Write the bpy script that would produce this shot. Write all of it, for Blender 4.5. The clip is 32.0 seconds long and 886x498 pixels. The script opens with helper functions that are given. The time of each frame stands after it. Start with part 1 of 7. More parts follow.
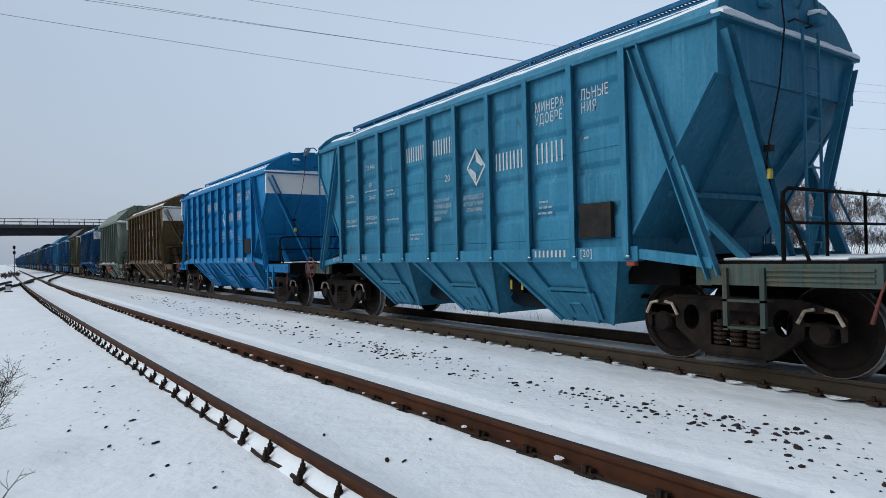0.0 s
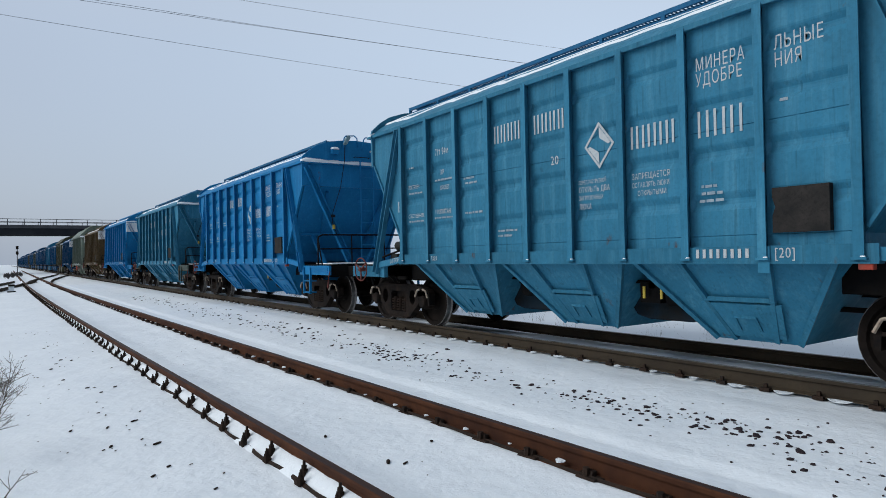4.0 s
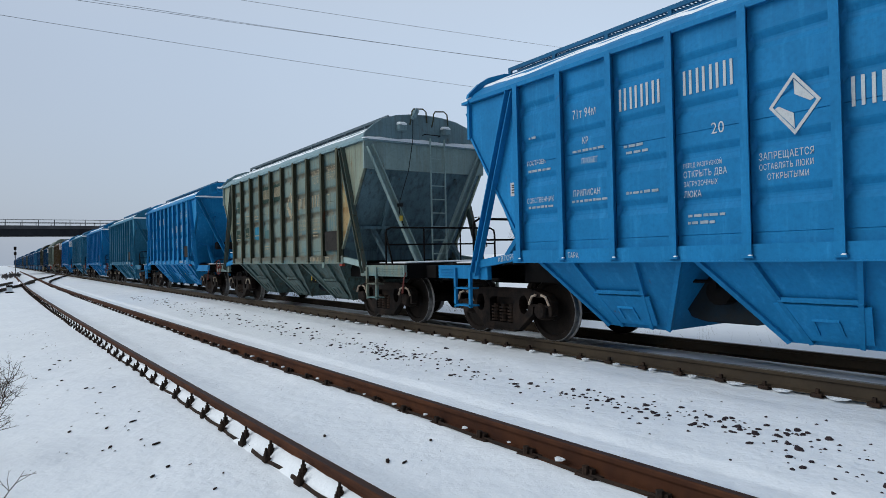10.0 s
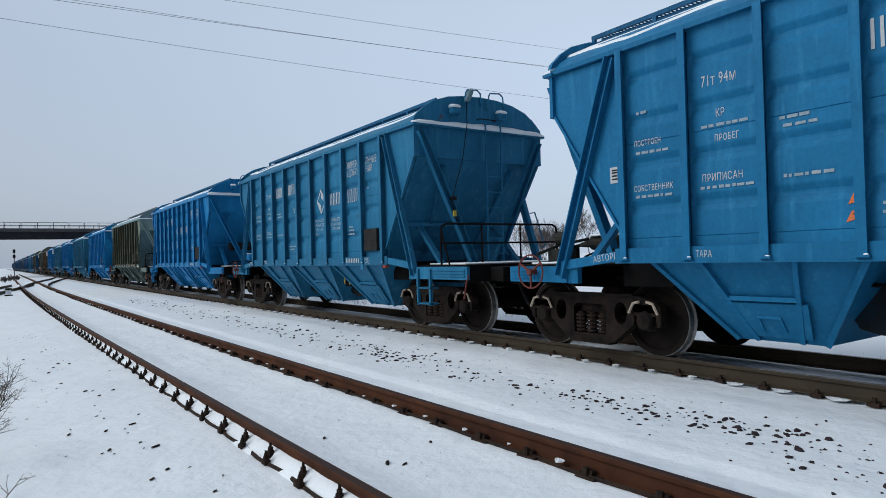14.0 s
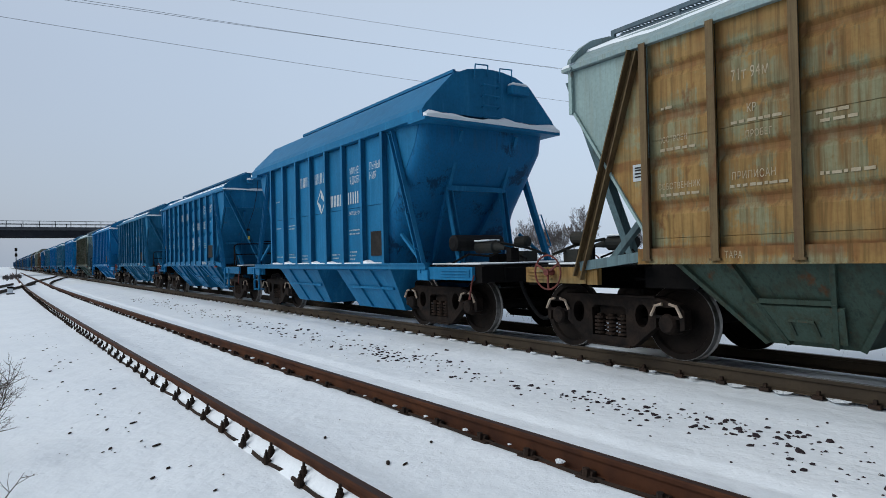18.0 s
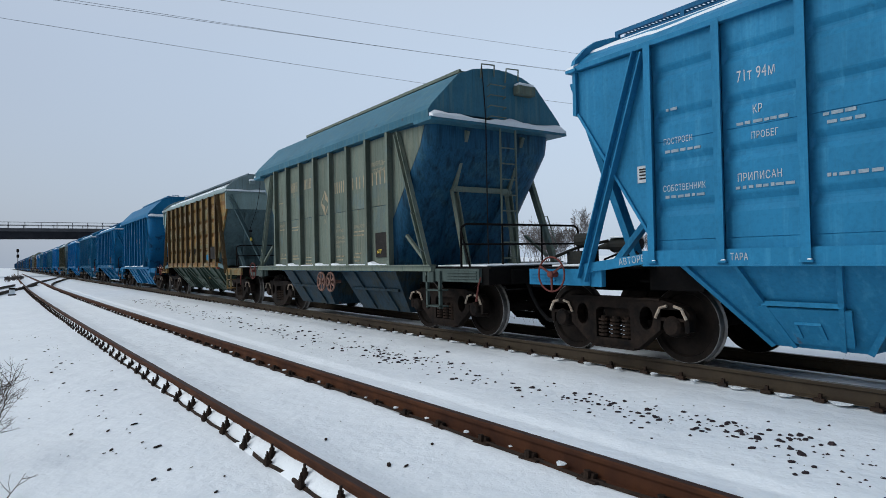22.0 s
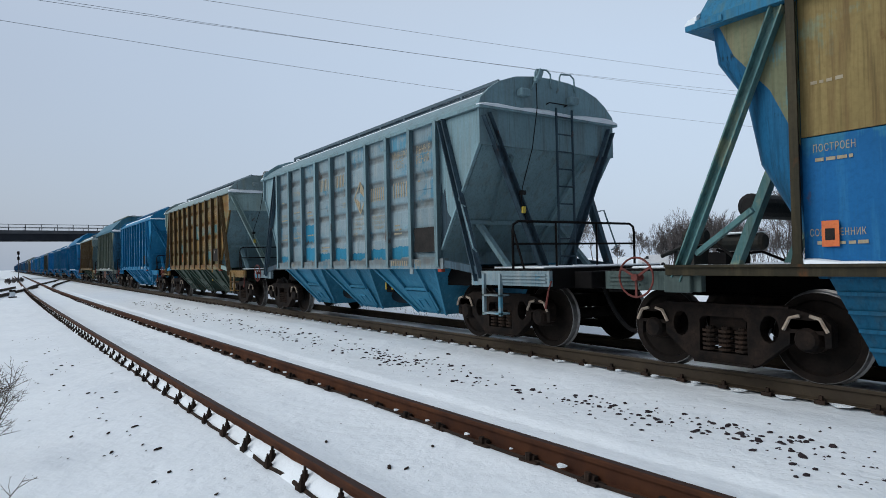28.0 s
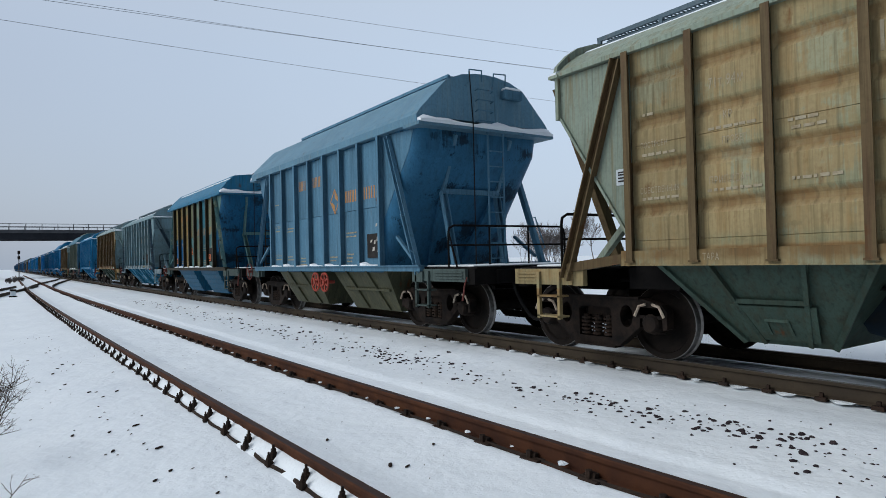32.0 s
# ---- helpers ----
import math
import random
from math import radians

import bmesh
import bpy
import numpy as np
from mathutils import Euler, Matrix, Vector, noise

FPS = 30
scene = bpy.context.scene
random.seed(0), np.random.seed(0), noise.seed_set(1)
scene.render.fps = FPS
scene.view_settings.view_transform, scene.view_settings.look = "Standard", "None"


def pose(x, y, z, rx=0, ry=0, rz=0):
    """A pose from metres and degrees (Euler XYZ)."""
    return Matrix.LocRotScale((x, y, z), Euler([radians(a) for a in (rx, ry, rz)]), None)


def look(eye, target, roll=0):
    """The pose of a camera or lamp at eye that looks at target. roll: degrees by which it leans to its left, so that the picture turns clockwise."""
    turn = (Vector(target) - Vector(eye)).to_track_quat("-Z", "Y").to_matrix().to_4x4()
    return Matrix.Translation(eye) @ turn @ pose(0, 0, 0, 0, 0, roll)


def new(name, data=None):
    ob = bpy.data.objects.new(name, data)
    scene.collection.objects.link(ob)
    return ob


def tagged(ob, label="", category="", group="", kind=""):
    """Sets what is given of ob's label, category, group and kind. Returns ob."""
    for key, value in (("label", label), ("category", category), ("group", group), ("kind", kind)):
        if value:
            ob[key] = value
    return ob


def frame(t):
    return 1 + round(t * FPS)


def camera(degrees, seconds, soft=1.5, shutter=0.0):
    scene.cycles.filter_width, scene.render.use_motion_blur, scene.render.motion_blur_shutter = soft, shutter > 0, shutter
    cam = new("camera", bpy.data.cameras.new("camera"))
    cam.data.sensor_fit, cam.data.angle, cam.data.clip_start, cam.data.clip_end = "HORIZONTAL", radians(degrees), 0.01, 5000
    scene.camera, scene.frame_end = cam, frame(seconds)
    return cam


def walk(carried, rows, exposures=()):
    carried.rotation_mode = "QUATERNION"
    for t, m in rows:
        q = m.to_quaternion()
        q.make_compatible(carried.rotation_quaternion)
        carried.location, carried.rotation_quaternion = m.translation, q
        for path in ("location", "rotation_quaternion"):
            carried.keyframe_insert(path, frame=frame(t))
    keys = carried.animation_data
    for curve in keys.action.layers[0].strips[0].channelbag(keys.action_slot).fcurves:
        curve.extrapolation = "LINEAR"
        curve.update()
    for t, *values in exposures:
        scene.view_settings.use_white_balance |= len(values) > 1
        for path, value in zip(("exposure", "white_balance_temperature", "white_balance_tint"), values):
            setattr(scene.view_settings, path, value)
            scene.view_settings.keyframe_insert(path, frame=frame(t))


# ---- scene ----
cam = camera(69.6, 32.0, 0.9)
EYE = (0.0, 0.0, 1.366)
# seconds, heading to the right of the track, tilt up, roll: a hand-held camera that stands on one spot
SWAY = [
    (0, 34.86, 0.45, -1.35), (0.5, 34.83, 0.58, -1.33), (1, 34.83, 0.60, -1.27), (1.5, 34.83, 0.63, -1.19),
    (2, 34.82, 0.56, -1.09), (2.5, 34.80, 0.53, -1.08), (3, 34.68, 0.68, -1.06), (3.5, 34.65, 0.65, -1.12),
    (5.5, 34.76, 0.49, -1.13), (6, 34.75, 0.42, -1.18), (6.5, 34.80, 0.45, -1.17), (7, 34.82, 0.52, -1.29),
    (7.5, 34.90, 0.59, -1.31), (8, 34.82, 0.58, -1.25), (8.5, 34.76, 0.53, -1.18), (9, 34.73, 0.47, -1.24),
    (9.5, 34.74, 0.51, -1.29), (10, 34.80, 0.54, -1.34), (10.5, 34.83, 0.62, -1.43), (11, 34.85, 0.64, -1.40),
    (11.5, 34.86, 0.64, -1.39), (12, 34.80, 0.66, -1.38), (12.5, 34.76, 0.62, -1.34), (13, 34.67, 0.54, -1.27),
    (13.5, 34.76, 0.65, -1.50), (14, 34.87, 0.68, -1.52), (14.5, 34.81, 0.55, -1.31), (16.5, 34.59, 0.48, -1.38),
    (17, 34.72, 0.53, -1.34), (17.5, 34.77, 0.63, -1.39), (18, 34.75, 0.70, -1.29), (18.5, 34.65, 0.72, -1.27),
    (19, 34.59, 0.70, -1.21), (19.5, 34.65, 0.65, -1.36), (20, 34.70, 0.65, -1.40), (20.5, 34.75, 0.75, -1.47),
    (21, 34.76, 0.85, -1.43), (21.5, 34.70, 0.80, -1.28), (22, 34.64, 0.86, -1.21), (22.5, 34.65, 0.98, -1.16),
    (23, 34.67, 0.94, -1.22), (23.5, 34.66, 0.90, -1.24), (24, 34.63, 0.96, -1.32), (24.5, 34.71, 0.98, -1.28),
    (25, 34.72, 1.03, -1.06), (25.5, 34.66, 1.05, -1.02), (27.5, 34.60, 1.07, -1.15), (28, 34.61, 1.05, -1.23),
    (28.5, 34.64, 1.05, -1.33), (29, 34.72, 0.99, -1.24), (29.5, 34.62, 0.92, -1.24), (30, 34.58, 0.97, -1.26),
    (30.5, 34.55, 0.93, -1.31), (31, 34.57, 0.89, -1.40), (31.5, 34.54, 0.86, -1.36), (32, 34.58, 0.88, -1.40)]
walk(cam, [(t, pose(*EYE, 90 + up, 0, -turn) @ pose(0, 0, 0, 0, 0, lean)) for t, turn, up, lean in SWAY])

# ---- world and light: an overcast winter day ----
world = bpy.data.worlds.new("world")
scene.world = world
world.use_nodes = True
wn, wl = world.node_tree.nodes, world.node_tree.links
wn.clear()
w_out = wn.new("ShaderNodeOutputWorld")
w_sky = wn.new("ShaderNodeTexSky")
w_sky.sky_type, w_sky.sun_disc = "NISHITA", False
w_sky.sun_elevation, w_sky.sun_rotation = radians(35), radians(-62)
w_sky.air_density, w_sky.dust_density, w_sky.ozone_density = 1.0, 4.0, 1.0
w_bg = wn.new("ShaderNodeBackground")
w_bg.inputs["Strength"].default_value = 0.03
wl.new(w_sky.outputs["Color"], w_bg.inputs["Color"])
# the cloud cover: soft grey-blue, a little lighter towards the veiled sun
w_co = wn.new("ShaderNodeTexCoord")
w_dot = wn.new("ShaderNodeVectorMath")
w_dot.operation = "DOT_PRODUCT"
w_dot.inputs[1].default_value = (0.80, 0.30, 0.52)
w_ns = wn.new("ShaderNodeTexNoise")
w_ns.inputs["Scale"].default_value, w_ns.inputs["Detail"].default_value = 1.6, 4
w_mr = wn.new("ShaderNodeMapRange")
w_mr.inputs["From Min"].default_value, w_mr.inputs["From Max"].default_value = 0.1, 1.0
w_add = wn.new("ShaderNodeMath")
w_add.operation = "MULTIPLY_ADD"
w_add.inputs[1].default_value = 0.16
w_rmp = wn.new("ShaderNodeValToRGB")
w_rmp.color_ramp.elements[0].position, w_rmp.color_ramp.elements[0].color = 0.04, (0.272, 0.322, 0.408, 1)
w_rmp.color_ramp.elements[1].position, w_rmp.color_ramp.elements[1].color = 1.0, (0.53, 0.635, 0.775, 1)
w_cl = wn.new("ShaderNodeBackground")
w_cl.inputs["Strength"].default_value = 0.92
w_sum = wn.new("ShaderNodeAddShader")
wl.new(w_co.outputs["Generated"], w_dot.inputs[0])
wl.new(w_co.outputs["Generated"], w_ns.inputs["Vector"])
wl.new(w_dot.outputs["Value"], w_mr.inputs["Value"])
wl.new(w_ns.outputs["Fac"], w_add.inputs[0])
wl.new(w_mr.outputs["Result"], w_add.inputs[2])
wl.new(w_add.outputs["Value"], w_rmp.inputs["Fac"])
# towards the zenith the cover turns neutral
w_mix = wn.new("ShaderNodeMix")
w_mix.data_type = "RGBA"
w_mix.inputs[7].default_value = (0.49, 0.53, 0.59, 1)
wl.new(w_rmp.outputs["Color"], w_mix.inputs[6])
wl.new(w_mix.outputs[2], w_cl.inputs["Color"])
# an overcast sky grows brighter towards the zenith
w_sep = wn.new("ShaderNodeSeparateXYZ")
w_zen = wn.new("ShaderNodeMapRange")
w_zen.interpolation_type = "SMOOTHSTEP"
w_zen.inputs["From Min"].default_value, w_zen.inputs["From Max"].default_value = 0.25, 1.0
w_zen.inputs["To Min"].default_value, w_zen.inputs["To Max"].default_value = 0.95, 0.92
wl.new(w_co.outputs["Generated"], w_sep.inputs[0])
wl.new(w_sep.outputs["Z"], w_zen.inputs["Value"])
w_fade = wn.new("ShaderNodeMapRange")
w_fade.inputs["From Min"].default_value, w_fade.inputs["From Max"].default_value = 0.3, 0.7
wl.new(w_sep.outputs["Z"], w_fade.inputs["Value"])
wl.new(w_fade.outputs["Result"], w_mix.inputs[0])
# and darker on the side away from the veiled sun
w_back = wn.new("ShaderNodeMapRange")
w_back.interpolation_type = "SMOOTHSTEP"
w_back.inputs["From Min"].default_value, w_back.inputs["From Max"].default_value = -0.8, 0.3
w_back.inputs["To Min"].default_value, w_back.inputs["To Max"].default_value = 0.45, 1.0
wl.new(w_sep.outputs["Y"], w_back.inputs["Value"])
w_lev = wn.new("ShaderNodeMath")
w_lev.operation = "MULTIPLY"
wl.new(w_zen.outputs["Result"], w_lev.inputs[0])
wl.new(w_back.outputs["Result"], w_lev.inputs[1])
wl.new(w_lev.outputs[0], w_cl.inputs["Strength"])
wl.new(w_bg.outputs["Background"], w_sum.inputs[0])
wl.new(w_cl.outputs["Background"], w_sum.inputs[1])
wl.new(w_sum.outputs["Shader"], w_out.inputs["Surface"])

sun = new("sun", bpy.data.lights.new("sun", "SUN"))
sun.data.energy, sun.data.angle, sun.data.color = 1.6, radians(45), (0.93, 0.975, 1.0)
sun.matrix_world = look((0, 0, 50), (38, -20, 20))
scene.view_settings.exposure = 0.0

# ---- materials ----


def nodes_of(name):
    m = bpy.data.materials.new(name)
    m.use_nodes = True
    nt = m.node_tree
    return m, nt, nt.nodes["Principled BSDF"]


def node(nt, kind, **inputs):
    n = nt.nodes.new(kind)
    for k, v in inputs.items():
        n.inputs[k.replace("_", " ")].default_value = v
    return n


def mix(nt, fac, a, b):
    """A colour mix; fac, a and b are sockets or values."""
    n = nt.nodes.new("ShaderNodeMix")
    n.data_type = "RGBA"
    for sock, v in ((n.inputs[0], fac), (n.inputs[6], a), (n.inputs[7], b)):
        if isinstance(v, bpy.types.NodeSocket):
            nt.links.new(v, sock)
        elif isinstance(v, tuple):
            sock.default_value = (*v, 1)
        else:
            sock.default_value = v
    return n.outputs[2]


def noise_fac(nt, coord, scale, lo, hi, stretch=(1, 1, 1), detail=5.0):
    """Noise at a real-world scale, cut to 0..1 between lo and hi."""
    mp = nt.nodes.new("ShaderNodeMapping")
    mp.inputs["Scale"].default_value = stretch
    nt.links.new(coord, mp.inputs["Vector"])
    n = node(nt, "ShaderNodeTexNoise", Scale=scale, Detail=detail, Roughness=0.6)
    nt.links.new(mp.outputs["Vector"], n.inputs["Vector"])
    r = nt.nodes.new("ShaderNodeMapRange")
    r.inputs["From Min"].default_value, r.inputs["From Max"].default_value = lo, hi
    nt.links.new(n.outputs["Fac"], r.inputs["Value"])
    return r.outputs["Result"]


def place_of(nt):
    """Object coordinates, shifted by each object's own random number."""
    co = nt.nodes.new("ShaderNodeTexCoord")
    info = nt.nodes.new("ShaderNodeObjectInfo")
    k = node(nt, "ShaderNodeMath")
    k.operation = "MULTIPLY"
    k.inputs[1].default_value = 37.0
    nt.links.new(info.outputs["Random"], k.inputs[0])
    ad = nt.nodes.new("ShaderNodeVectorMath")
    nt.links.new(co.outputs["Object"], ad.inputs[0])
    nt.links.new(k.outputs[0], ad.inputs[1])
    return ad.outputs[0], info.outputs["Random"]


def bump_on(nt, bsdf, coord, scale, strength, dist=0.01, stretch=(1, 1, 1)):
    b = node(nt, "ShaderNodeBump", Strength=strength, Distance=dist)
    nt.links.new(noise_fac(nt, coord, scale, 0.2, 0.8, stretch), b.inputs["Height"])
    nt.links.new(b.outputs["Normal"], bsdf.inputs["Normal"])


def math_node(nt, op, a, b=None, c=None):
    n = nt.nodes.new("ShaderNodeMath")
    n.operation = op
    for i, v in enumerate((a, b, c)):
        if isinstance(v, bpy.types.NodeSocket):
            nt.links.new(v, n.inputs[i])
        elif v is not None:
            n.inputs[i].default_value = v
    return n.outputs[0]


def ramp(nt, value, stops):
    """A grey ramp through (position, level) stops."""
    n = nt.nodes.new("ShaderNodeValToRGB")
    el = n.color_ramp.elements
    while len(el) < len(stops):
        el.new(0.5)
    for e, (p, k) in zip(el, stops):
        e.position, e.color = p, (k, k, k, 1)
    nt.links.new(value, n.inputs["Fac"])
    return n.outputs["Color"]


GROOVES, GROOVE_STEP = (3.50, 2.98, 2.46, 1.94), 0.52


def paint(name, base, streak, amount=0.5, rust=(0.10, 0.045, 0.02), rusty=0.35, rough=0.55, patch=None, band=None, dirt=0.35, vary=0.10, torn=0.5):
    """Old railway paint: faded patches, run-down streaks, rust blooms and grime."""
    m, nt, b = nodes_of(name)
    co, rnd = place_of(nt)
    dark = tuple(c * 0.72 for c in base)
    c = mix(nt, noise_fac(nt, co, 1.3, 0.3, 0.75), base, dark)
    drip = noise_fac(nt, co, 34.0, 0.2, 0.8, (1, 1, 0.045), 4.0)
    if patch:
        # remnants of an older coat, torn into upright rags
        big = noise_fac(nt, co, 1.1, 0.0, 1.0, (1, 1, 1.5))
        rag = math_node(nt, "MULTIPLY_ADD", drip, 0.16, big)
        rr0 = nt.nodes.new("ShaderNodeMapRange")
        rr0.inputs["From Min"].default_value, rr0.inputs["From Max"].default_value = 0.70 - 0.12 * torn, 0.76 - 0.12 * torn
        nt.links.new(rag, rr0.inputs["Value"])
        c = mix(nt, rr0.outputs["Result"], c, patch)
    st = noise_fac(nt, co, 9.0, 0.62 - 0.25 * amount, 0.80 - 0.15 * amount, (1, 1, 0.09))
    c = mix(nt, st, c, streak)
    fine = noise_fac(nt, co, 46.0, 0.50, 0.80, (1, 1, 0.03), 3.0)
    c = mix(nt, math_node(nt, "MULTIPLY", fine, 0.25 + 0.45 * dirt), c, tuple(k * 0.62 for k in streak))
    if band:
        # old paint that held on above each pressed groove, a darker colour within it
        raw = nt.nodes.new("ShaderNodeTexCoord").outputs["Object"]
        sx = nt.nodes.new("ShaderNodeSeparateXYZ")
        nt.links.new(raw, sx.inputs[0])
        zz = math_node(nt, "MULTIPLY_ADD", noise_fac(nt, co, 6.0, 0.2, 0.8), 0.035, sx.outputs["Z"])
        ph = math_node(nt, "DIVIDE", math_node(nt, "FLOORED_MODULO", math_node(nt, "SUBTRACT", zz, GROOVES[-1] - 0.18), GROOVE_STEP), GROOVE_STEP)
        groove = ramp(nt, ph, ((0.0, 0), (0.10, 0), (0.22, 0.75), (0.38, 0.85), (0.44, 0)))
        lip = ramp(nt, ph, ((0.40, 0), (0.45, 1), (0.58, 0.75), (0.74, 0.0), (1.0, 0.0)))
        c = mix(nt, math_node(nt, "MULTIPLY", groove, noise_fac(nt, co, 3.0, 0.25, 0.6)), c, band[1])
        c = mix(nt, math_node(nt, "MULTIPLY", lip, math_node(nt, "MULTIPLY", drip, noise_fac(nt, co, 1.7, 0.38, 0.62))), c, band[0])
    # dark water runs and scuffs
    run = noise_fac(nt, co, 17.0, 0.80 - 0.35 * dirt, 1.0 - 0.25 * dirt, (1, 1, 0.045), 6.0)
    c = mix(nt, run, c, tuple(k * 0.30 for k in base))
    scuff = noise_fac(nt, co, 2.6, 0.66, 0.70, (1, 1, 1.5), 9.0)
    c = mix(nt, math_node(nt, "MULTIPLY", scuff, min(0.6, dirt)), c, tuple(k * 0.55 + 0.006 for k in base))
    sp = noise_fac(nt, co, 4.0, 0.70 - 0.20 * rusty, 0.78 - 0.14 * rusty, (1, 1, 0.5), 8.0)
    c = mix(nt, sp, c, rust)
    grime = noise_fac(nt, co, 22.0, 0.45, 0.85)
    c = mix(nt, math_node(nt, "MULTIPLY", grime, 0.45), c, tuple(k * 0.45 for k in base))
    tone = nt.nodes.new("ShaderNodeMapRange")
    tone.inputs["To Min"].default_value, tone.inputs["To Max"].default_value = 1 - vary, 1 + vary
    nt.links.new(rnd, tone.inputs["Value"])
    hsv = nt.nodes.new("ShaderNodeHueSaturation")
    nt.links.new(tone.outputs["Result"], hsv.inputs["Value"])
    nt.links.new(c, hsv.inputs["Color"])
    nt.links.new(hsv.outputs["Color"], b.inputs["Base Color"])
    rr = nt.nodes.new("ShaderNodeMapRange")
    rr.inputs["To Min"].default_value, rr.inputs["To Max"].default_value = rough - 0.08, min(0.95, rough + 0.2)
    nt.links.new(sp, rr.inputs["Value"])
    nt.links.new(rr.outputs["Result"], b.inputs["Roughness"])
    b.inputs["Specular IOR Level"].default_value = 0.06
    bump_on(nt, b, co, 5.0, 0.25, 0.012)
    return m


def plain(name, base, other, scale=6.0, rough=0.8, metal=0.0, bump=0.3, dist=0.01, lo=0.35, hi=0.7, stretch=(1, 1, 1)):
    m, nt, b = nodes_of(name)
    co, rnd = place_of(nt)
    c = mix(nt, noise_fac(nt, co, scale, lo, hi, stretch), base, other)
    c = mix(nt, noise_fac(nt, co, scale * 7, 0.5, 0.9), c, tuple(k * 0.6 for k in base))
    nt.links.new(c, b.inputs["Base Color"])
    b.inputs["Roughness"].default_value, b.inputs["Metallic"].default_value = rough, metal
    b.inputs["Specular IOR Level"].default_value = 0.08 if rough > 0.58 else 0.4
    bump_on(nt, b, co, scale * 4, bump, dist)
    return m


def snow_mat(name, dirt=0.0, scale=1.0):
    m, nt, b = nodes_of(name)
    co = nt.nodes.new("ShaderNodeTexCoord").outputs["Object"]
    c = mix(nt, noise_fac(nt, co, 0.6 * scale, 0.35, 0.7), (0.765, 0.82, 0.86), (0.715, 0.772, 0.82))
    if dirt:
        c = mix(nt, noise_fac(nt, co, 30.0, 0.66, 0.74), c, (0.25, 0.24, 0.23))
    nt.links.new(c, b.inputs["Base Color"])
    b.inputs["Roughness"].default_value = 0.75
    b.inputs["Specular IOR Level"].default_value = 0.2
    h1 = noise_fac(nt, co, 1.2 * scale, 0.2, 0.8, (1, 1, 1), 8.0)
    bp = node(nt, "ShaderNodeBump", Strength=0.5, Distance=0.09)
    nt.links.new(h1, bp.inputs["Height"])
    bp2 = node(nt, "ShaderNodeBump", Strength=0.09, Distance=0.02)
    nt.links.new(noise_fac(nt, co, 9.0, 0.35, 0.62, (1, 1, 1), 6.0), bp2.inputs["Height"])
    nt.links.new(bp.outputs["Normal"], bp2.inputs["Normal"])
    nt.links.new(bp2.outputs["Normal"], b.inputs["Normal"])
    return m


SNOW = snow_mat("snow")
SNOW_DIRTY = snow_mat("track_snow", 1.0)
RUST = plain("rusty_rail", (0.078, 0.031, 0.015), (0.036, 0.016, 0.011), 3.0, 0.75, 0.0, 0.35, 0.004)
RUST_TOP = plain("rail_head_brown", (0.052, 0.032, 0.028), (0.04, 0.027, 0.024), 3.0, 0.6, 0.1, 0.2, 0.002)
RAIL_DULL = plain("dull_rail", (0.055, 0.043, 0.030), (0.035, 0.028, 0.022), 3.0, 0.7, 0.0, 0.3, 0.004)
RAIL_WORN = plain("worn_rail_head", (0.16, 0.15, 0.14), (0.09, 0.08, 0.075), 6.0, 0.4, 0.6, 0.1, 0.002)
IRON = plain("fastening_iron", (0.020, 0.016, 0.014), (0.04, 0.025, 0.018), 9.0, 0.8, 0.0, 0.4, 0.006)
SLEEPER = plain("dark_sleeper", (0.045, 0.038, 0.033), (0.08, 0.07, 0.06), 6.0, 0.9)
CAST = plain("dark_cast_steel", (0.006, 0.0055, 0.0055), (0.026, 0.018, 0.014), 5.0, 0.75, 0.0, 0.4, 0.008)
# near-black: grime together with the deep shade under the wagons
UNDER = plain("underframe_grime_shade", (0.004, 0.004, 0.0045), (0.009, 0.008, 0.0075), 3.0, 0.85)
TYRE = plain("worn_wheel_tread", (0.26, 0.255, 0.25), (0.13, 0.12, 0.115), 12.0, 0.4, 0.7, 0.05, 0.002)
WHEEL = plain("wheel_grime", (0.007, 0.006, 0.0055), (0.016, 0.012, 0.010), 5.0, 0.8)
MARK = plain("cream_paint_mark", (0.46, 0.40, 0.32), (0.25, 0.18, 0.14), 14.0, 0.7)
# the chutes' dirt and the shade between the hoppers, in one colour
CHUTE_DARK = plain("dirty_shaded_chute", (0.010, 0.022, 0.034), (0.016, 0.016, 0.015), 4.0, 0.7)
HAND_RED = plain("dull_red_wheel_paint", (0.17, 0.05, 0.042), (0.09, 0.04, 0.036), 9.0, 0.7)
GEAR = plain("grimy_brake_gear", (0.022, 0.026, 0.026), (0.035, 0.033, 0.028), 5.0, 0.7)
RED = plain("faded_red_paint", (0.36, 0.06, 0.04), (0.22, 0.06, 0.045), 9.0, 0.6)
OFFWHITE = plain("old_white_paint", (0.52, 0.49, 0.44), (0.30, 0.26, 0.22), 9.0, 0.6)
HOSE = plain("black_rubber", (0.012, 0.012, 0.013), (0.02, 0.02, 0.02), 9.0, 0.6)
STENCIL = plain("white_stencil", (0.45, 0.49, 0.51), (0.27, 0.34, 0.41), 10.0, 0.7, 0.0, 0.1, 0.001, 0.5, 0.8)
STENCIL_SMALL = plain("thin_stencil", (0.30, 0.37, 0.42), (0.16, 0.25, 0.32), 12.0, 0.7, 0.0, 0.1, 0.001, 0.4, 0.7)
STENCIL_OLD = plain("faded_stencil", (0.34, 0.30, 0.215), (0.25, 0.20, 0.125), 8.0, 0.8, 0.0, 0.1, 0.001, 0.45, 0.7)
STENCIL_ORANGE = plain("orange_stencil", (0.42, 0.22, 0.09), (0.33, 0.20, 0.11), 8.0, 0.7, 0.0, 0.1, 0.001, 0.45, 0.7)
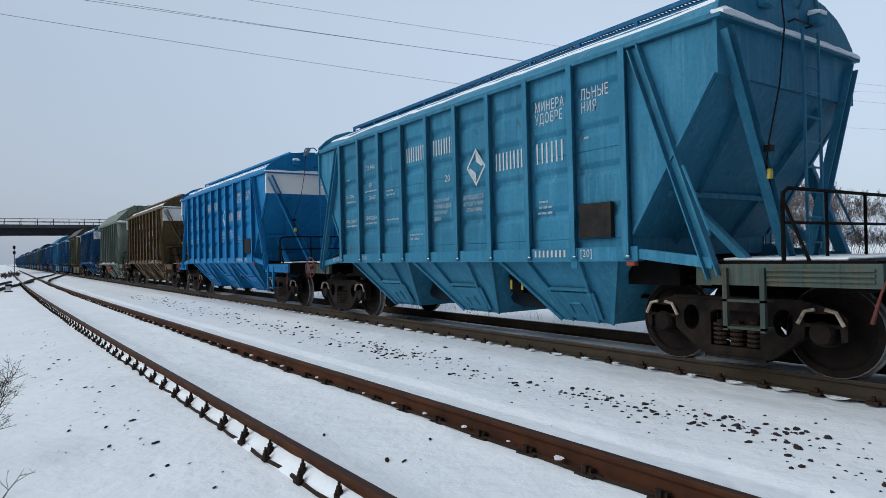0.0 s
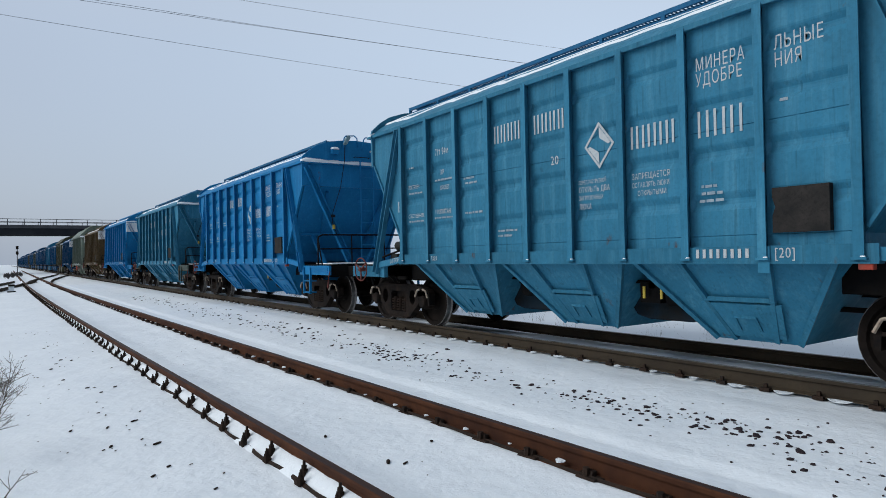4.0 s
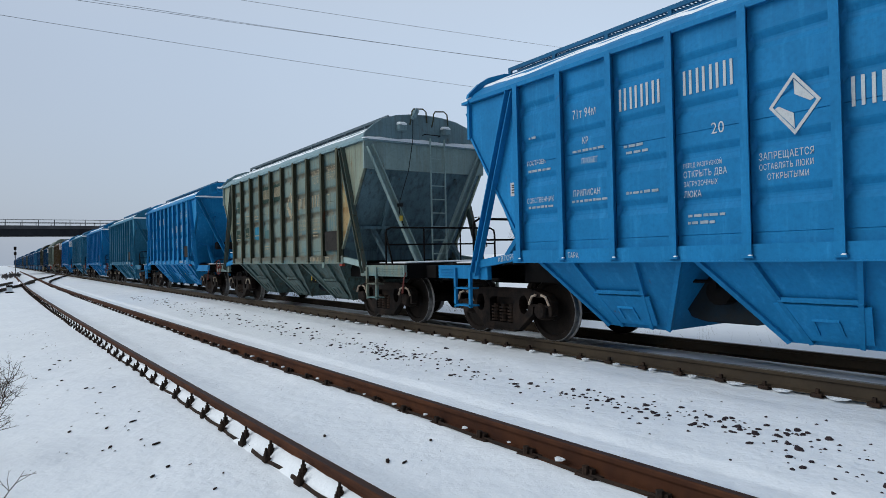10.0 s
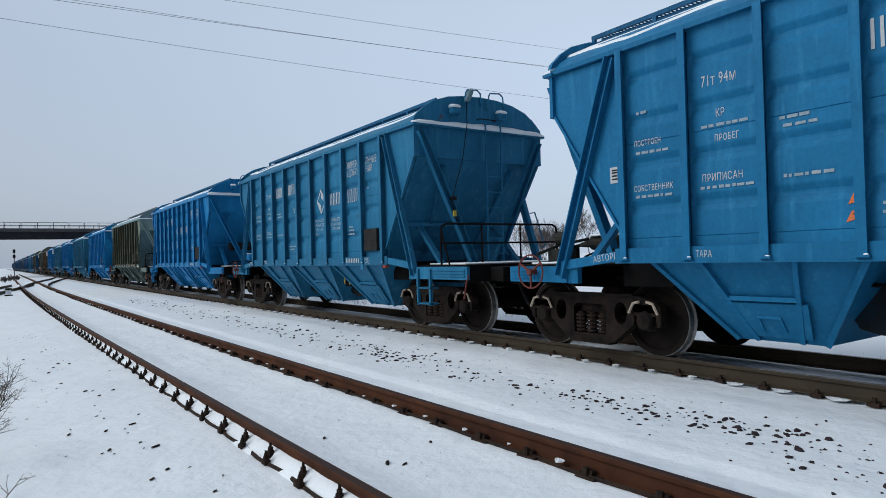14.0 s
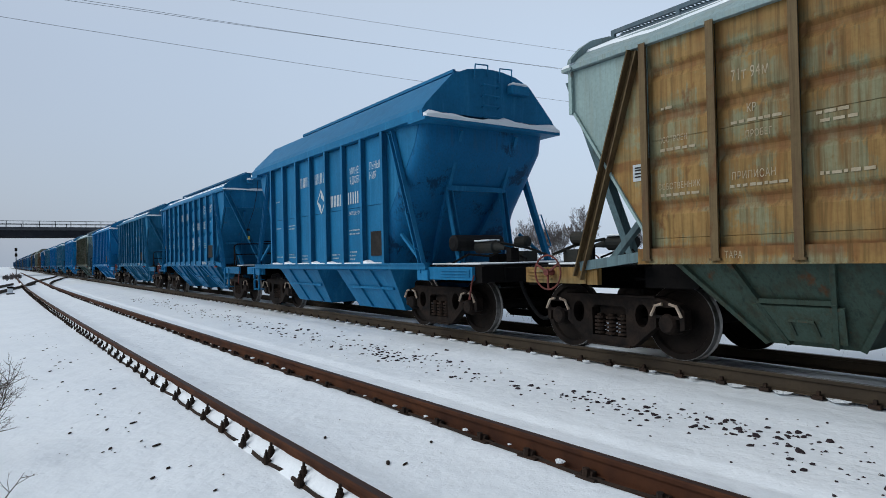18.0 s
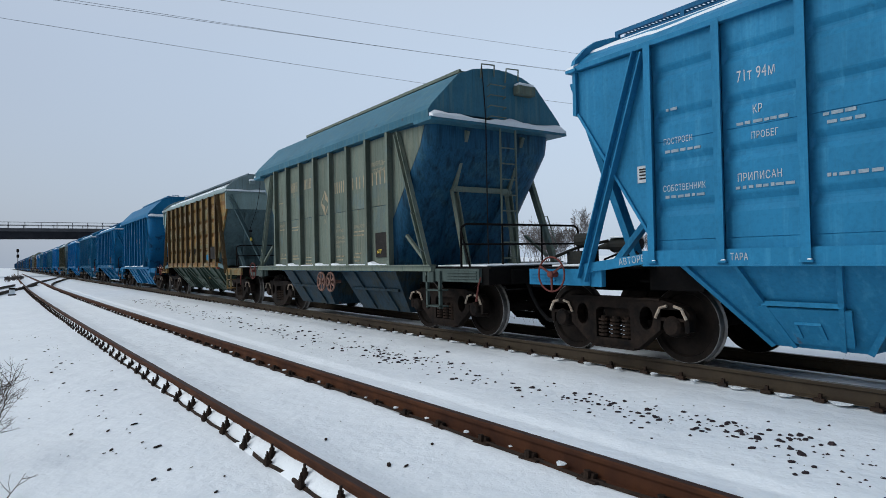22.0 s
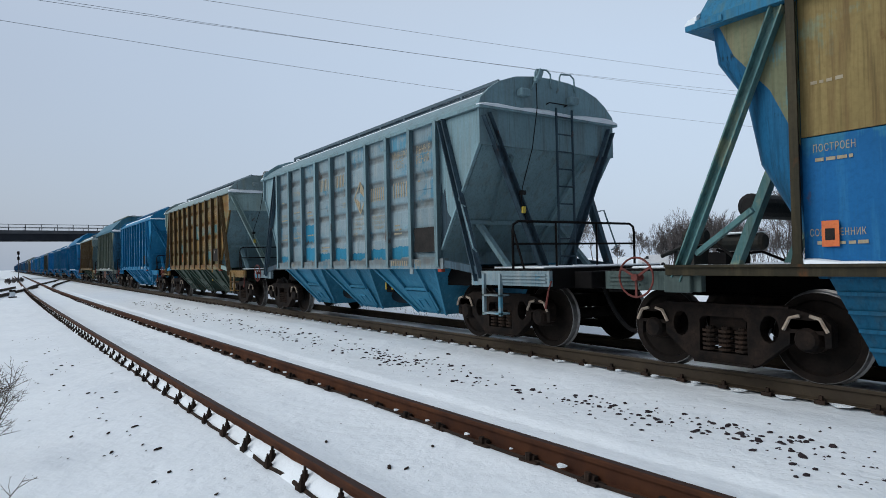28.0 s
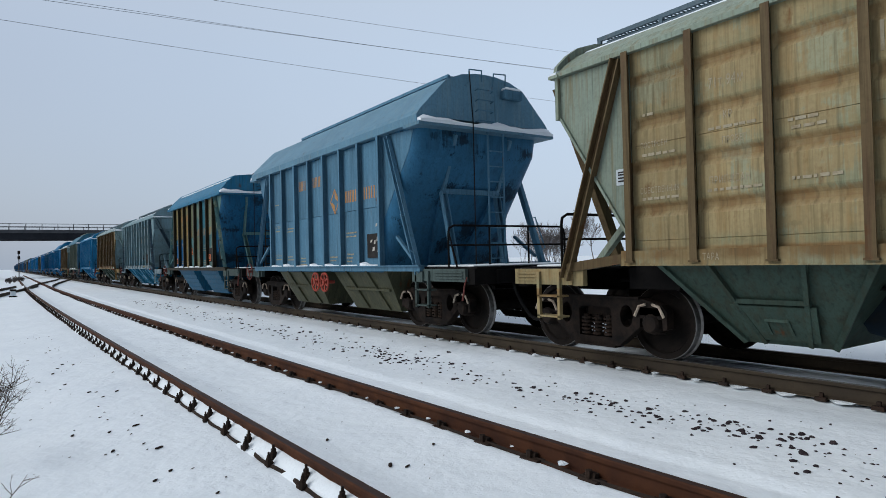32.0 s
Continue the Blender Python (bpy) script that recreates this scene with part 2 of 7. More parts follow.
BLACKBOARD = plain("matt_black_board", (0.018, 0.018, 0.018), (0.035, 0.032, 0.03), 5.0, 0.8)
STONE = plain("ballast_stone", (0.024, 0.022, 0.026), (0.062, 0.043, 0.047), 8.0, 0.9, 0.0, 0.5, 0.01)
CONCRETE = plain("weathered_concrete", (0.10, 0.102, 0.11), (0.065, 0.068, 0.076), 0.5, 0.9, 0.0, 0.3, 0.03)
CONCRETE_DARK = plain("dark_concrete", (0.036, 0.039, 0.046), (0.025, 0.027, 0.033), 0.5, 0.9)
BARK = plain("bare_bark", (0.165, 0.15, 0.148), (0.115, 0.102, 0.10), 4.0, 0.95)
SNOW_CLOD = snow_mat("snow_clod", 0.0, 4.0)
WIRE = plain("grey_wire", (0.16, 0.17, 0.19), (0.12, 0.13, 0.14), 3.0, 0.6)
DRY = plain("dry_weed", (0.075, 0.056, 0.042), (0.05, 0.038, 0.03), 9.0, 0.9)

# ---- mesh helpers ----


def box(bm, x0, x1, y0, y1, z0, z1):
    v = [bm.verts.new(p) for p in ((x0, y0, z0), (x1, y0, z0), (x1, y1, z0), (x0, y1, z0),
                                   (x0, y0, z1), (x1, y0, z1), (x1, y1, z1), (x0, y1, z1))]
    for f in ((3, 2, 1, 0), (4, 5, 6, 7), (0, 1, 5, 4), (1, 2, 6, 5), (2, 3, 7, 6), (3, 0, 4, 7)):
        bm.faces.new([v[i] for i in f])


def slab(bm, pts, vec):
    """A flat polygon pushed along vec into a solid."""
    a = [bm.verts.new(p) for p in pts]
    b = [bm.verts.new(Vector(p) + Vector(vec)) for p in pts]
    bm.faces.new(a)
    bm.faces.new(list(reversed(b)))
    n = len(a)
    for i in range(n):
        bm.faces.new((a[i], b[i], b[(i + 1) % n], a[(i + 1) % n]))


def beam(bm, a, b, w, t, up=(0, 0, 1)):
    """A rectangular bar from a to b, w wide across and t deep along up."""
    a, b = Vector(a), Vector(b)
    d = (b - a).normalized()
    s = d.cross(Vector(up)).normalized()
    u = s.cross(d)
    q = [s * w / 2 + u * t / 2, -s * w / 2 + u * t / 2, -s * w / 2 - u * t / 2, s * w / 2 - u * t / 2]
    slab(bm, [a + k for k in q], b - a)


def channel(bm, a, b, w, d, out):
    """A rolled channel from a to b, its open side towards out."""
    a, b, out = Vector(a), Vector(b), Vector(out).normalized()
    way = (b - a).normalized()
    out = (out - way * out.dot(way)).normalized()
    side = way.cross(out)
    prof = ((-w / 2, d / 2), (-w / 2, -d / 2), (w / 2, -d / 2), (w / 2, d / 2), (w / 2 - 0.016, d / 2), (w / 2 - 0.016, 0.016 - d / 2), (0.016 - w / 2, 0.016 - d / 2), (0.016 - w / 2, d / 2))
    ends = [[bm.verts.new(p + side * u + out * v) for u, v in prof] for p in (a, b)]
    n = len(prof)
    for i in range(n):
        bm.faces.new((ends[0][i], ends[0][(i + 1) % n], ends[1][(i + 1) % n], ends[1][i]))
    for e in ends:
        for q in ((0, 1, 6, 7), (1, 2, 5, 6), (2, 3, 4, 5)):
            bm.faces.new([e[i] for i in q])


def snow_bank(x0, x1, y, z, deep, seed, high=0.05, n=26):
    """Snow lying along a ledge: a loft of uneven height that overhangs a little towards -y."""
    def make(bm):
        rows = []
        for i in range(n + 1):
            x = x0 + (x1 - x0) * i / n
            k = max(0.35, 0.95 + 0.65 * noise.noise((x * 1.1, seed * 3.7, 0.5)) + 0.35 * noise.noise((x * 4.0, seed * 1.3, 2.5)))
            if i in (0, n):
                k *= 0.5
            h, o = high * k, 0.022 * k
            rows.append([bm.verts.new((x, yy, zz)) for yy, zz in ((y, z), (y - deep - o, z - 0.012 * k), (y - deep - o * 1.2, z + 0.45 * h), (y - deep * 0.75, z + h), (y, z + 1.25 * h))])
        for a, b in zip(rows, rows[1:]):
            for j in range(5):
                bm.faces.new((a[j], a[(j + 1) % 5], b[(j + 1) % 5], b[j]))
        bm.faces.new(rows[0])
        bm.faces.new(list(reversed(rows[-1])))
    return make


def tube(bm, pts, r, n=6):
    pts = [Vector(p) for p in pts]
    rings = []
    last = None
    for i, p in enumerate(pts):
        d = (pts[min(i + 1, len(pts) - 1)] - pts[max(i - 1, 0)]).normalized()
        if last is None:
            s = d.cross(Vector((0.31, 0.17, 0.93))).normalized()
        else:
            s = (last - d * last.dot(d)).normalized()
        last = s
        u = d.cross(s)
        rr = r[i] if isinstance(r, (list, tuple)) else r
        rings.append([bm.verts.new(p + (s * math.cos(k * math.tau / n) + u * math.sin(k * math.tau / n)) * rr) for k in range(n)])
    for a, b in zip(rings, rings[1:]):
        for k in range(n):
            bm.faces.new((a[k], a[(k + 1) % n], b[(k + 1) % n], b[k]))
    bm.faces.new(list(reversed(rings[0])))
    bm.faces.new(rings[-1])


def lathe(bm, prof, n=28, axis="x"):
    """Rings of (along, radius) round the axis through the origin."""
    rings = []
    for a, r in prof:
        ring = []
        for k in range(n):
            c, s = math.cos(k * math.tau / n) * r, math.sin(k * math.tau / n) * r
            ring.append(bm.verts.new((a, c, s) if axis == "x" else ((c, a, s) if axis == "y" else (c, s, a))))
        rings.append(ring)
    for a, b in zip(rings, rings[1:]):
        for k in range(n):
            bm.faces.new((a[k], b[k], b[(k + 1) % n], a[(k + 1) % n]))
    bm.faces.new(rings[0])
    bm.faces.new(list(reversed(rings[-1])))


MESHES = {}


def mesh_of(key, make, bevel=0.0, smooth=False):
    """One mesh for a kind of part, built once."""
    if key not in MESHES:
        bm = bmesh.new()
        make(bm)
        if bevel:
            bmesh.ops.bevel(bm, geom=list(bm.edges), offset=bevel, segments=1, affect="EDGES")
        bmesh.ops.recalc_face_normals(bm, faces=bm.faces)
        me = bpy.data.meshes.new(key)
        bm.to_mesh(me)
        bm.free()
        if smooth:
            me.polygons.foreach_set("use_smooth", [True] * len(me.polygons))
            me.set_sharp_from_angle(angle=radians(38))
        me.materials.append(None)
        MESHES[key] = me
    return MESHES[key]


def part(name, me, material, parent=None, label="", at=None):
    """Links a mesh as one object under a thing or a part."""
    ob = new(name, me)
    ob.parent = parent
    ob.material_slots[0].link = "OBJECT"
    ob.material_slots[0].material = material
    if at is not None:
        ob.matrix_local = at if isinstance(at, Matrix) else Matrix.Translation(at)
    if label:
        ob["label"] = label
    return ob


def solid(name, make, material, parent=None, label="", bevel=0.0, smooth=False):
    """A mesh that is used once."""
    me = mesh_of("%s_%d" % (name, len(MESHES)), make, bevel, smooth)
    return part(name, me, material, parent, label)


TURN = pose(0, 0, 0, 0, 0, 180)
TRAIN_X = 7.83

# ---- the ground ----
NEAR_L, NEAR_R, NEAR_Z, SKEW = 1.86, 3.455, -0.05, -0.0214


def near_x(x, y):
    """The near track bears slightly away to the left."""
    d = y - 3.0
    return x + SKEW * d + (0.00023 * d * d if 0 < d < 60 else (0.0276 * (d - 30) if d >= 60 else 0.0))


def ground_z(x, y):
    xt = x - near_x(0.0, y)
    z = -0.225
    if y < 120:
        z += 0.022 * noise.noise((x * 0.5, y * 0.35, 0)) + 0.008 * noise.noise((x * 2.1, y * 1.7, 3))
        # shallow furrow in the snow beside the near track, shoulder of the train's track
        d = xt - 4.20 - 0.03 * noise.noise((y * 0.9, 2, 9))
        if -0.45 < d < 0.16:
            z -= 0.030 * ((d + 0.45) / 0.45 if d < 0 else 1 - d / 0.16)
        z += 0.02 * max(0, 1 - max(0, xt - 4.4)) * (0.8 + 0.5 * noise.noise((y * 0.7, 5, 1))) * min(1, max(0, xt - 3.7)) + 0.05 * math.exp(-((x - 6.1) / 0.5) ** 2)
        # the bank left of the near track falls away gently
        if xt < 1.2:
            z -= 0.03 * min(1.2 - xt, 4)
        for c in (NEAR_L, NEAR_R):
            d = xt - c
            if -0.36 < d < 0.02:
                z += (0.022 if c == NEAR_R else -0.006) * math.exp(-((d + 0.16) / 0.12) ** 2)
            if 0.05 < d < 0.6:
                z += 0.03 * math.exp(-((d - 0.25) / 0.16) ** 2)
    if 6.55 < x < 9.1:
        z += 0.01
    if x > 9.6:
        z -= min(0.12, (x - 9.6) * 0.1)
    return z


def ground(bm):
    xs = [-2500, -900, -350, -120, -50, -22, -12, -8, -5]
    xs += sorted([-4 + 0.1 * i for i in range(141)] + [3.85 + 0.1 * i for i in range(8)] + [3.825 + 0.05 * i for i in range(16)])
    xs += [10.6, 11.5, 13, 16, 20, 28, 40, 60, 100, 200, 450, 1000, 2500]
    ys = [-2500, -900, -300, -120, -50, -20, -8, -4, -2] + [-1 + 0.18 * i for i in range(112)]
    y = ys[-1]
    while y < 120:
        y += max(0.2, y * 0.022)
        ys.append(y)
    ys += [140, 170, 220, 300, 450, 700, 1200, 3000]
    grid = []
    for y in ys:
        # the columns beside the near track bear away with it
        bear = near_x(0.0, min(max(y, -8), 90))
        row = [x + bear * max(0.0, 1 - max(0.0, abs(x - 4.2) - 0.5) / 2.5) for x in xs]
        grid.append([bm.verts.new((x, y, ground_z(x, y))) for x in row])
    for a, b in zip(grid, grid[1:]):
        for i in range(len(xs) - 1):
            bm.faces.new((a[i], a[i + 1], b[i + 1], b[i]))


tagged(solid("ground", ground, SNOW, smooth=True), "snow-covered ground between and beside the railway tracks", "snow ground", kind="structure")

# ---- rails ----
RAIL = ((-0.075, -0.18), (0.075, -0.18), (0.075, -0.168), (0.014, -0.150), (0.009, -0.06), (0.012, -0.045), (0.036, -0.035),
        (0.0375, -0.008), (0.031, 0.0), (-0.031, 0.0), (-0.0375, -0.008), (-0.036, -0.035), (-0.012, -0.045), (-0.009, -0.06),
        (-0.014, -0.150), (-0.075, -0.168))


def run(bm, path, prof=RAIL):
    """A rail profile drawn along a path of (x, y, z)."""
    rings = []
    for i, p in enumerate(path):
        d = Vector(path[min(i + 1, len(path) - 1)]) - Vector(path[max(i - 1, 0)])
        s = Vector((d.y, -d.x, 0)).normalized()
        rings.append([bm.verts.new(Vector(p) + s * u + Vector((0, 0, v))) for u, v in prof])
    n = len(prof)
    for a, b in zip(rings, rings[1:]):
        for k in range(n):
            bm.faces.new((a[k], a[(k + 1) % n], b[(k + 1) % n], b[k]))
    bm.faces.new(list(reversed(rings[0])))
    bm.faces.new(rings[-1])


def rail(name, path, material, label, group):
    ob = solid(name, lambda bm: run(bm, path), material)
    return tagged(ob, label, "rail", group, "structure")


for x0 in (NEAR_L, NEAR_R):
    ob = rail("rail", [(near_x(x0, y), y, NEAR_Z) for y in (-60, 0, 6, 12, 18, 24, 30, 36, 42, 48, 54, 60, 66, 90, 130, 180)], RUST, "rusty brown steel rail lying in snow", "rails of the empty track")
    part("rail_head", mesh_of("head_top%d" % (x0 * 100), lambda bm: run(bm, [(near_x(x0, y), y, NEAR_Z) for y in (-60, 0, 6, 12, 18, 24, 30, 36, 42, 48, 54, 60, 66)], ((-0.027, 0.0004), (0.027, 0.0004), (0.025, 0.002), (-0.025, 0.002)))), RUST_TOP, ob, "duller brown running surface")
for x0 in (TRAIN_X - 0.7975, TRAIN_X + 0.7975):
    ob = rail("rail", [(x0, y, 0) for y in (-290, 0, 60, 200, 900)], RAIL_DULL, "dull dark steel rail under the train", "rails of the train track")
    solid("worn_head", lambda bm: box(bm, x0 - 0.029, x0 + 0.029, -290, 900, 0.0005, 0.003), RAIL_WORN, ob, "worn running surface")


def bend(p, q, y0, y1, z=NEAR_Z, n=14):
    """A turnout rail that swings from lateral p at y0 to q at y1."""
    out = []
    for i in range(n + 1):
        k = i / n
        e = k * k * (3 - 2 * k)
        out.append((p + (q - p) * e, y0 + (y1 - y0) * k, z - 0.004))
    return out


# turnouts in the distance: one branch to the train's track, one joins from the other side
for dx in (0, 1.595):
    rail("turnout_rail", bend(near_x(NEAR_L, 52) + dx, TRAIN_X - 0.7975 + dx, 52, 118), RAIL_DULL, "rusty turnout rail in snow", "turnout rails")
    rail("turnout_rail", [(-0.08 + 0.13 * (yy - 58.8 + dx * 7.7), yy, NEAR_Z - 0.004) for yy in (20, 40, 60, 66)], RAIL_DULL, "rusty turnout rail in snow", "turnout rails")


# sleepers of the near track, with their fastenings
def sleeper(bm):
    box(bm, -1.35, 1.35, -0.125, 0.125, -0.16, 0.0)


def fastening(bm):
    # a clip bolt with washer and nut, and the screw of the base plate in front of it
    for x, y, k in ((-0.066, 0.03, 0.84), (-0.126, -0.04, 0.60)):
        for r, z0, z1 in ((0.046, -0.05, 0.022), (0.036, 0.022, 0.05), (0.026, 0.05, 0.085), (0.014, 0.085, 0.125)):
            c = [(x + r * k * math.cos(j * math.tau / 6), y + r * k * math.sin(j * math.tau / 6), z0 * k) for j in range(6)]
            slab(bm, c, (0, 0, (z1 - z0) * k))
    box(bm, -0.14, -0.04, -0.05, 0.035, -0.06, -0.012)


def small_bolt(bm):
    c = [(-0.066 + 0.026 * math.cos(j * math.tau / 6), 0.026 * math.sin(j * math.tau / 6), -0.04) for j in range(6)]
    slab(bm, c, (0.008, 0.004, 0.085))
    slab(bm, [(-0.10, -0.10, -0.045), (-0.02, -0.12, -0.045), (-0.02, 0.11, -0.045), (-0.115, 0.07, -0.045)], (0.02, 0, 0.035))
    slab(bm, [(-0.055, -0.045, -0.02), (-0.02, -0.05, -0.02), (-0.02, 0.05, -0.02), (-0.06, 0.04, -0.02)], (0.012, 0, 0.045))


rng = random.Random(4)
heap = tagged(new("near_track_sleepers"), "dark sleepers of the empty track buried in snow", "sleepers", kind="structure")
for i in range(112):
    y = -5.2 + 0.597 * i + rng.uniform(-0.02, 0.02)
    c = near_x((NEAR_L + NEAR_R) / 2, y)
    part("sleeper", mesh_of("sleeper", sleeper), SLEEPER, heap, at=pose(c, y, NEAR_Z - 0.25, 0, 0, rng.uniform(-0.6, 0.6)))
    for x0 in (NEAR_L, NEAR_R):
        if x0 == NEAR_L:
            part("fastening", mesh_of("fastening", fastening), IRON, heap, at=pose(near_x(x0, y), y, NEAR_Z - 0.138, rng.uniform(-4, 4), 0, rng.uniform(-6, 6)))
        else:
            part("fastening", mesh_of("small_bolt", small_bolt), IRON, heap, at=pose(near_x(x0, y) - 0.018, y, NEAR_Z - 0.140, 0, 0, rng.uniform(-6, 6)))
heap2 = tagged(new("train_track_sleepers"), "dark sleepers under the train's track in dirty snow", "sleepers", kind="structure")
for i in range(150):
    y = -4.0 + 0.55 * i
    part("sleeper", mesh_of("sleeper", sleeper), SLEEPER, heap2, at=pose(TRAIN_X, y, -0.26, 0, 0, rng.uniform(-0.6, 0.6)))

# ---- road bridge over the line ----
bridge = tagged(new("road_bridge"), "grey concrete road bridge with thin metal railing", "bridge")
BY = 130.0
solid("deck", lambda bm: box(bm, -70, 60, BY, BY + 9, 7.52, 8.08), CONCRETE, bridge, "light concrete edge of the deck")
for k in range(4):
    solid("girder", lambda bm: box(bm, -70, 60, BY + 0.4 + 2.4 * k, BY + 1.1 + 2.4 * k, 6.45, 7.52), CONCRETE_DARK, bridge, "dark girder")
for z in (8.5, 9.1):
    for y in (BY + 0.15, BY + 8.85):
        solid("handrail", lambda bm: box(bm, -70, 60, y - 0.04, y + 0.04, z - 0.04, z + 0.04), CONCRETE_DARK, bridge)
post = mesh_of("bridge_post", lambda bm: box(bm, -0.05, 0.05, -0.05, 0.05, 0, 1.02))
for i in range(56):
    for y in (BY + 0.15, BY + 8.85):
        part("post", post, CONCRETE_DARK, bridge, at=(-70 + i * 2.36, y, 8.08))
for x in (-28, 26):
    solid("pier", lambda bm: box(bm, x - 0.6, x + 0.6, BY + 0.6, BY + 8.4, -0.6, 6.45), CONCRETE, bridge)

# ---- signal mast and switch marker ----
mast = tagged(new("signal_mast"), "tall thin railway signal mast with two dark heads", "signal")
solid("pole", lambda bm: tube(bm, [(1.62, 100, -0.3), (1.62, 100, 3.7)], 0.05), CONCRETE, mast)
for z in (2.85, 3.55):
    solid("signal_head", lambda bm: box(bm, 1.47, 1.77, 99.75, 99.95, z - 0.22, z + 0.22), CAST, mast, bevel=0.05)
marker = tagged(new("switch_marker"), "small white and black switch marker post in snow", "marker")
solid("post", lambda bm: box(bm, 0.28, 0.55, 44.0, 44.25, -0.4, 0.12), SNOW, marker, "white box", bevel=0.03)
solid("base", lambda bm: box(bm, 0.22, 0.62, 43.98, 44.3, -0.4, -0.16), CAST, marker, "black base")
solid("cap", lambda bm: box(bm, 0.26, 0.57, 43.98, 44.27, 0.12, 0.22), CAST, marker, "dark cap")

# ---- hopper wagons: local x across (the camera's side is -x), y along the train, z from the rail head ----
A_HALF, A_LEN, A_BOGIE = 5.08, 13.87, 4.95
B_HALF, B_LEN, B_BOGIE = 4.50, 12.33, 4.26
END_BEAM = {("A", -1): 6.52, ("A", 1): 6.07, ("B", -1): 6.1, ("B", 1): 5.55}
BAY = 0.867


def wheelset_mesh(bm):
    lathe(bm, [(-1.05, 0.075), (-0.87, 0.08), (-0.86, 0.14), (-0.845, 0.15), (-0.80, 0.17), (-0.81, 0.38), (-0.848, 0.40), (-0.85, 0.470),
               (-0.845, 0.478), (-0.76, 0.482), (-0.745, 0.506), (-0.725, 0.500), (-0.72, 0.40), (-0.75, 0.36), (-0.72, 0.14), (-0.70, 0.085),
               (0.70, 0.085), (0.72, 0.14), (0.75, 0.36), (0.72, 0.40), (0.725, 0.500), (0.745, 0.506), (0.76, 0.482), (0.845, 0.478),
               (0.85, 0.470), (0.848, 0.40), (0.81, 0.38), (0.80, 0.17), (0.845, 0.15), (0.86, 0.14), (0.87, 0.08), (1.05, 0.075)], 36)


def side_frame_mesh(bm):
    """Cast side frame of a three-piece bogie, its outer face towards -x: a thick plate with three openings."""
    half = [(1.16, 0.42), (1.16, 0.64), (1.08, 0.72), (0.75, 0.80)]
    low = [(1.10, 0.40), (1.09, 0.58), (0.76, 0.58), (0.75, 0.42), (0.66, 0.35), (0.42, 0.16), (0.34, 0.13)]
    outer = [(-y, z) for y, z in half] + [(y, z) for y, z in reversed(half)] + low + [(-y, z) for y, z in reversed(low)]
    holes = [[(c + 0.105 * math.cos(k * math.tau / 12), 0.555 + 0.15 * math.sin(k * math.tau / 12)) for k in range(12)] for c in (-0.54, 0.54)]
    holes.append([(-0.29, 0.25), (0.29, 0.25), (0.29, 0.62), (0.24, 0.66), (-0.24, 0.66), (-0.29, 0.62)])
    edges = []
    for loop in [outer] + holes:
        vs = [bm.verts.new((-1.10, y, z)) for y, z in loop]
        edges += [bm.edges.new((vs[i], vs[(i + 1) % len(vs)])) for i in range(len(vs))]
    bmesh.ops.triangle_fill(bm, use_beauty=True, edges=edges)
    got = bmesh.ops.extrude_face_region(bm, geom=list(bm.faces))
    bmesh.ops.translate(bm, vec=(0.14, 0, 0), verts=[v for v in got["geom"] if isinstance(v, bmesh.types.BMVert)])
    # rolled flanges along the upper and lower chords
    box(bm, -1.125, -0.95, -0.76, 0.76, 0.785, 0.81)
    box(bm, -1.125, -0.95, -0.36, 0.36, 0.12, 0.15)


def axle_box_mesh(bm):
    lathe(bm, [(-1.14, 0.02), (-1.14, 0.10), (-1.11, 0.125), (-1.0, 0.15), (-0.90, 0.15), (-0.90, 0.05)], 14)
    box(bm, -1.10, -0.93, -0.17, 0.17, 0.06, 0.20)


def spring_mesh(bm):
    for k in range(5):
        lathe_z = 0.27 + k * 0.052
        rings = []
        for r, z in ((0.05, lathe_z), (0.085, lathe_z), (0.085, lathe_z + 0.03), (0.05, lathe_z + 0.03)):
            rings.append([bm.verts.new((math.cos(j * math.tau / 12) * r, math.sin(j * math.tau / 12) * r, z)) for j in range(12)])
        for a, b in zip(rings, rings[1:]):
            for j in range(12):
                bm.faces.new((a[j], a[(j + 1) % 12], b[(j + 1) % 12], b[j]))
        bm.faces.new(rings[3])
    lathe(bm, [(0.26, 0.05), (0.54, 0.05)], 8, "z")


def bolster_mesh(bm):
    box(bm, -1.0, 1.0, -0.22, 0.22, 0.50, 0.72)
    box(bm, -0.9, 0.9, -0.55, -0.47, 0.36, 0.46)
    box(bm, -0.9, 0.9, 0.47, 0.55, 0.36, 0.46)
    lathe(bm, [(0.70, 0.25), (0.86, 0.25)], 16, "z")


def mark_mesh(bm):
    tube(bm, [(-1.135, -0.22, 0.57), (-1.135, -0.15, 0.70), (-1.135, -0.05, 0.725)], 0.019, 5)
    tube(bm, [(-1.135, 0.05, 0.725), (-1.135, 0.15, 0.70), (-1.135, 0.22, 0.57)], 0.019, 5)


WHEELS = []


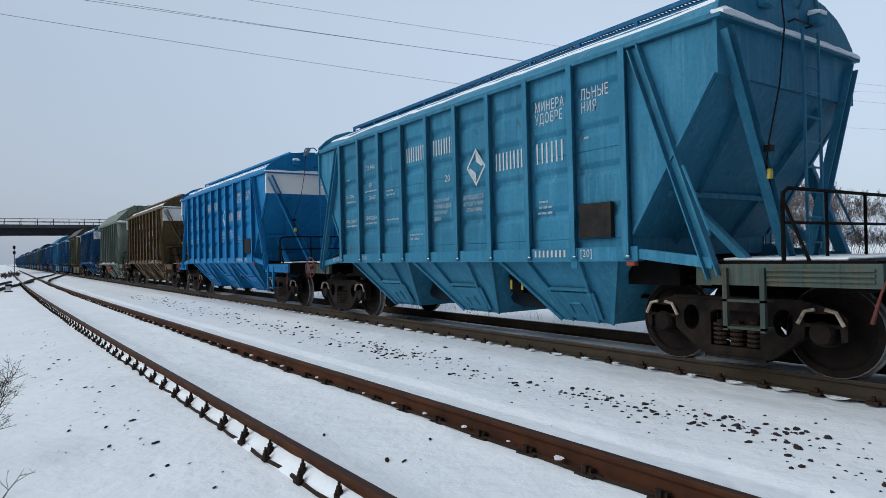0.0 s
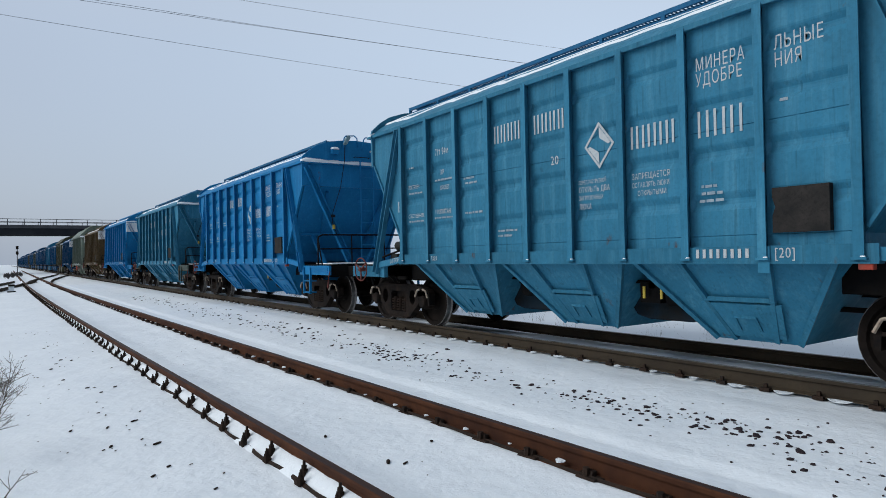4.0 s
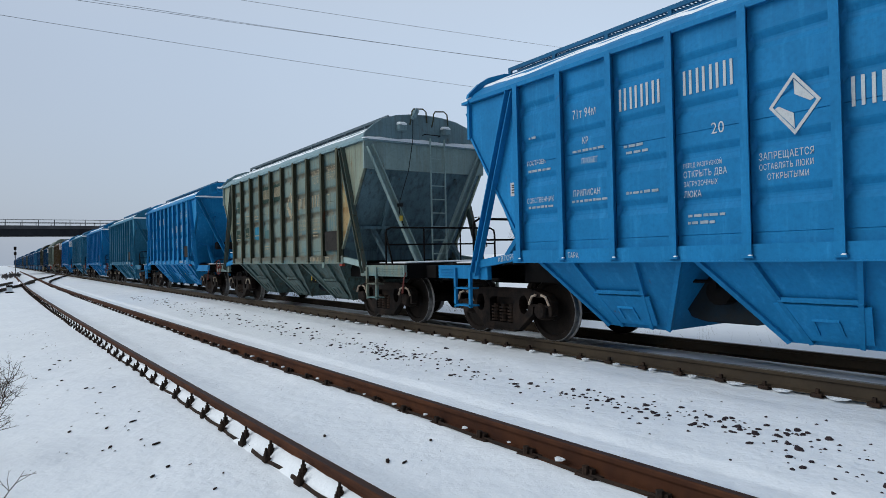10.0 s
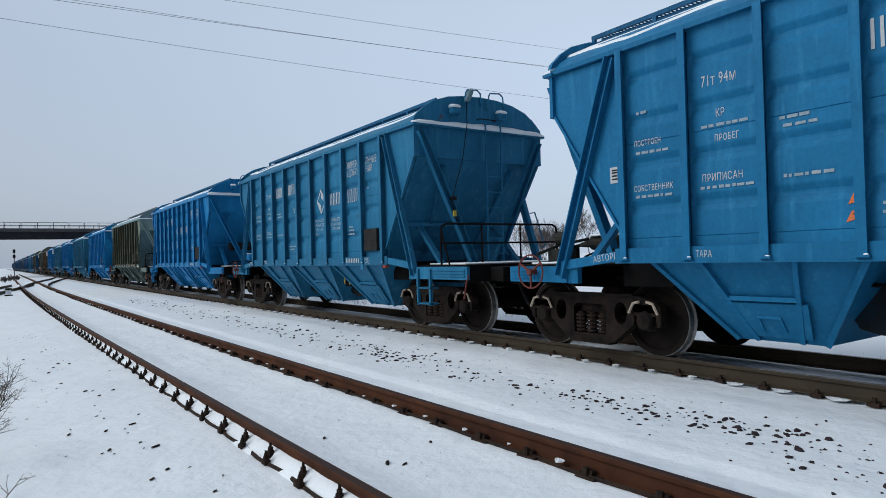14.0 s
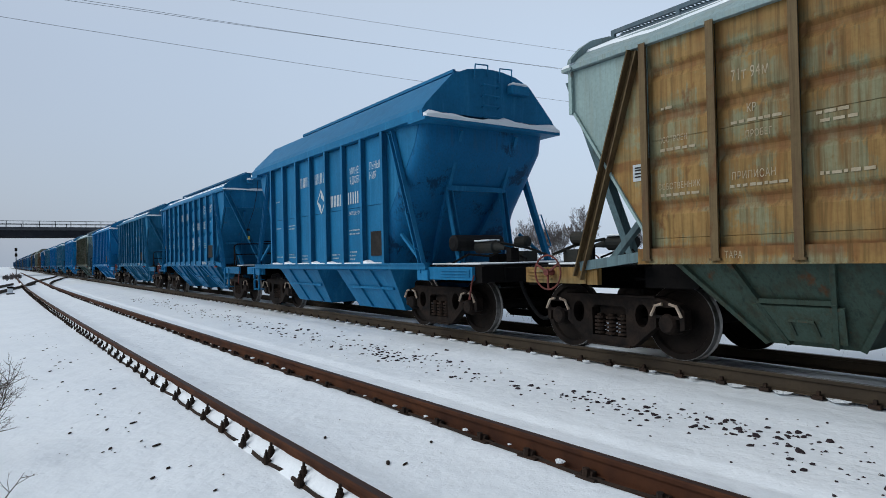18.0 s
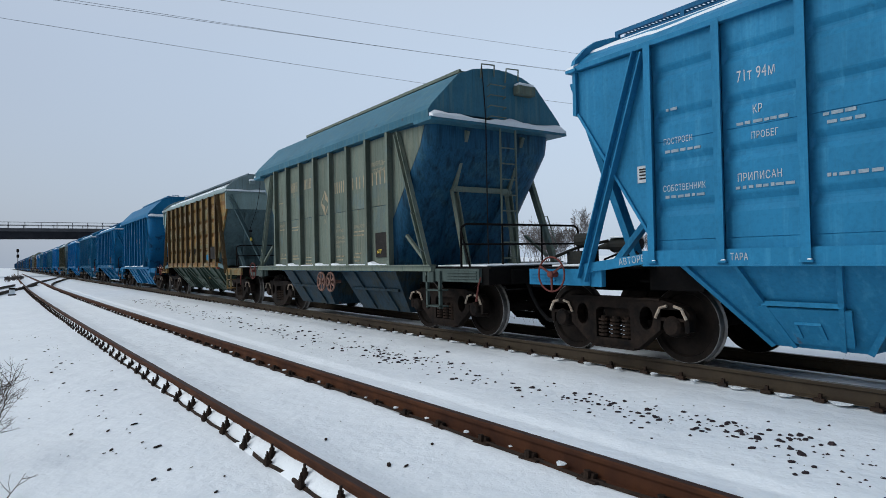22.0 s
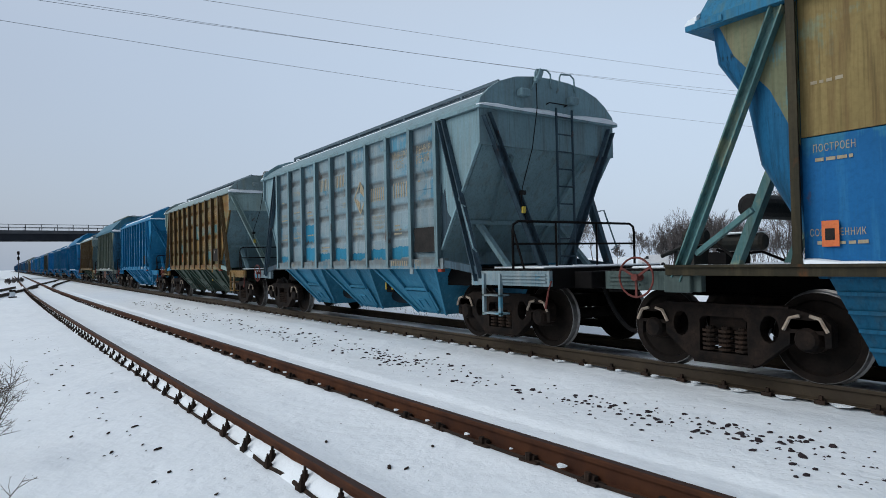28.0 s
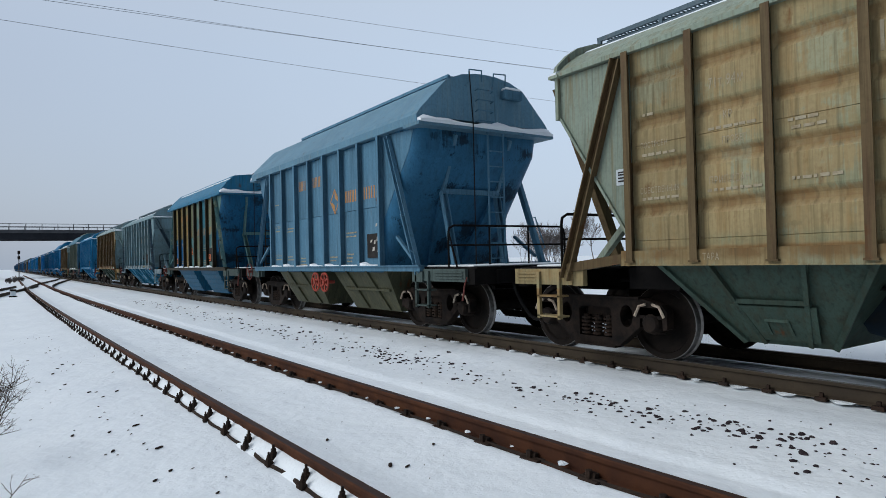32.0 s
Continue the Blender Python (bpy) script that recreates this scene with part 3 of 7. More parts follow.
def bogie(wagon, y, marked=True):
    b = part("bogie", mesh_of("bolster", bolster_mesh), CAST, wagon, "dark cast steel bogie", at=(0, y, 0))
    for turn in (Matrix(), TURN):
        f = part("side_frame", mesh_of("side_frame", side_frame_mesh), CAST, b, at=turn)
        for dy in (-0.2, 0.0, 0.2):
            part("spring", mesh_of("spring", spring_mesh), IRON, b, at=turn @ Matrix.Translation((-1.03, dy, 0)))
        for dy in (-0.925, 0.925):
            part("axle_box", mesh_of("axle_box", axle_box_mesh), CAST, b, at=turn @ Matrix.Translation((0, dy, 0.478)))
    for dy in (-0.925, 0.925):
        if marked:
            part("paint_mark", mesh_of("mark", mark_mesh), MARK, b, "cream paint mark", at=(0, dy, 0))
        me = mesh_of("wheelset", wheelset_mesh)
        if len(me.materials) < 2:
            # the worn tread and flange are bare steel
            me.materials.append(TYRE)
            for f in me.polygons:
                if math.hypot(f.center.y, f.center.z) > 0.464:
                    f.material_index = 1
        w = part("wheelset", me, WHEEL, b, at=(0, dy, 0.478))
        WHEELS.append((w, dy))
    return b


def coupler_mesh(s):
    def make(bm):
        box(bm, -0.09, 0.09, 0, 0.55, 0.98, 1.14)
        slab(bm, [(-0.17, 0.45, 0.92), (0.20, 0.45, 0.92), (0.24, 0.72, 0.92), (0.06, 0.60, 0.92), (-0.10, 0.76, 0.92), (-0.20, 0.68, 0.92)], (0, 0, 0.28))
    return make


def hose_mesh(bm):
    pts = []
    for i in range(13):
        k = i / 12
        pts.append((-0.45 + 0.1 * math.sin(k * 3), -0.02 - 0.95 * k, 0.92 - 0.62 * math.sin(k * math.pi) ** 0.8))
    tube(bm, pts, 0.032, 8)


def centre_sill_mesh(h):
    def make(bm):
        box(bm, -0.24, 0.24, -h, h, 0.86, 1.16)
        for x in (-0.28, 0.28):
            box(bm, x - 0.04, x + 0.04, -h, h, 0.84, 0.87)
    return make


def arch(prof, y0, y1):
    """A roof shell from one eave to the other."""
    def make(bm):
        full = [(-x, z) for x, z in prof] + [(x, z) for x, z in reversed(prof[:-1])]
        slab(bm, [(x, y0, z) for x, z in full], (0, y1 - y0, 0))
    return make


def ladder_mesh(x, y, z0, z1, lean=0.0):
    def make(bm):
        for dx in (-0.19, 0.19):
            beam(bm, (x + dx, y, z0), (x + dx, y + lean, z1), 0.028, 0.03, (0, 1, 0))
        n = int((z1 - z0) / 0.3)
        for i in range(n):
            z = z0 + 0.15 + i * 0.3
            tube(bm, [(x - 0.19, y + lean * (z - z0) / (z1 - z0), z), (x + 0.19, y + lean * (z - z0) / (z1 - z0), z)], 0.014, 5)
    return make


def wheel_hand_mesh(r, spokes=6, thick=0.024, wide=0.045):
    def make(bm):
        n = 24
        tube(bm, [(0, math.cos(k * math.tau / n) * r, math.sin(k * math.tau / n) * r) for k in range(n + 1)], thick, 6)
        for k in range(spokes // 2 if spokes % 2 == 0 else spokes):
            a = 0.5 + k * math.tau / spokes
            beam(bm, (0, -math.cos(a) * r * (spokes % 2 == 0), -math.sin(a) * r * (spokes % 2 == 0)), (0, math.cos(a) * r, math.sin(a) * r), wide, 0.02, (1, 0, 0))
        lathe(bm, [(-0.04, 0.045), (0.25, 0.04)], 10)
    return make


ROOF_A = ((1.59, 3.84), (1.44, 3.985), (1.18, 4.16), (0.82, 4.315), (0.45, 4.41), (0.20, 4.445), (0.0, 4.455))
END_A = ((1.60, 3.835), (1.56, 3.96), (1.36, 4.145), (1.14, 4.285), (0.80, 4.40), (0.42, 4.455), (0.0, 4.475))
ROOF_LOW = ((1.63, 3.84), (1.55, 4.02), (1.36, 4.25), (1.10, 4.49), (0.6, 4.55), (0.25, 4.57), (0.0, 4.575))
ROOF_B = ((1.64, 4.00), (1.55, 4.13), (0.95, 4.74), (0.60, 4.88), (0.25, 4.94), (0.0, 4.95))


def end_common(wagon, kind, s, light, railing, gear):
    """Platform, beams, braces and fittings at one end (s = -1 or 1) of a wagon."""
    half = A_LEN / 2 if kind == "A" else B_LEN / 2
    eb = END_BEAM[kind, s]
    inner = 4.8 if kind == "A" else 4.05
    flip = TURN if s > 0 else Matrix()
    P = lambda name, key, make, mat, label="", bev=0.0: part(name, mesh_of("%s%d_%s" % (kind, s, key), make, bev), mat, wagon, label, at=flip)
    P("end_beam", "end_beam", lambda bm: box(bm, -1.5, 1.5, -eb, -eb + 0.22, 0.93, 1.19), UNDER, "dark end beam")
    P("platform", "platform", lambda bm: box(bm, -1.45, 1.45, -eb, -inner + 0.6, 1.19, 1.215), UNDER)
    P("platform_snow", "platform_snow", lambda bm: slab(bm, [(-1.30, -eb + 0.30, 1.216), (0.2, -eb + 0.12, 1.216), (1.36, -eb + 0.25, 1.216), (1.30, -inner + 0.2, 1.216), (0.1, -inner + 0.35, 1.216), (-1.12, -inner - 0.05, 1.216)], (0, 0, 0.028)), SNOW, "thin snow on the platform", 0.01)
    # the pressed side plates run from the foot of the brace almost to the end beam
    y0, y1 = {("A", -1): (-6.60, -4.96), ("A", 1): (-6.07, -4.92), ("B", -1): (-5.92, -4.40), ("B", 1): (-5.55, -4.40)}[kind, s]
    for sx in (-1, 1):
        P("side_plate", "step_plate%d" % sx, lambda bm: (box(bm, sx * 1.56, sx * 1.50, y0, y1, 0.97, 1.19), box(bm, sx * 1.578, sx * 1.55, y0 + 0.06, y1 - 0.62, 1.02, 1.045),
                                                         box(bm, sx * 1.578, sx * 1.55, y0 + 0.06, y1 - 0.62, 1.07, 1.095), box(bm, sx * 1.578, sx * 1.55, y0 + 0.06, y1 - 0.62, 1.12, 1.145)), light)
        P("side_sill", "stub_sill%d" % sx, lambda bm: box(bm, sx * 1.54, sx * 1.46, y1, y1 + 0.18, 0.96, 1.18), light)
    if s < 0:
        # the shadow on this recessed beam is put into its near-black colour
        P("headstock", "headstock", lambda bm: box(bm, -1.05, 1.05, -half + 0.02, y0 + 0.02, 0.93, 1.17), UNDER, "recessed dark headstock", 0.01)
        P("release_lever", "rlever", lambda bm: tube(bm, [(-1.54, y0 - 0.02, 1.05), (-1.56, y0 + 0.02, 0.93), (-1.55, y0 + 0.10, 0.66)], [0.012, 0.012, 0.02], 6), HAND_RED, "dull red release lever")
    P("coupler", "coupler", coupler_mesh(1), CAST, "dark knuckle coupler") .matrix_basis = flip @ pose(0, -half + 0.62, 0, 0, 0, 180)
    # step ladder under the platform corner
    if railing:
        for sx in (-1, 1):
            def steps(bm):
                y = -5.57 if kind == "A" else -4.86
                for dy in (0, 0.40):
                    box(bm, sx * 1.575 - 0.025, sx * 1.575 + 0.025, y + dy, y + dy + 0.05, 0.50, 1.15)
                for z in (0.52, 0.80):
                    box(bm, sx * 1.51 - 0.09, sx * 1.51 + 0.09, y, y + 0.45, z, z + 0.025)
            P("step_ladder", "steps%d" % sx, steps, light)
    if railing:
        def rails(bm):
            y = -eb + 0.84
            tube(bm, [(-1.42, y, 1.2), (-1.42, y, 1.80), (-1.40, y, 1.90), (-1.30, y, 1.95), (1.30, y, 1.95), (1.40, y, 1.90), (1.42, y, 1.80), (1.42, y, 1.2)], 0.021, 6)
            tube(bm, [(-1.42, y, 1.60), (1.42, y, 1.60)], 0.018, 5)
            for x in (-0.5, 0.45):
                tube(bm, [(x, y, 1.2), (x, y, 1.94)], 0.018, 5)
            tube(bm, [(-1.42, y, 1.85), (-1.42, y - 0.25, 1.2)], 0.018, 5)
        P("platform_railing", "railing", rails, UNDER, "bent tube railing")
    else:
        yt = -4.80 if kind == "A" else -4.32
        yc = yt - 0.50 if kind == "A" else yt + 0.1
        zt = 1.95 if kind == "A" or s > 0 else 1.62
        P("air_reservoir", "tank", lambda bm: tube(bm, [(-0.80, yt, zt), (-0.77, yt, zt), (0.35, yt, zt), (0.38, yt, zt)], [0.10, 0.155, 0.155, 0.10], 16), HOSE, "black air reservoir")
        P("brake_cylinder", "cylinder", lambda bm: tube(bm, [(-0.35, yc - 0.30, 1.53), (-0.35, yc - 0.34, 1.53), (-0.35, yc - 0.84, 1.53), (-0.35, yc - 0.86, 1.53), (-0.35, yc - 1.12, 1.50)], [0.09, 0.12, 0.12, 0.08, 0.035], 14), gear, "brake cylinder")
        P("brake_rod_end", "rodend", lambda bm: (tube(bm, [(-0.35, yc - 1.1, 1.50), (-0.30, yc - 1.25, 1.47)], 0.03, 6), box(bm, -0.40, -0.22, yc - 1.33, yc - 1.20, 1.22, 1.50)), UNDER)
        P("distributor", "distr", lambda bm: (tube(bm, [(0.25, yc - 0.75, 1.62), (0.25, yc - 0.78, 1.62), (0.25, yc - 1.05, 1.62), (0.25, yc - 1.08, 1.62)], [0.07, 0.105, 0.105, 0.07], 12), box(bm, 0.05, 0.4, yc - 1.15, yc - 0.85, 1.22, 1.44), tube(bm, [(-0.3, yc - 0.9, 1.60), (0.25, yc - 1.05, 1.50), (0.6, yc - 1.2, 1.36)], 0.025, 6)), GEAR, "brake distributor with pipes")
        P("gear_snow", "gsnow", lambda bm: box(bm, -0.5, -0.2, yc - 0.80, yc - 0.38, 1.635, 1.665), SNOW, "snow lying on the brake gear", 0.012)
        P("brake_lever", "lever", lambda bm: (tube(bm, [(-0.95, yt - 0.2, 1.24), (-0.80, yt - 0.5, 1.40), (-0.5, yt - 0.75, 1.36), (-0.35, yt - 0.9, 1.44)], 0.02, 6), tube(bm, [(0.5, yt - 0.1, 1.3), (0.3, yt - 0.5, 1.52), (0.0, yt - 0.9, 1.40), (-0.2, yt - 1.4, 1.30)], 0.018, 6), box(bm, -0.15, 0.4, yt - 0.55, yt - 0.30, 1.22, 1.40)), UNDER)
        wh = part("hand_wheel", mesh_of("hand_wheel", wheel_hand_mesh(0.235, 3, 0.013, 0.026)), HAND_RED, wagon, "spoked hand brake wheel")
        wh.matrix_basis = pose(-1.66, s * (eb - 0.55), 1.12, 0, 0, 3) if s > 0 else pose(1.66, s * (eb - 0.55), 1.12, 0, 0, 183)
    if s < 0:
        part("brake_hose", mesh_of("hose", hose_mesh), HOSE, wagon, "hanging rubber air hose", at=(0, -half + 0.35, 0))


def lathe_at(bm, y):
    tube(bm, [(-0.95, y, 0.86), (-0.93, y, 0.86), (-0.55, y, 0.86), (-0.53, y, 0.86)], [0.10, 0.16, 0.16, 0.10], 12)


def wagon_a(label, steel, light, hop, rib_mat, rear_rail=True, text=STENCIL, roofm=None, gusset_mats=None, snowy=True, walk_mat=None, bays=(0, 0, 0), plate_mat=None, brace_mat=None, end_mat=None, strut_mat=None, tie_mat=None):
    wagon = tagged(new("hopper_wagon"), label, "freight wagon", "wagons of the train")
    seed = len(label) % 4
    brace_mat, end_mat = brace_mat or rib_mat, end_mat or roofm
    strut_mat = strut_mat or brace_mat
    roofm = roofm or light
    gusset_mats = gusset_mats or (roofm, roofm)
    E = A_HALF
    P = lambda name, key, make, mat, lab="", at=None, bev=0.0, sm=False: part(name, mesh_of("A_" + key, make, bev, sm), mat, wagon, lab, at)

    def body(bm):
        slab(bm, [(-1.485, -E, 3.83), (-1.485, -E, 3.24), (-1.485, -3.90, 1.50), (-1.485, -3.90, 1.28), (-1.485, 3.90, 1.28), (-1.485, 3.90, 1.50), (-1.485, E, 3.24), (-1.485, E, 3.83)], (2.97, 0, 0))
    P("body", "body", body, steel)
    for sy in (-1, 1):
        # added dark box: keeps the shaded gap behind the hoppers from showing snow
        P("underframe_bolster", "gapfill%d" % sy, lambda bm: box(bm, -1.15, 1.15, min(sy * 3.55, sy * 4.3), max(sy * 3.55, sy * 4.3), 0.92, 1.24), UNDER)
    # the long box only fills the dark gap; cylinders and beams are the gear
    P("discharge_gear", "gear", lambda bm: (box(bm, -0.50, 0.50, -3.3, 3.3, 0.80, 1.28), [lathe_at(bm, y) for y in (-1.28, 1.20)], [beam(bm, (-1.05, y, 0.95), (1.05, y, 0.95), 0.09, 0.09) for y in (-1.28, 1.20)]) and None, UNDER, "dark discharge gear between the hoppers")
    P("roof", "roof", arch(ROOF_A, -E, E), roofm, "arched sheet roof")
    for turn in (Matrix(), TURN):
        P("end_arch", "end_arch", arch(END_A, -E - 0.06, -E + 0.001), roofm, "arched end wall", turn)

    def roof_z(x):
        for (x1, z1), (x0, z0) in zip(ROOF_A, ROOF_A[1:]):
            if x0 <= -x <= x1:
                return z0 + (z1 - z0) * (-x - x0) / (x1 - x0)

    def roof_snow(bm):
        k = 44
        rows = []
        for i in range(k + 1):
            y = -E - 0.02 + (2 * E + 0.04) * i / k
            m = 0.5 + 0.5 * noise.noise((y * 0.9, 1.0, 2.0)) + 0.25 * noise.noise((y * 3.0, 1.0, 2.0))
            e = (-1.46 if snowy else -1.22) + 0.24 * m
            rows.append([bm.verts.new((x, y, roof_z(x) + dz)) for x, dz in ((e, -0.05), (e, 0.0), (e + 0.05, 0.010 + 0.008 * m), (-0.80, 0.010 + 0.010 * m), (-0.42, 0.01), (-0.42, -0.05))])
        for a, b in zip(rows, rows[1:]):
            for j in range(6):
                bm.faces.new((a[j], a[(j + 1) % 6], b[(j + 1) % 6], b[j]))
        bm.faces.new(rows[0])
        bm.faces.new(list(reversed(rows[-1])))
    P("roof_snow", "roof_snow%d" % snowy, roof_snow, SNOW, "strip of snow along the roof edge" if snowy else "patchy snow high on the roof")

    def panel(bm):
        # a pressed sheet with four grooves, a lapped seam and a lower lap
        w = BAY / 2 - 0.004
        rows = [(3.80, 0.0)]
        for z in GROOVES:
            if z == 2.46:
                rows += [(2.666, 0.0), (2.66, 0.25), (2.652, 0.02)]
            rows += [(z + 0.05, 0.0), (z + 0.03, 0.15), (z - 0.028, 0.95), (z - 0.05, 1.0), (z - 0.085, 0.9), (z - 0.15, 0.0)]
        rows += [(1.526, 0.0), (1.52, 0.25), (1.512, 0.0), (1.40, 0.0)]
        cols = ((-w, 0.0), (-w + 0.015, 0.15), (-w + 0.055, 1.0), (w - 0.055, 1.0), (w - 0.015, 0.15), (w, 0.0))
        grid = [[bm.verts.new((-1.527 + 0.037 * d * f, y, z)) for y, f in cols] for z, d in rows]
        for a, b in zip(grid, grid[1:]):
            for j in range(len(cols) - 1):
                bm.faces.new((a[j], a[j + 1], b[j + 1], b[j]))

    def rib(bm):
        # an open section: a flange in front of a web on the far side, and its foot on the sill
        box(bm, -1.638, -1.624, -0.045, 0.045, 1.285, 3.815)
        box(bm, -1.626, -1.50, 0.016, 0.034, 1.285, 3.81)
        box(bm, -1.645, -1.60, -0.062, 0.062, 1.262, 1.285)

    # white dabs drawn in for the small highlights on the rib feet
    def rib_highlight(bm):
        for k in range(10):
            y = (k - 4.5) * BAY
            slab(bm, [(-1.648, y - 0.055, 1.286), (-1.648, y - 0.012, 1.286), (-1.642, y - 0.02, 1.298), (-1.642, y - 0.05, 1.296)], (0.02, 0, 0))
    for turn in (Matrix(), TURN):
        for k in range(9):
            P("side_panel", "panel", panel, light, "", turn @ Matrix.Translation((0, (k - 4) * BAY, 0)))
        for k in range(10):
            P("rib", "rib", rib, rib_mat, "", turn @ Matrix.Translation((0, (k - 4.5) * BAY, 0)))
        if text is STENCIL:
            P("rib_foot_snow", "rib_highlight", rib_highlight, SNOW, "white dabs for the highlights on the rib feet", turn)["kind"] = "stuff"
        P("side_sill", "sill", lambda bm: (box(bm, -1.60, -1.48, -4.05, 4.05, 1.235, 1.405), box(bm, -1.61, -1.49, -4.05, 4.05, 1.225, 1.24)), light, "", turn)
        P("eave", "eave", lambda bm: box(bm, -1.60, -1.50, -E, E, 3.80, 3.86), roofm, "", turn)
        for s in (-1, 1):
            P("gusset", "gusset%d" % s, lambda bm: slab(bm, [(-1.515, s * 3.90, 3.79), (-1.515, s * (E - 0.01), 3.79), (-1.515, s * (E - 0.01), 3.25), (-1.515, s * 3.93, 1.54)], (-0.012, 0, 0)), gusset_mats[(s < 0) != (turn is TURN)], "", turn)
            P("brace", "brace%d" % s, lambda bm: channel(bm, (-1.58, s * 4.05, 3.78), (-1.58, s * 5.02, 1.05), 0.145, 0.10, (-1, 0, 0)), brace_mat, "", turn)
            P("tie_beam", "tie%d" % s, lambda bm: beam(bm, (-1.54, s * 3.9, 1.33), (-1.54, s * 5.0, 1.20), 0.08, 0.12), tie_mat if tie_mat and (s > 0) != (turn is TURN) else strut_mat, "", turn)
            P("gusset_flange", "gflange%d" % s, lambda bm: beam(bm, (-1.535, s * (E - 0.02), 3.235), (-1.535, s * 3.95, 1.555), 0.035, 0.055, (1, 0, 0)), gusset_mats[(s < 0) != (turn is TURN)], "", turn)
            if (s < 0) != (turn is TURN):
                P("grab_rail", "grab%d" % s, lambda bm: tube(bm, [(-1.60, s * 4.72, 2.25), (-1.70, s * 4.76, 2.27), (-1.70, s * 5.05, 1.55), (-1.60, s * 5.0, 1.5)], 0.016, 5), rib_mat, "", turn)
    # hoppers with stiffeners and flap doors
    for k in (-1, 0, 1):
        def hopper(bm):
            t = [(-1.50, -1.18, 1.28), (1.50, -1.18, 1.28), (1.50, 1.18, 1.28), (-1.50, 1.18, 1.28)]
            q = [(-0.80, -0.48, 0.33), (0.80, -0.48, 0.33), (0.80, 0.48, 0.33), (-0.80, 0.48, 0.33)]
            a, b = [bm.verts.new(p) for p in t], [bm.verts.new(p) for p in q]
            for i in range(4):
                bm.faces.new((a[i], a[(i + 1) % 4], b[(i + 1) % 4], b[i]))
            bm.faces.new(a)
            bm.faces.new(list(reversed(b)))
        hp = P("hopper", "hopper", hopper, hop, "", (0, k * 2.48 - 0.04, 0))
        for turn in (Matrix(), TURN):
            for s in (-1, 1):
                part("stiffener", mesh_of("A_stiff%d" % s, lambda bm: beam(bm, (-1.53, s * 0.52, 1.28), (-0.83, s * 0.24, 0.35), 0.05, 0.07, (1, 0, 0.5))), hop, hp, at=turn)
                part("edge_flange", mesh_of("A_edge%d" % s, lambda bm: beam(bm, (-1.52, s * 1.16, 1.28), (-0.82, s * 0.48, 0.34), 0.06, 0.06, (1, 0, 0.5))), hop, hp, at=turn)
            part("flap_door", mesh_of("A_flap", lambda bm: slab(bm, [(-0.87, -0.36, 0.40), (-0.87, 0.36, 0.40), (-1.17, 0.46, 0.79), (-1.17, -0.46, 0.79)], (-0.02, 0, -0.015))), hop, hp, at=turn)
            part("cross_bar", mesh_of("A_crossbar", lambda bm: beam(bm, (-1.205, -0.40, 0.825), (-1.205, 0.40, 0.825), 0.04, 0.05)), hop, hp, at=turn)
            part("latch", mesh_of("A_latch", lambda bm: (beam(bm, (-1.06, -0.13, 0.62), (-1.06, 0.13, 0.62), 0.05, 0.03), beam(bm, (-1.06, -0.12, 0.62), (-0.94, -0.12, 0.47), 0.03, 0.05, (1, 0, 0)), beam(bm, (-1.06, 0.12, 0.62), (-0.94, 0.12, 0.47), 0.03, 0.05, (1, 0, 0)))), hop, hp, at=turn)
    for y in (-1.28, 1.20):
        P("chute_box", "chute", lambda bm: slab(bm, [(-0.72, -0.60, 1.285), (-0.72, 0.60, 1.285), (-0.72, 0.66, 0.74), (-0.72, 0.56, 0.66), (-0.72, 0.52, 0.52), (-0.72, 0.30, 0.47), (-0.72, -0.36, 0.47), (-0.72, -0.52, 0.56), (-0.72, -0.60, 0.78)], (1.44, 0, 0)), CHUTE_DARK, "dark dirty sloping chute between two hoppers", (0, y, 0), 0.02)
    # ends
    for s in (-1, 1):
        flip = TURN if s > 0 else Matrix()
        P("end_plate", "end_plate", lambda bm: box(bm, -1.58, 1.58, -E - 0.045, -E + 0.01, 3.22, 3.80), end_mat, "", flip)
        P("ledge", "ledge", lambda bm: box(bm, -1.63, 1.63, -E - 0.12, -E + 0.05, 3.79, 3.83), roofm, "", flip)
        P("ledge_snow", "ledge_snow%d" % seed, snow_bank(-1.60, 1.61, -E + 0.01, 3.831, 0.135, seed + 1, 0.085), SNOW, "uneven snow lying on the ledge", flip, 0.0, True)
        for x in (-0.70, 0.45):
            P("vent_box", "vent", lambda bm: box(bm, -0.10, 0.10, -0.14, 0.0, 0, 0.13), roofm, "", flip @ Matrix.Translation((x, -E - 0.06, 4.06)), 0.02)
            if snowy:
                P("vent_snow", "vsnow", snow_bank(-0.09, 0.09, 0.0, 0.131, 0.13, 2, 0.045, 6), SNOW, "cap of snow on the vent", flip @ Matrix.Translation((x, -E - 0.06, 4.06)), 0.0, True)
        for sx in (-1, 1):
            P("end_strut", "vbrace%d" % sx, lambda bm: channel(bm, (sx * 1.47, -E - 0.08, 3.70), (sx * 0.26, -5.14, 1.20), 0.15, 0.11, (0, -1, 0)), strut_mat, "", flip)
            P("slope_rib", "slope%d" % sx, lambda bm: beam(bm, (sx * 0.85, -5.02, 3.10), (sx * 0.62, -3.85, 1.46), 0.07, 0.12, (0, 1, 0.5)), steel, "", flip)
            P("inner_strut", "istrut%d" % sx, lambda bm: beam(bm, (sx * 0.95, -4.25, 2.0), (sx * 0.95, -5.05, 1.2), 0.10, 0.08, (0, 1, 0)), steel, "", flip)
        P("seam_bar", "seam", lambda bm: beam(bm, (-1.3, -4.30, 2.02), (1.3, -4.30, 2.02), 0.05, 0.07), steel, "", flip)
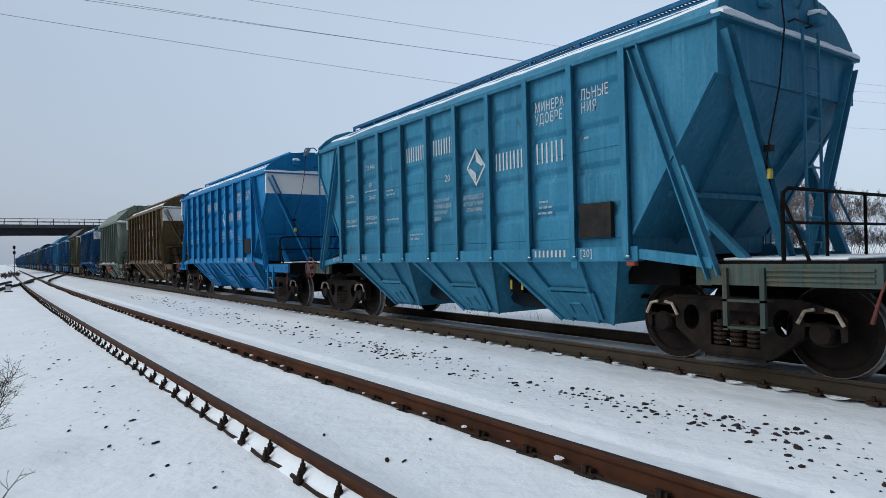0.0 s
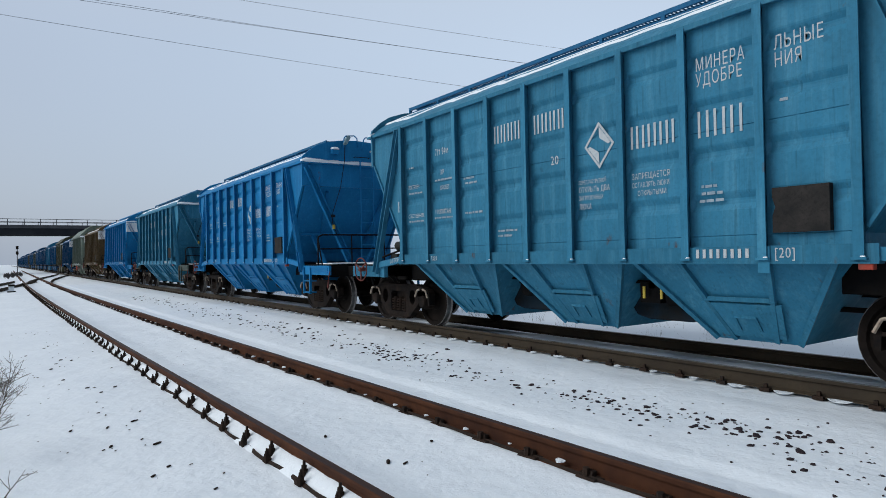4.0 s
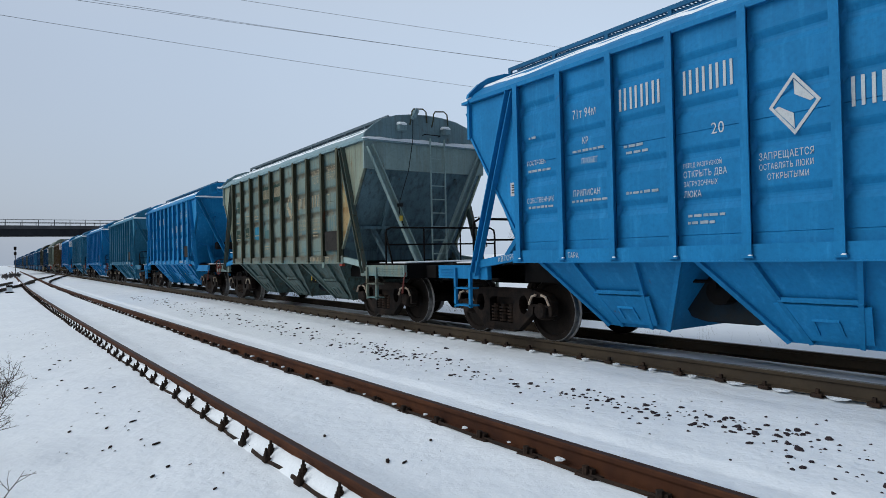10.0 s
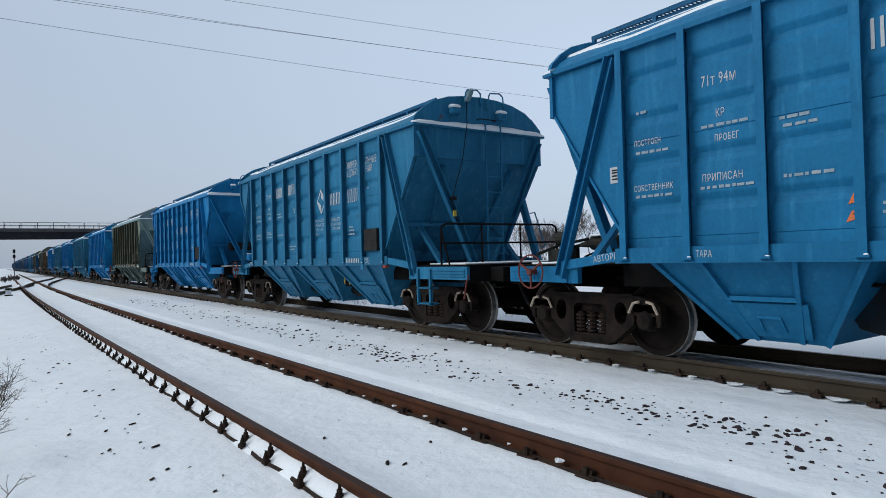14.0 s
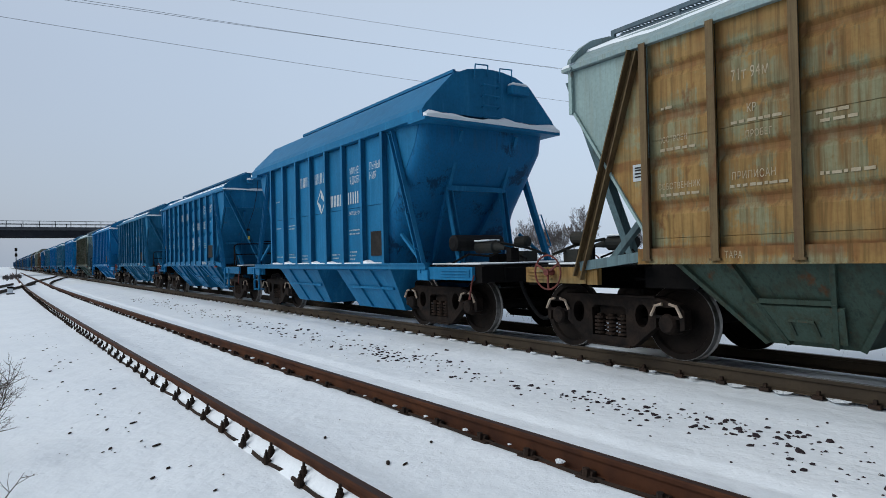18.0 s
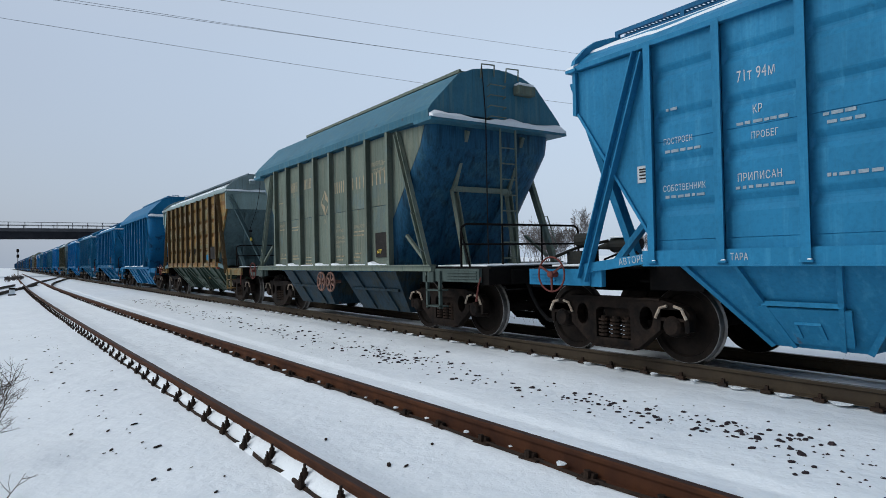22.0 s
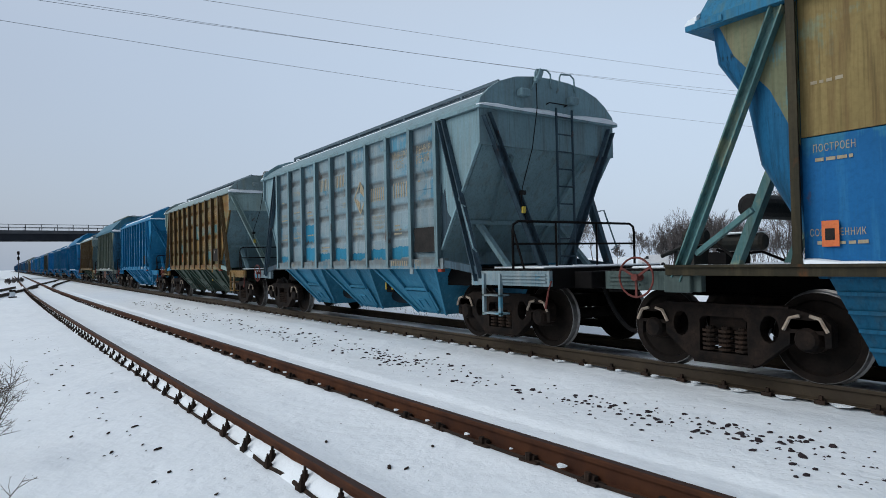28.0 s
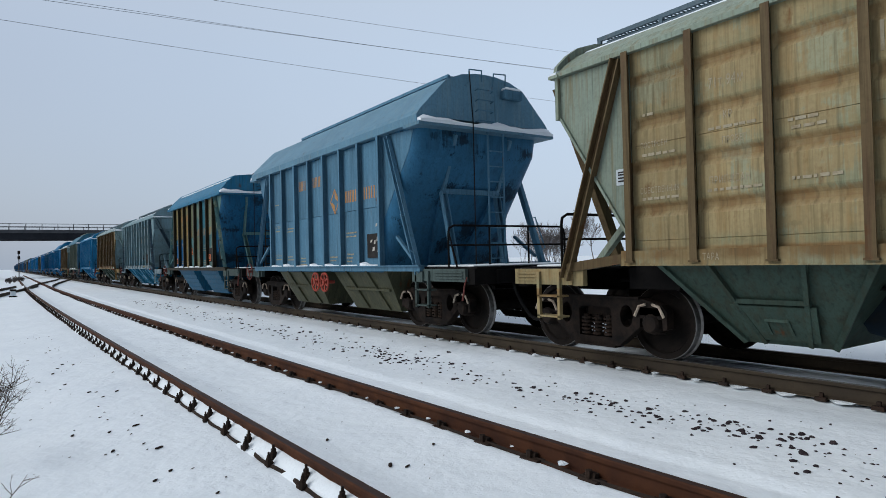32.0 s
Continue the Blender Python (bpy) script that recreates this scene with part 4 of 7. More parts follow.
        if s < 0:
            for x in (-0.45, 0.12):
                P("roof_handrail", "rh", lambda bm: tube(bm, [(0, -E - 0.07, 4.22), (0, -E - 0.14, 4.36), (0.02, -E - 0.13, 4.50), (0.08, -E - 0.10, 4.57), (0.34, -E - 0.08, 4.60), (0.42, -E - 0.08, 4.54), (0.44, -E - 0.08, 4.30)], 0.016, 5), rib_mat, "", flip @ Matrix.Translation((x, 0, 0)))
        if rear_rail == (s < 0):
            P("end_ladder", "ladder", ladder_mesh(0.20, -E - 0.16, 1.25, 3.95), strut_mat, "", flip)
        end_common(wagon, "A", s, plate_mat or light, rear_rail == (s < 0), steel if text is STENCIL and s < 0 else GEAR)
    if rear_rail:
        P("cable", "rope", lambda bm: tube(bm, [(-0.40, -E - 0.12, 4.4), (-0.46, -E - 0.19, 3.88), (-0.58, -E - 0.18, 3.2), (-0.80, -E - 0.16, 2.55), (-0.80, -E - 0.12, 2.3), (-0.66, -E - 0.10, 1.95)], 0.009, 5), HOSE, "hanging cable")
        P("grab_bar", "gbar", lambda bm: tube(bm, [(-0.12, -E - 0.05, 4.02), (-0.12, -E - 0.14, 4.03), (0.30, -E - 0.14, 4.03), (0.30, -E - 0.05, 4.02)], 0.011, 5), HOSE, "bent grab bar")
        P("cable_guide", "cguide", lambda bm: (beam(bm, (-0.42, -E - 0.16, 4.36), (-0.28, -E - 0.09, 4.56), 0.10, 0.10, (0, 1, 0)), beam(bm, (-0.46, -E - 0.17, 4.33), (-0.38, -E - 0.14, 4.42), 0.05, 0.05, (0, 1, 0))), GREYL, "weathered cable guide at the top of the end wall", None, 0.008)
        P("cable_box", "cbox", lambda bm: box(bm, -0.84, -0.75, -E - 0.19, -E - 0.11, 2.42, 2.49), HOSE, "small dark cable box")
        P("tag", "tag", lambda bm: box(bm, -0.80, -0.74, -E - 0.16, -E - 0.12, 2.12, 2.23), STENCIL_YELLOW, "small yellow tag")

    # roof walkway
    def walkway(bm):
        for x, w in ((-0.57, 0.02), (0.0, 0.03), (0.57, 0.02)):
            box(bm, x - w, x + w, -4.42, 5.22, 4.50, 4.56)
        for x in (-0.57, 0.57):
            box(bm, x - 0.012, x + 0.012, -4.42, 5.22, 4.43, 4.45)
        for i in range(10):
            y = -4.39 + i * 1.064
            for x in (-0.57, 0.57):
                box(bm, x - 0.022, x + 0.022, y - 0.03, y + 0.03, 4.30, 4.50)
    P("roof_walkway", "walkway", walkway, walk_mat or rib_mat, "grated roof walkway")
    P("grating", "grating", lambda bm: ([box(bm, -0.55, 0.55, -4.40 + i * 0.0595 - 0.008, -4.40 + i * 0.0595 + 0.008, 4.528, 4.54) for i in range(161)], [box(bm, -0.506 + i * 0.1, -0.494 + i * 0.1, -4.41, 5.2, 4.53, 4.545) for i in range(11)]) and None, walk_mat or rib_mat, "open grating")["kind"] = "stuff"
    P("slot_plate", "slot", lambda bm: box(bm, -1.618, -1.602, -3.10, -2.98, 1.13, 1.40), light, "tab that hangs below the sill", None, 0.005)
    # a block drawn for the orange-red mark at the hopper corner
    P("red_cap", "redbit", lambda bm: box(bm, -1.60, -1.52, -4.00, -3.88, 1.17, 1.23), RED, "small red block at the sill", None, 0.006)
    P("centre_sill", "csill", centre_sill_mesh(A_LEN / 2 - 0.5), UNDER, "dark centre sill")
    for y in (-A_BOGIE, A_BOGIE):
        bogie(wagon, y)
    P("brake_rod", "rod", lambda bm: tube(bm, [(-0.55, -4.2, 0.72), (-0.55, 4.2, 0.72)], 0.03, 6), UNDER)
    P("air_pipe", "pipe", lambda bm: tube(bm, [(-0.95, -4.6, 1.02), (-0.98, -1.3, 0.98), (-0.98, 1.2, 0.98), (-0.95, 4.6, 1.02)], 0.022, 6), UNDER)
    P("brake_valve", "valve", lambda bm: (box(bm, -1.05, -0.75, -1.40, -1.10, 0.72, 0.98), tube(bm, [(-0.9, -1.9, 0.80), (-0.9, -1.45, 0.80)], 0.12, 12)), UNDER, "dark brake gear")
    for y in (-1.22, -1.48):
        P("seal_tag", "seal", lambda bm: box(bm, -1.14, -1.12, -0.015, 0.015, 0.78, 0.93), STENCIL_YELLOW, "small yellow seal tag", Matrix.Translation((0, y, 0)))
    P("placard", "placard", lambda bm: box(bm, -1.54, -1.528, 3.94, 4.14, 2.22, 2.42), STENCIL, "small white placard")
    P("placard_print", "pprint", lambda bm: [box(bm, -1.544, -1.54, 3.97, 4.11, z, z + 0.018) for z in (2.26, 2.30, 2.34, 2.37)] and None, BLACKBOARD, "plain bars on the placard")["kind"] = "stuff"
    yb = -3.80 if text is STENCIL_OLD else -3.66
    P("notice_board", "board%d" % (yb * 100), lambda bm: slab(bm, [(-1.60, yb, 1.53), (-1.60, -3.13, 1.53), (-1.60, -3.13, 1.70), (-1.60, -3.16, 1.78), (-1.60, -3.13, 1.88), (-1.60, -3.13, 1.97), (-1.60, yb, 1.97)], (0.07, 0, 0)), BLACKBOARD, "black notice board")
    letter_a(wagon, text, *bays)
    return wagon


def ring_loft(levels):
    """Lofts rounded rectangles (z, half width, half length, corner radius)."""
    def make(bm):
        rings = []
        for z, hw, hl, r in levels:
            ring = []
            for cx, cy, a0 in ((hw - r, hl - r, 0), (-hw + r, hl - r, 90), (-hw + r, -hl + r, 180), (hw - r, -hl + r, 270)):
                for k in range(7):
                    a = radians(a0 + k * 15)
                    ring.append(bm.verts.new((cx + r * math.cos(a), cy + r * math.sin(a), z)))
            rings.append(ring)
        n = len(rings[0])
        for a, b in zip(rings, rings[1:]):
            for k in range(n):
                bm.faces.new((a[k], a[(k + 1) % n], b[(k + 1) % n], b[k]))
        bm.faces.new(list(reversed(rings[0])))
        bm.faces.new(rings[-1])
    return make


def wagon_b(label, steel, light, hop, rib_mat, rear_rail=True, wheel_mat=RED, text=STENCIL, wheels_on_side=True, panels=None, roofm=None, low=False, signs=(), gusset_mat=None, plate_mat=None):
    wagon = tagged(new("hopper_wagon"), label, "freight wagon", "wagons of the train")
    roofm = roofm or light
    PITCH = 0.897
    E = 4.12 if low else B_HALF
    roof = ROOF_LOW if low else ROOF_B
    dz = -0.40 if low else 0.0
    lip = 0.13
    R = E if low else E + 0.15
    bar_y, bar_z = (-3.76, 2.45) if low else (-4.03, 2.70)
    P = lambda name, key, make, mat, lab="", at=None, bev=0.0, sm=False: part(name, mesh_of(("L_" if low else "B_") + key, make, bev, sm), mat, wagon, lab, at)
    P("body", "body", ring_loft(((1.12, 1.50, 3.05, 0.10), (1.6, 1.50, 3.25, 0.25), (2.3, 1.50, 3.72, 0.46), (3.0, 1.50, E - 0.28, 0.42), (3.45, 1.50, E - 0.02, 0.30), (3.95, 1.50, E - 0.01, 0.15))), steel, sm=True)
    P("roof", "roof", arch(roof, -R, R), roofm, "angular sheet roof")
    for turn in (Matrix(), TURN):
        P("eave", "eave", lambda bm: box(bm, -1.645, -1.50, -R - 0.02, R + 0.02, 3.80 if low else 3.865, 3.90 if low else 4.01), roofm, "", turn)
        P("roof_seam", "rseam", lambda bm: beam(bm, (-1.25, -E, 4.405 + dz * 0.1), (-1.25, E - 0.9 if low else E, 4.405 + dz * 0.1), 0.03, 0.05, (0.7, 0, 0.7)), SNOW if low else roofm, "thin line of snow on the seam" if low else "raised roof seam", turn)
        for k in range(7):
            up, lower = panels[k] if panels and turn is not TURN else (light, light)
            at = turn @ Matrix.Translation((0, (3 - k) * PITCH, 0))
            P("side_panel", "panel_low", lambda bm: box(bm, -1.525, -1.505, -0.43, 0.43, 1.262, 2.456), lower, "", at)
            P("side_panel", "panel_up", lambda bm: box(bm, -1.527, -1.505, -0.43, 0.43, 2.468, 3.83), up, "", at)
        for k in range(8):
            P("rib", "rib", lambda bm: (box(bm, -1.642, -1.628, -0.042, 0.042, 1.262, 3.80 if low else 3.866), box(bm, -1.63, -1.50, 0.014, 0.030, 1.262, 3.80 if low else 3.866)), rib_mat, "", turn @ Matrix.Translation((0, (k - 3.5) * PITCH, 0)))
            P("strut_foot", "strut_foot", lambda bm: slab(bm, [(-1.645, -0.06, 1.262), (-1.645, 0.06, 1.262), (-1.645, 0.04, 1.36), (-1.645, -0.04, 1.36)], (0.004, 0, 0)), rib_mat, "", turn @ Matrix.Translation((0, (k - 3.5) * PITCH, 0)))
        P("side_sill", "sill", lambda bm: (box(bm, -1.62, -1.52, -4.62, 4.62, 1.145, 1.245), box(bm, -1.65, -1.50, -4.62, 4.62, 1.235, 1.262)), PRIB if low else light, "", turn)
        def sill_snow(bm):
            rows = []
            for k in range(7):
                y = (3.5 - k) * PITCH - 0.045
                h = 0.05 + 0.03 * math.sin(k * 2.3)
                for d, q in ((0.0, h), (0.12, h * 0.9), (0.30, 0.022), (0.55, 0.02), (0.80, 0.006)):
                    rows.append([bm.verts.new(p) for p in ((-1.535, y - d, 1.263), (-1.645, y - d, 1.263), (-1.635, y - d, 1.264 + q * 0.7), (-1.535, y - d, 1.264 + q))])
            for a, b in zip(rows, rows[1:]):
                for j in range(4):
                    bm.faces.new((a[j], a[(j + 1) % 4], b[(j + 1) % 4], b[j]))
            bm.faces.new(rows[0])
            bm.faces.new(list(reversed(rows[-1])))
        P("sill_snow", "ssnow", sill_snow, SNOW, "heaps of snow on the sill beside the ribs", turn)
        for s in (-1, 1):
            P("brace", "brace%d" % s, lambda bm: channel(bm, (-1.57, s * (3.28 if low else 3.44), 3.80), (-1.57, s * 4.50, 1.10), 0.13, 0.09, (-1, 0, 0)), (PTEAL if low else rib_mat), "", turn)
            P("gusset", "gusset%d" % s, lambda bm: slab(bm, [(-1.501, s * 3.14, 2.18 if not low else 2.40), (-1.501, s * (E - 0.70), 3.0), (-1.501, s * (E - 0.33), 3.45), (-1.501, s * (E - 0.18), 3.80), (-1.501, s * 3.14, 3.86)], (-0.006, 0, 0)), gusset_mat if gusset_mat and (s > 0) != (turn is TURN) else light, "", turn)
            P("foot_brace", "foot%d" % s, lambda bm: beam(bm, (-1.50, s * 3.64, 1.82), (-1.54, s * 4.27, 1.38), 0.055, 0.06, (1, 0, 0)), (PTEAL if low else rib_mat), "", turn)
            P("foot_bracket", "fbracket%d" % s, lambda bm: box(bm, -1.60, -1.54, min(s * 4.32, s * 4.66), max(s * 4.32, s * 4.66), 0.95, 1.145), plate_mat or light, "", turn, 0.008)
            if (s < 0) != (turn is TURN):
                P("grab_rail", "grab%d" % s, lambda bm: tube(bm, [(-1.60, s * 4.08, 2.20), (-1.70, s * 4.12, 2.22), (-1.70, s * 4.40, 1.55), (-1.60, s * 4.38, 1.5)], 0.016, 5), rib_mat, "", turn)
    for k in (-1, 1):
        def hopper(bm):
            t = [(-1.48, -1.25, 1.16), (1.48, -1.25, 1.16), (1.48, 1.25, 1.16), (-1.48, 1.25, 1.16)]
            q = [(-1.0, -1.03, 0.28), (1.0, -1.03, 0.28), (1.0, 1.03, 0.28), (-1.0, 1.03, 0.28)]
            a, b = [bm.verts.new(p) for p in t], [bm.verts.new(p) for p in q]
            for i in range(4):
                bm.faces.new((a[i], a[(i + 1) % 4], b[(i + 1) % 4], b[i]))
            bm.faces.new(a)
            bm.faces.new(list(reversed(b)))
        hp = P("hopper", "hopper", hopper, hop, "", (0, k * 1.79 - 0.09, 0))
        for turn in (Matrix(), TURN):
            if low:
                # pressed belts along the whole hopper instead of slanting stiffeners
                for k2, z in enumerate((0.98, 0.80, 0.62, 0.44)):
                    x = -1.0 - 0.48 * (z - 0.28) / 0.88
                    part("belt", mesh_of("L_belt%d" % k2, lambda bm: beam(bm, (x - 0.01, -1.02 - 0.22 * (z - 0.28) / 0.88, z), (x - 0.01, 1.02 + 0.22 * (z - 0.28) / 0.88, z), 0.04, 0.035)), hop, hp, at=turn)
                continue
            for dy in (-0.55, 0.4):
                part("stiffener", mesh_of("B_stiff%d" % (dy * 100), lambda bm: beam(bm, (-1.50, dy + 0.12, 1.16), (-1.02, dy - 0.08, 0.30), 0.04, 0.06, (1, 0, 0.5))), hop, hp, at=turn)
            part("edge_flange", mesh_of("B_belt", lambda bm: beam(bm, (-1.275, -1.05, 0.74), (-1.275, 1.0, 0.74), 0.05, 0.05)), hop, hp, at=turn)
    for s in (-1, 1):
        flip = TURN if s > 0 else Matrix()
        P("ledge", "ledge", lambda bm: box(bm, -1.66, 1.66, -R - lip, -E + 0.3, 3.81, 3.87), roofm, "", flip)
        P("ledge_snow", "ledge_snow", snow_bank(-1.63, 1.64, -R - 0.002, 3.871, lip, 7, 0.10), SNOW, "uneven snow lying on the ledge", flip, 0.0, True)
        if s < 0:
            P("vent_box", "vent", lambda bm: box(bm, 0.35, 0.80, -R - 0.18, -R, 4.50 + dz, 4.68 + dz), light, "", flip, 0.02)
            P("vent_snow", "vsnow", lambda bm: box(bm, 0.38, 0.76, -R - 0.17, -R, 4.681 + dz, 4.73 + dz), SNOW, "", flip, 0.015)
        for i in range(4):
            P("rung", "rung", lambda bm: tube(bm, [(-0.28, -R, 0), (-0.28, -R - 0.09, 0.02), (0.10, -R - 0.09, 0.02), (0.10, -R, 0)], 0.012, 5), rib_mat, "", flip @ Matrix.Translation((0, 0, 4.0 + (0.2 + dz * 0.2) * i)))
        if s < 0:
            for x in (-0.45, 0.15):
                P("roof_handrail", "rh", lambda bm: tube(bm, [(0, -R - 0.02, 4.72 + dz), (0, -R - 0.06, 4.98 + dz), (0.3, -R - 0.06, 5.0 + dz), (0.34, -R, 4.80 + dz)], 0.016, 5), rib_mat, "", flip @ Matrix.Translation((x, 0, 0)))
        if rear_rail == (s < 0):
            P("end_ladder", "ladder", ladder_mesh(0.15, -R - 0.06, 1.2, 3.85), rib_mat, "", flip)
        for sx in (-1, 1):
            P("end_strut", "vbrace%d" % sx, lambda bm: channel(bm, (sx * 0.68, bar_y - 0.03, bar_z), (sx * 0.62, -4.36, 1.21), 0.13, 0.10, (0, -1, 0)), (PTEAL if low else rib_mat), "", flip)
            P("slope_rib", "slope%d" % sx, lambda bm: beam(bm, (sx * 0.68, -E - 0.02, 3.74), (sx * 0.68, bar_y - 0.02, bar_z), 0.07, 0.10, (0, 1, 0.5)), (PTEAL if low else rib_mat), "", flip)
            P("lower_rib", "lrib%d" % sx, lambda bm: beam(bm, (sx * 0.68, bar_y, bar_z), (sx * 0.42, -3.12, 1.30), 0.07, 0.10, (0, 1, 0.5)), steel, "", flip)
        P("seam_bar", "seam", lambda bm: beam(bm, (-0.72, bar_y - 0.05, bar_z), (0.72, bar_y - 0.05, bar_z), 0.06, 0.10), (PTEAL if low else rib_mat), "", flip)
        end_common(wagon, "B", s, plate_mat or light, rear_rail == (s < 0), GEAR)
    if rear_rail:
        P("cable", "rope", lambda bm: tube(bm, [(-0.45, -R - 0.06, 4.95 + dz), (-0.46, -R - 0.16, 3.95), (-0.46, -R - 0.15, 2.2), (-0.46, -R - 0.15, 1.25)], 0.012, 5), HOSE, "hanging cable")

    def walkway(bm):
        wx, dw = (0.3, -0.42) if low else (0.5, 0.0)
        for x in (-wx, wx):
            box(bm, x - 0.03, x + 0.03, -4.1, 3.45, 4.97 + dw, 5.03 + dw)
        for i in range(42):
            y = -4.08 + i * 0.183
            box(bm, -wx, wx, y - 0.03, y + 0.03, 4.985 + dw, 5.0 + dw)
        for i in range(8):
            y = -4.08 + i * 1.07
            for x in (-wx, wx):
                box(bm, x - 0.02, x + 0.02, y - 0.03, y + 0.03, 4.62 + dw, 5.01 + dw)
    P("roof_walkway", "walkway", walkway, rib_mat, "grated roof walkway")
    P("centre_sill", "csill", centre_sill_mesh(B_LEN / 2 - 0.5), UNDER, "dark centre sill")
    for y in (-B_BOGIE, B_BOGIE):
        bogie(wagon, y)
    if wheels_on_side:
        for dy in (0.14, -0.38):
            part("discharge_wheel", mesh_of("disc_wheel", wheel_hand_mesh(0.215)), wheel_mat, wagon, "spoked discharge hand wheel", at=(-1.57, dy + 0.06, 0.88))
    yb, zb = (-2.87, 1.47) if low else (-3.05, 1.42)
    P("notice_board", "board%d" % low, lambda bm: box(bm, -1.55, -1.52, yb, yb + 0.57, zb, zb + 0.50), BLACKBOARD, "black notice board")
    letter_b(wagon, text, *signs)
    return wagon


def far_wagon(kind, col):
    """A wagon that is only seen far down the line."""
    w = tagged(new("hopper_wagon"), "distant weathered hopper wagon in the long train", "freight wagon", "wagons of the train")
    P = lambda name, key, make, mat, lab="", at=None: part(name, mesh_of("F_" + key, make), mat, w, lab, at)
    if kind == "A":
        P("body", "a_body", lambda bm: slab(bm, [(-1.52, -5.08, 3.83), (-1.52, -5.08, 3.24), (-1.52, -3.9, 1.5), (-1.52, -3.9, 1.28), (-1.52, 3.9, 1.28), (-1.52, 3.9, 1.5), (-1.52, 5.08, 3.24), (-1.52, 5.08, 3.83)], (3.04, 0, 0)), col)
        P("roof", "a_roof", arch(ROOF_A, -5.1, 5.1), col)
        for k in range(10):
            P("rib", "a_rib", lambda bm: box(bm, -1.62, -1.50, -0.05, 0.05, 1.27, 3.82), col, "", (0, (k - 4.5) * BAY, 0))
        P("ledge_snow", "a_ls", lambda bm: box(bm, -1.62, 1.62, -5.32, -5.08, 3.80, 3.90), SNOW)
        for k in (-1, 0, 1):
            P("hopper", "a_hop", lambda bm: slab(bm, [(-1.3, -1.18, 1.28), (-1.3, -0.46, 0.34), (-1.3, 0.46, 0.34), (-1.3, 1.18, 1.28)], (2.6, 0, 0)), col, "", (0, 2.42 * k, 0))
        P("roof_walkway", "a_walk", lambda bm: box(bm, -0.36, 0.36, -4.7, 4.7, 4.5, 4.72), UNDER)
        by, hl = A_BOGIE, A_LEN / 2
    else:
        P("body", "b_body", lambda bm: slab(bm, [(-1.52, -4.6, 3.87), (-1.52, -4.5, 3.3), (-1.52, -3.1, 1.12), (-1.52, 3.1, 1.12), (-1.52, 4.5, 3.3), (-1.52, 4.6, 3.87)], (3.04, 0, 0)), col)
        P("roof", "b_roof", arch(ROOF_B, -4.67, 4.67), col)
        for k in range(9):
            P("rib", "b_rib", lambda bm: box(bm, -1.60, -1.50, -0.05, 0.05, 1.18, 3.8), col, "", (0, (k - 4) * 0.805, 0))
        P("ledge_snow", "b_ls", lambda bm: box(bm, -1.62, 1.62, -4.8, -4.67, 3.84, 3.95), SNOW)
        for k in (-1, 1):
            P("hopper", "b_hop", lambda bm: slab(bm, [(-1.3, -1.45, 1.12), (-1.3, -0.95, 0.3), (-1.3, 0.95, 0.3), (-1.3, 1.45, 1.12)], (2.6, 0, 0)), col, "", (0, 1.62 * k, 0))
        by, hl = B_BOGIE, B_LEN / 2
    P("centre_sill", "sill" + kind, lambda bm: box(bm, -1.3, 1.3, -hl + 0.5, hl - 0.5, 0.95, 1.19), UNDER)
    for y in (-by, by):
        b = P("bogie", "bogie", lambda bm: box(bm, -1.1, 1.1, -1.1, 1.1, 0.3, 0.75), CAST, "dark bogie", (0, y, 0))
        for dy in (-0.925, 0.925):
            part("wheelset", mesh_of("F_ws", lambda bm: lathe(bm, [(-0.85, 0.478), (-0.72, 0.50), (-0.71, 0.1), (0.71, 0.1), (0.72, 0.50), (0.85, 0.478)], 16)), WHEEL, b, at=(0, dy, 0.478))
    return w

STENCIL_YELLOW = plain("yellow_tag", (0.60, 0.45, 0.05), (0.45, 0.33, 0.05), 9.0, 0.5)


def letters(key, text, size, x, y, z, squeeze=0.86):
    """Stencilled words on a side that faces -x; y is the start, reading towards -y."""
    if key not in MESHES:
        cu = bpy.data.curves.new(key, "FONT")
        cu.body, cu.size, cu.space_character = text, size, 1.12
        tmp = bpy.data.objects.new("tmp", cu)
        me = bpy.data.meshes.new_from_object(tmp)
        me.transform(pose(x, y, z, 90, 0, -90) @ Matrix.Diagonal((squeeze, 1, 1, 1)))
        bpy.data.objects.remove(tmp)
        me.materials.clear()
        me.materials.append(None)
        MESHES[key] = me
    return MESHES[key]


def bars(key, items, x):
    """Plain bars (y, z, length, height) that stand for writing that cannot be read."""
    def make(bm):
        for y, z, w, h in items:
            box(bm, x - 0.004, x, y - w, y, z, z + h)
    return mesh_of(key, make)


def diamond_mesh(x, y, z, r, k=0.84):
    """The outline of a rhombus, in one ring."""
    def make(bm):
        o = ((0, r), (-r * 0.82, 0), (0, -r), (r * 0.82, 0))
        ring = [[bm.verts.new((x - d, y + u * q, z + v * q)) for u, v in o] for q, d in ((1, 0), (1, 0.004), (k, 0.004), (k, 0))]
        for m, n in ((0, 1), (1, 2), (2, 3), (3, 0)):
            for i in range(4):
                bm.faces.new((ring[m][i], ring[m][(i + 1) % 4], ring[n][(i + 1) % 4], ring[n][i]))
    return make


def emblem(wagon, key, x, y, z, r, mat, shift=0.0):
    """A rhombus with two slanting wedges in opposite corners."""
    ring = part("emblem", mesh_of(key, diamond_mesh(x, y, z, r)), mat, wagon, "plain rhombus emblem", at=(0, shift, 0))
    for d in (1, -1):
        part("wedge", mesh_of("%s_%d" % (key, d), lambda bm: slab(bm, [(x, y, z + d * r * 0.80), (x, y - d * r * 0.62, z + d * r * 0.06), (x, y - d * r * 0.50, z), (x, y - d * r * 0.02, z + d * r * 0.30)], (-0.004, 0, 0))), mat, ring)


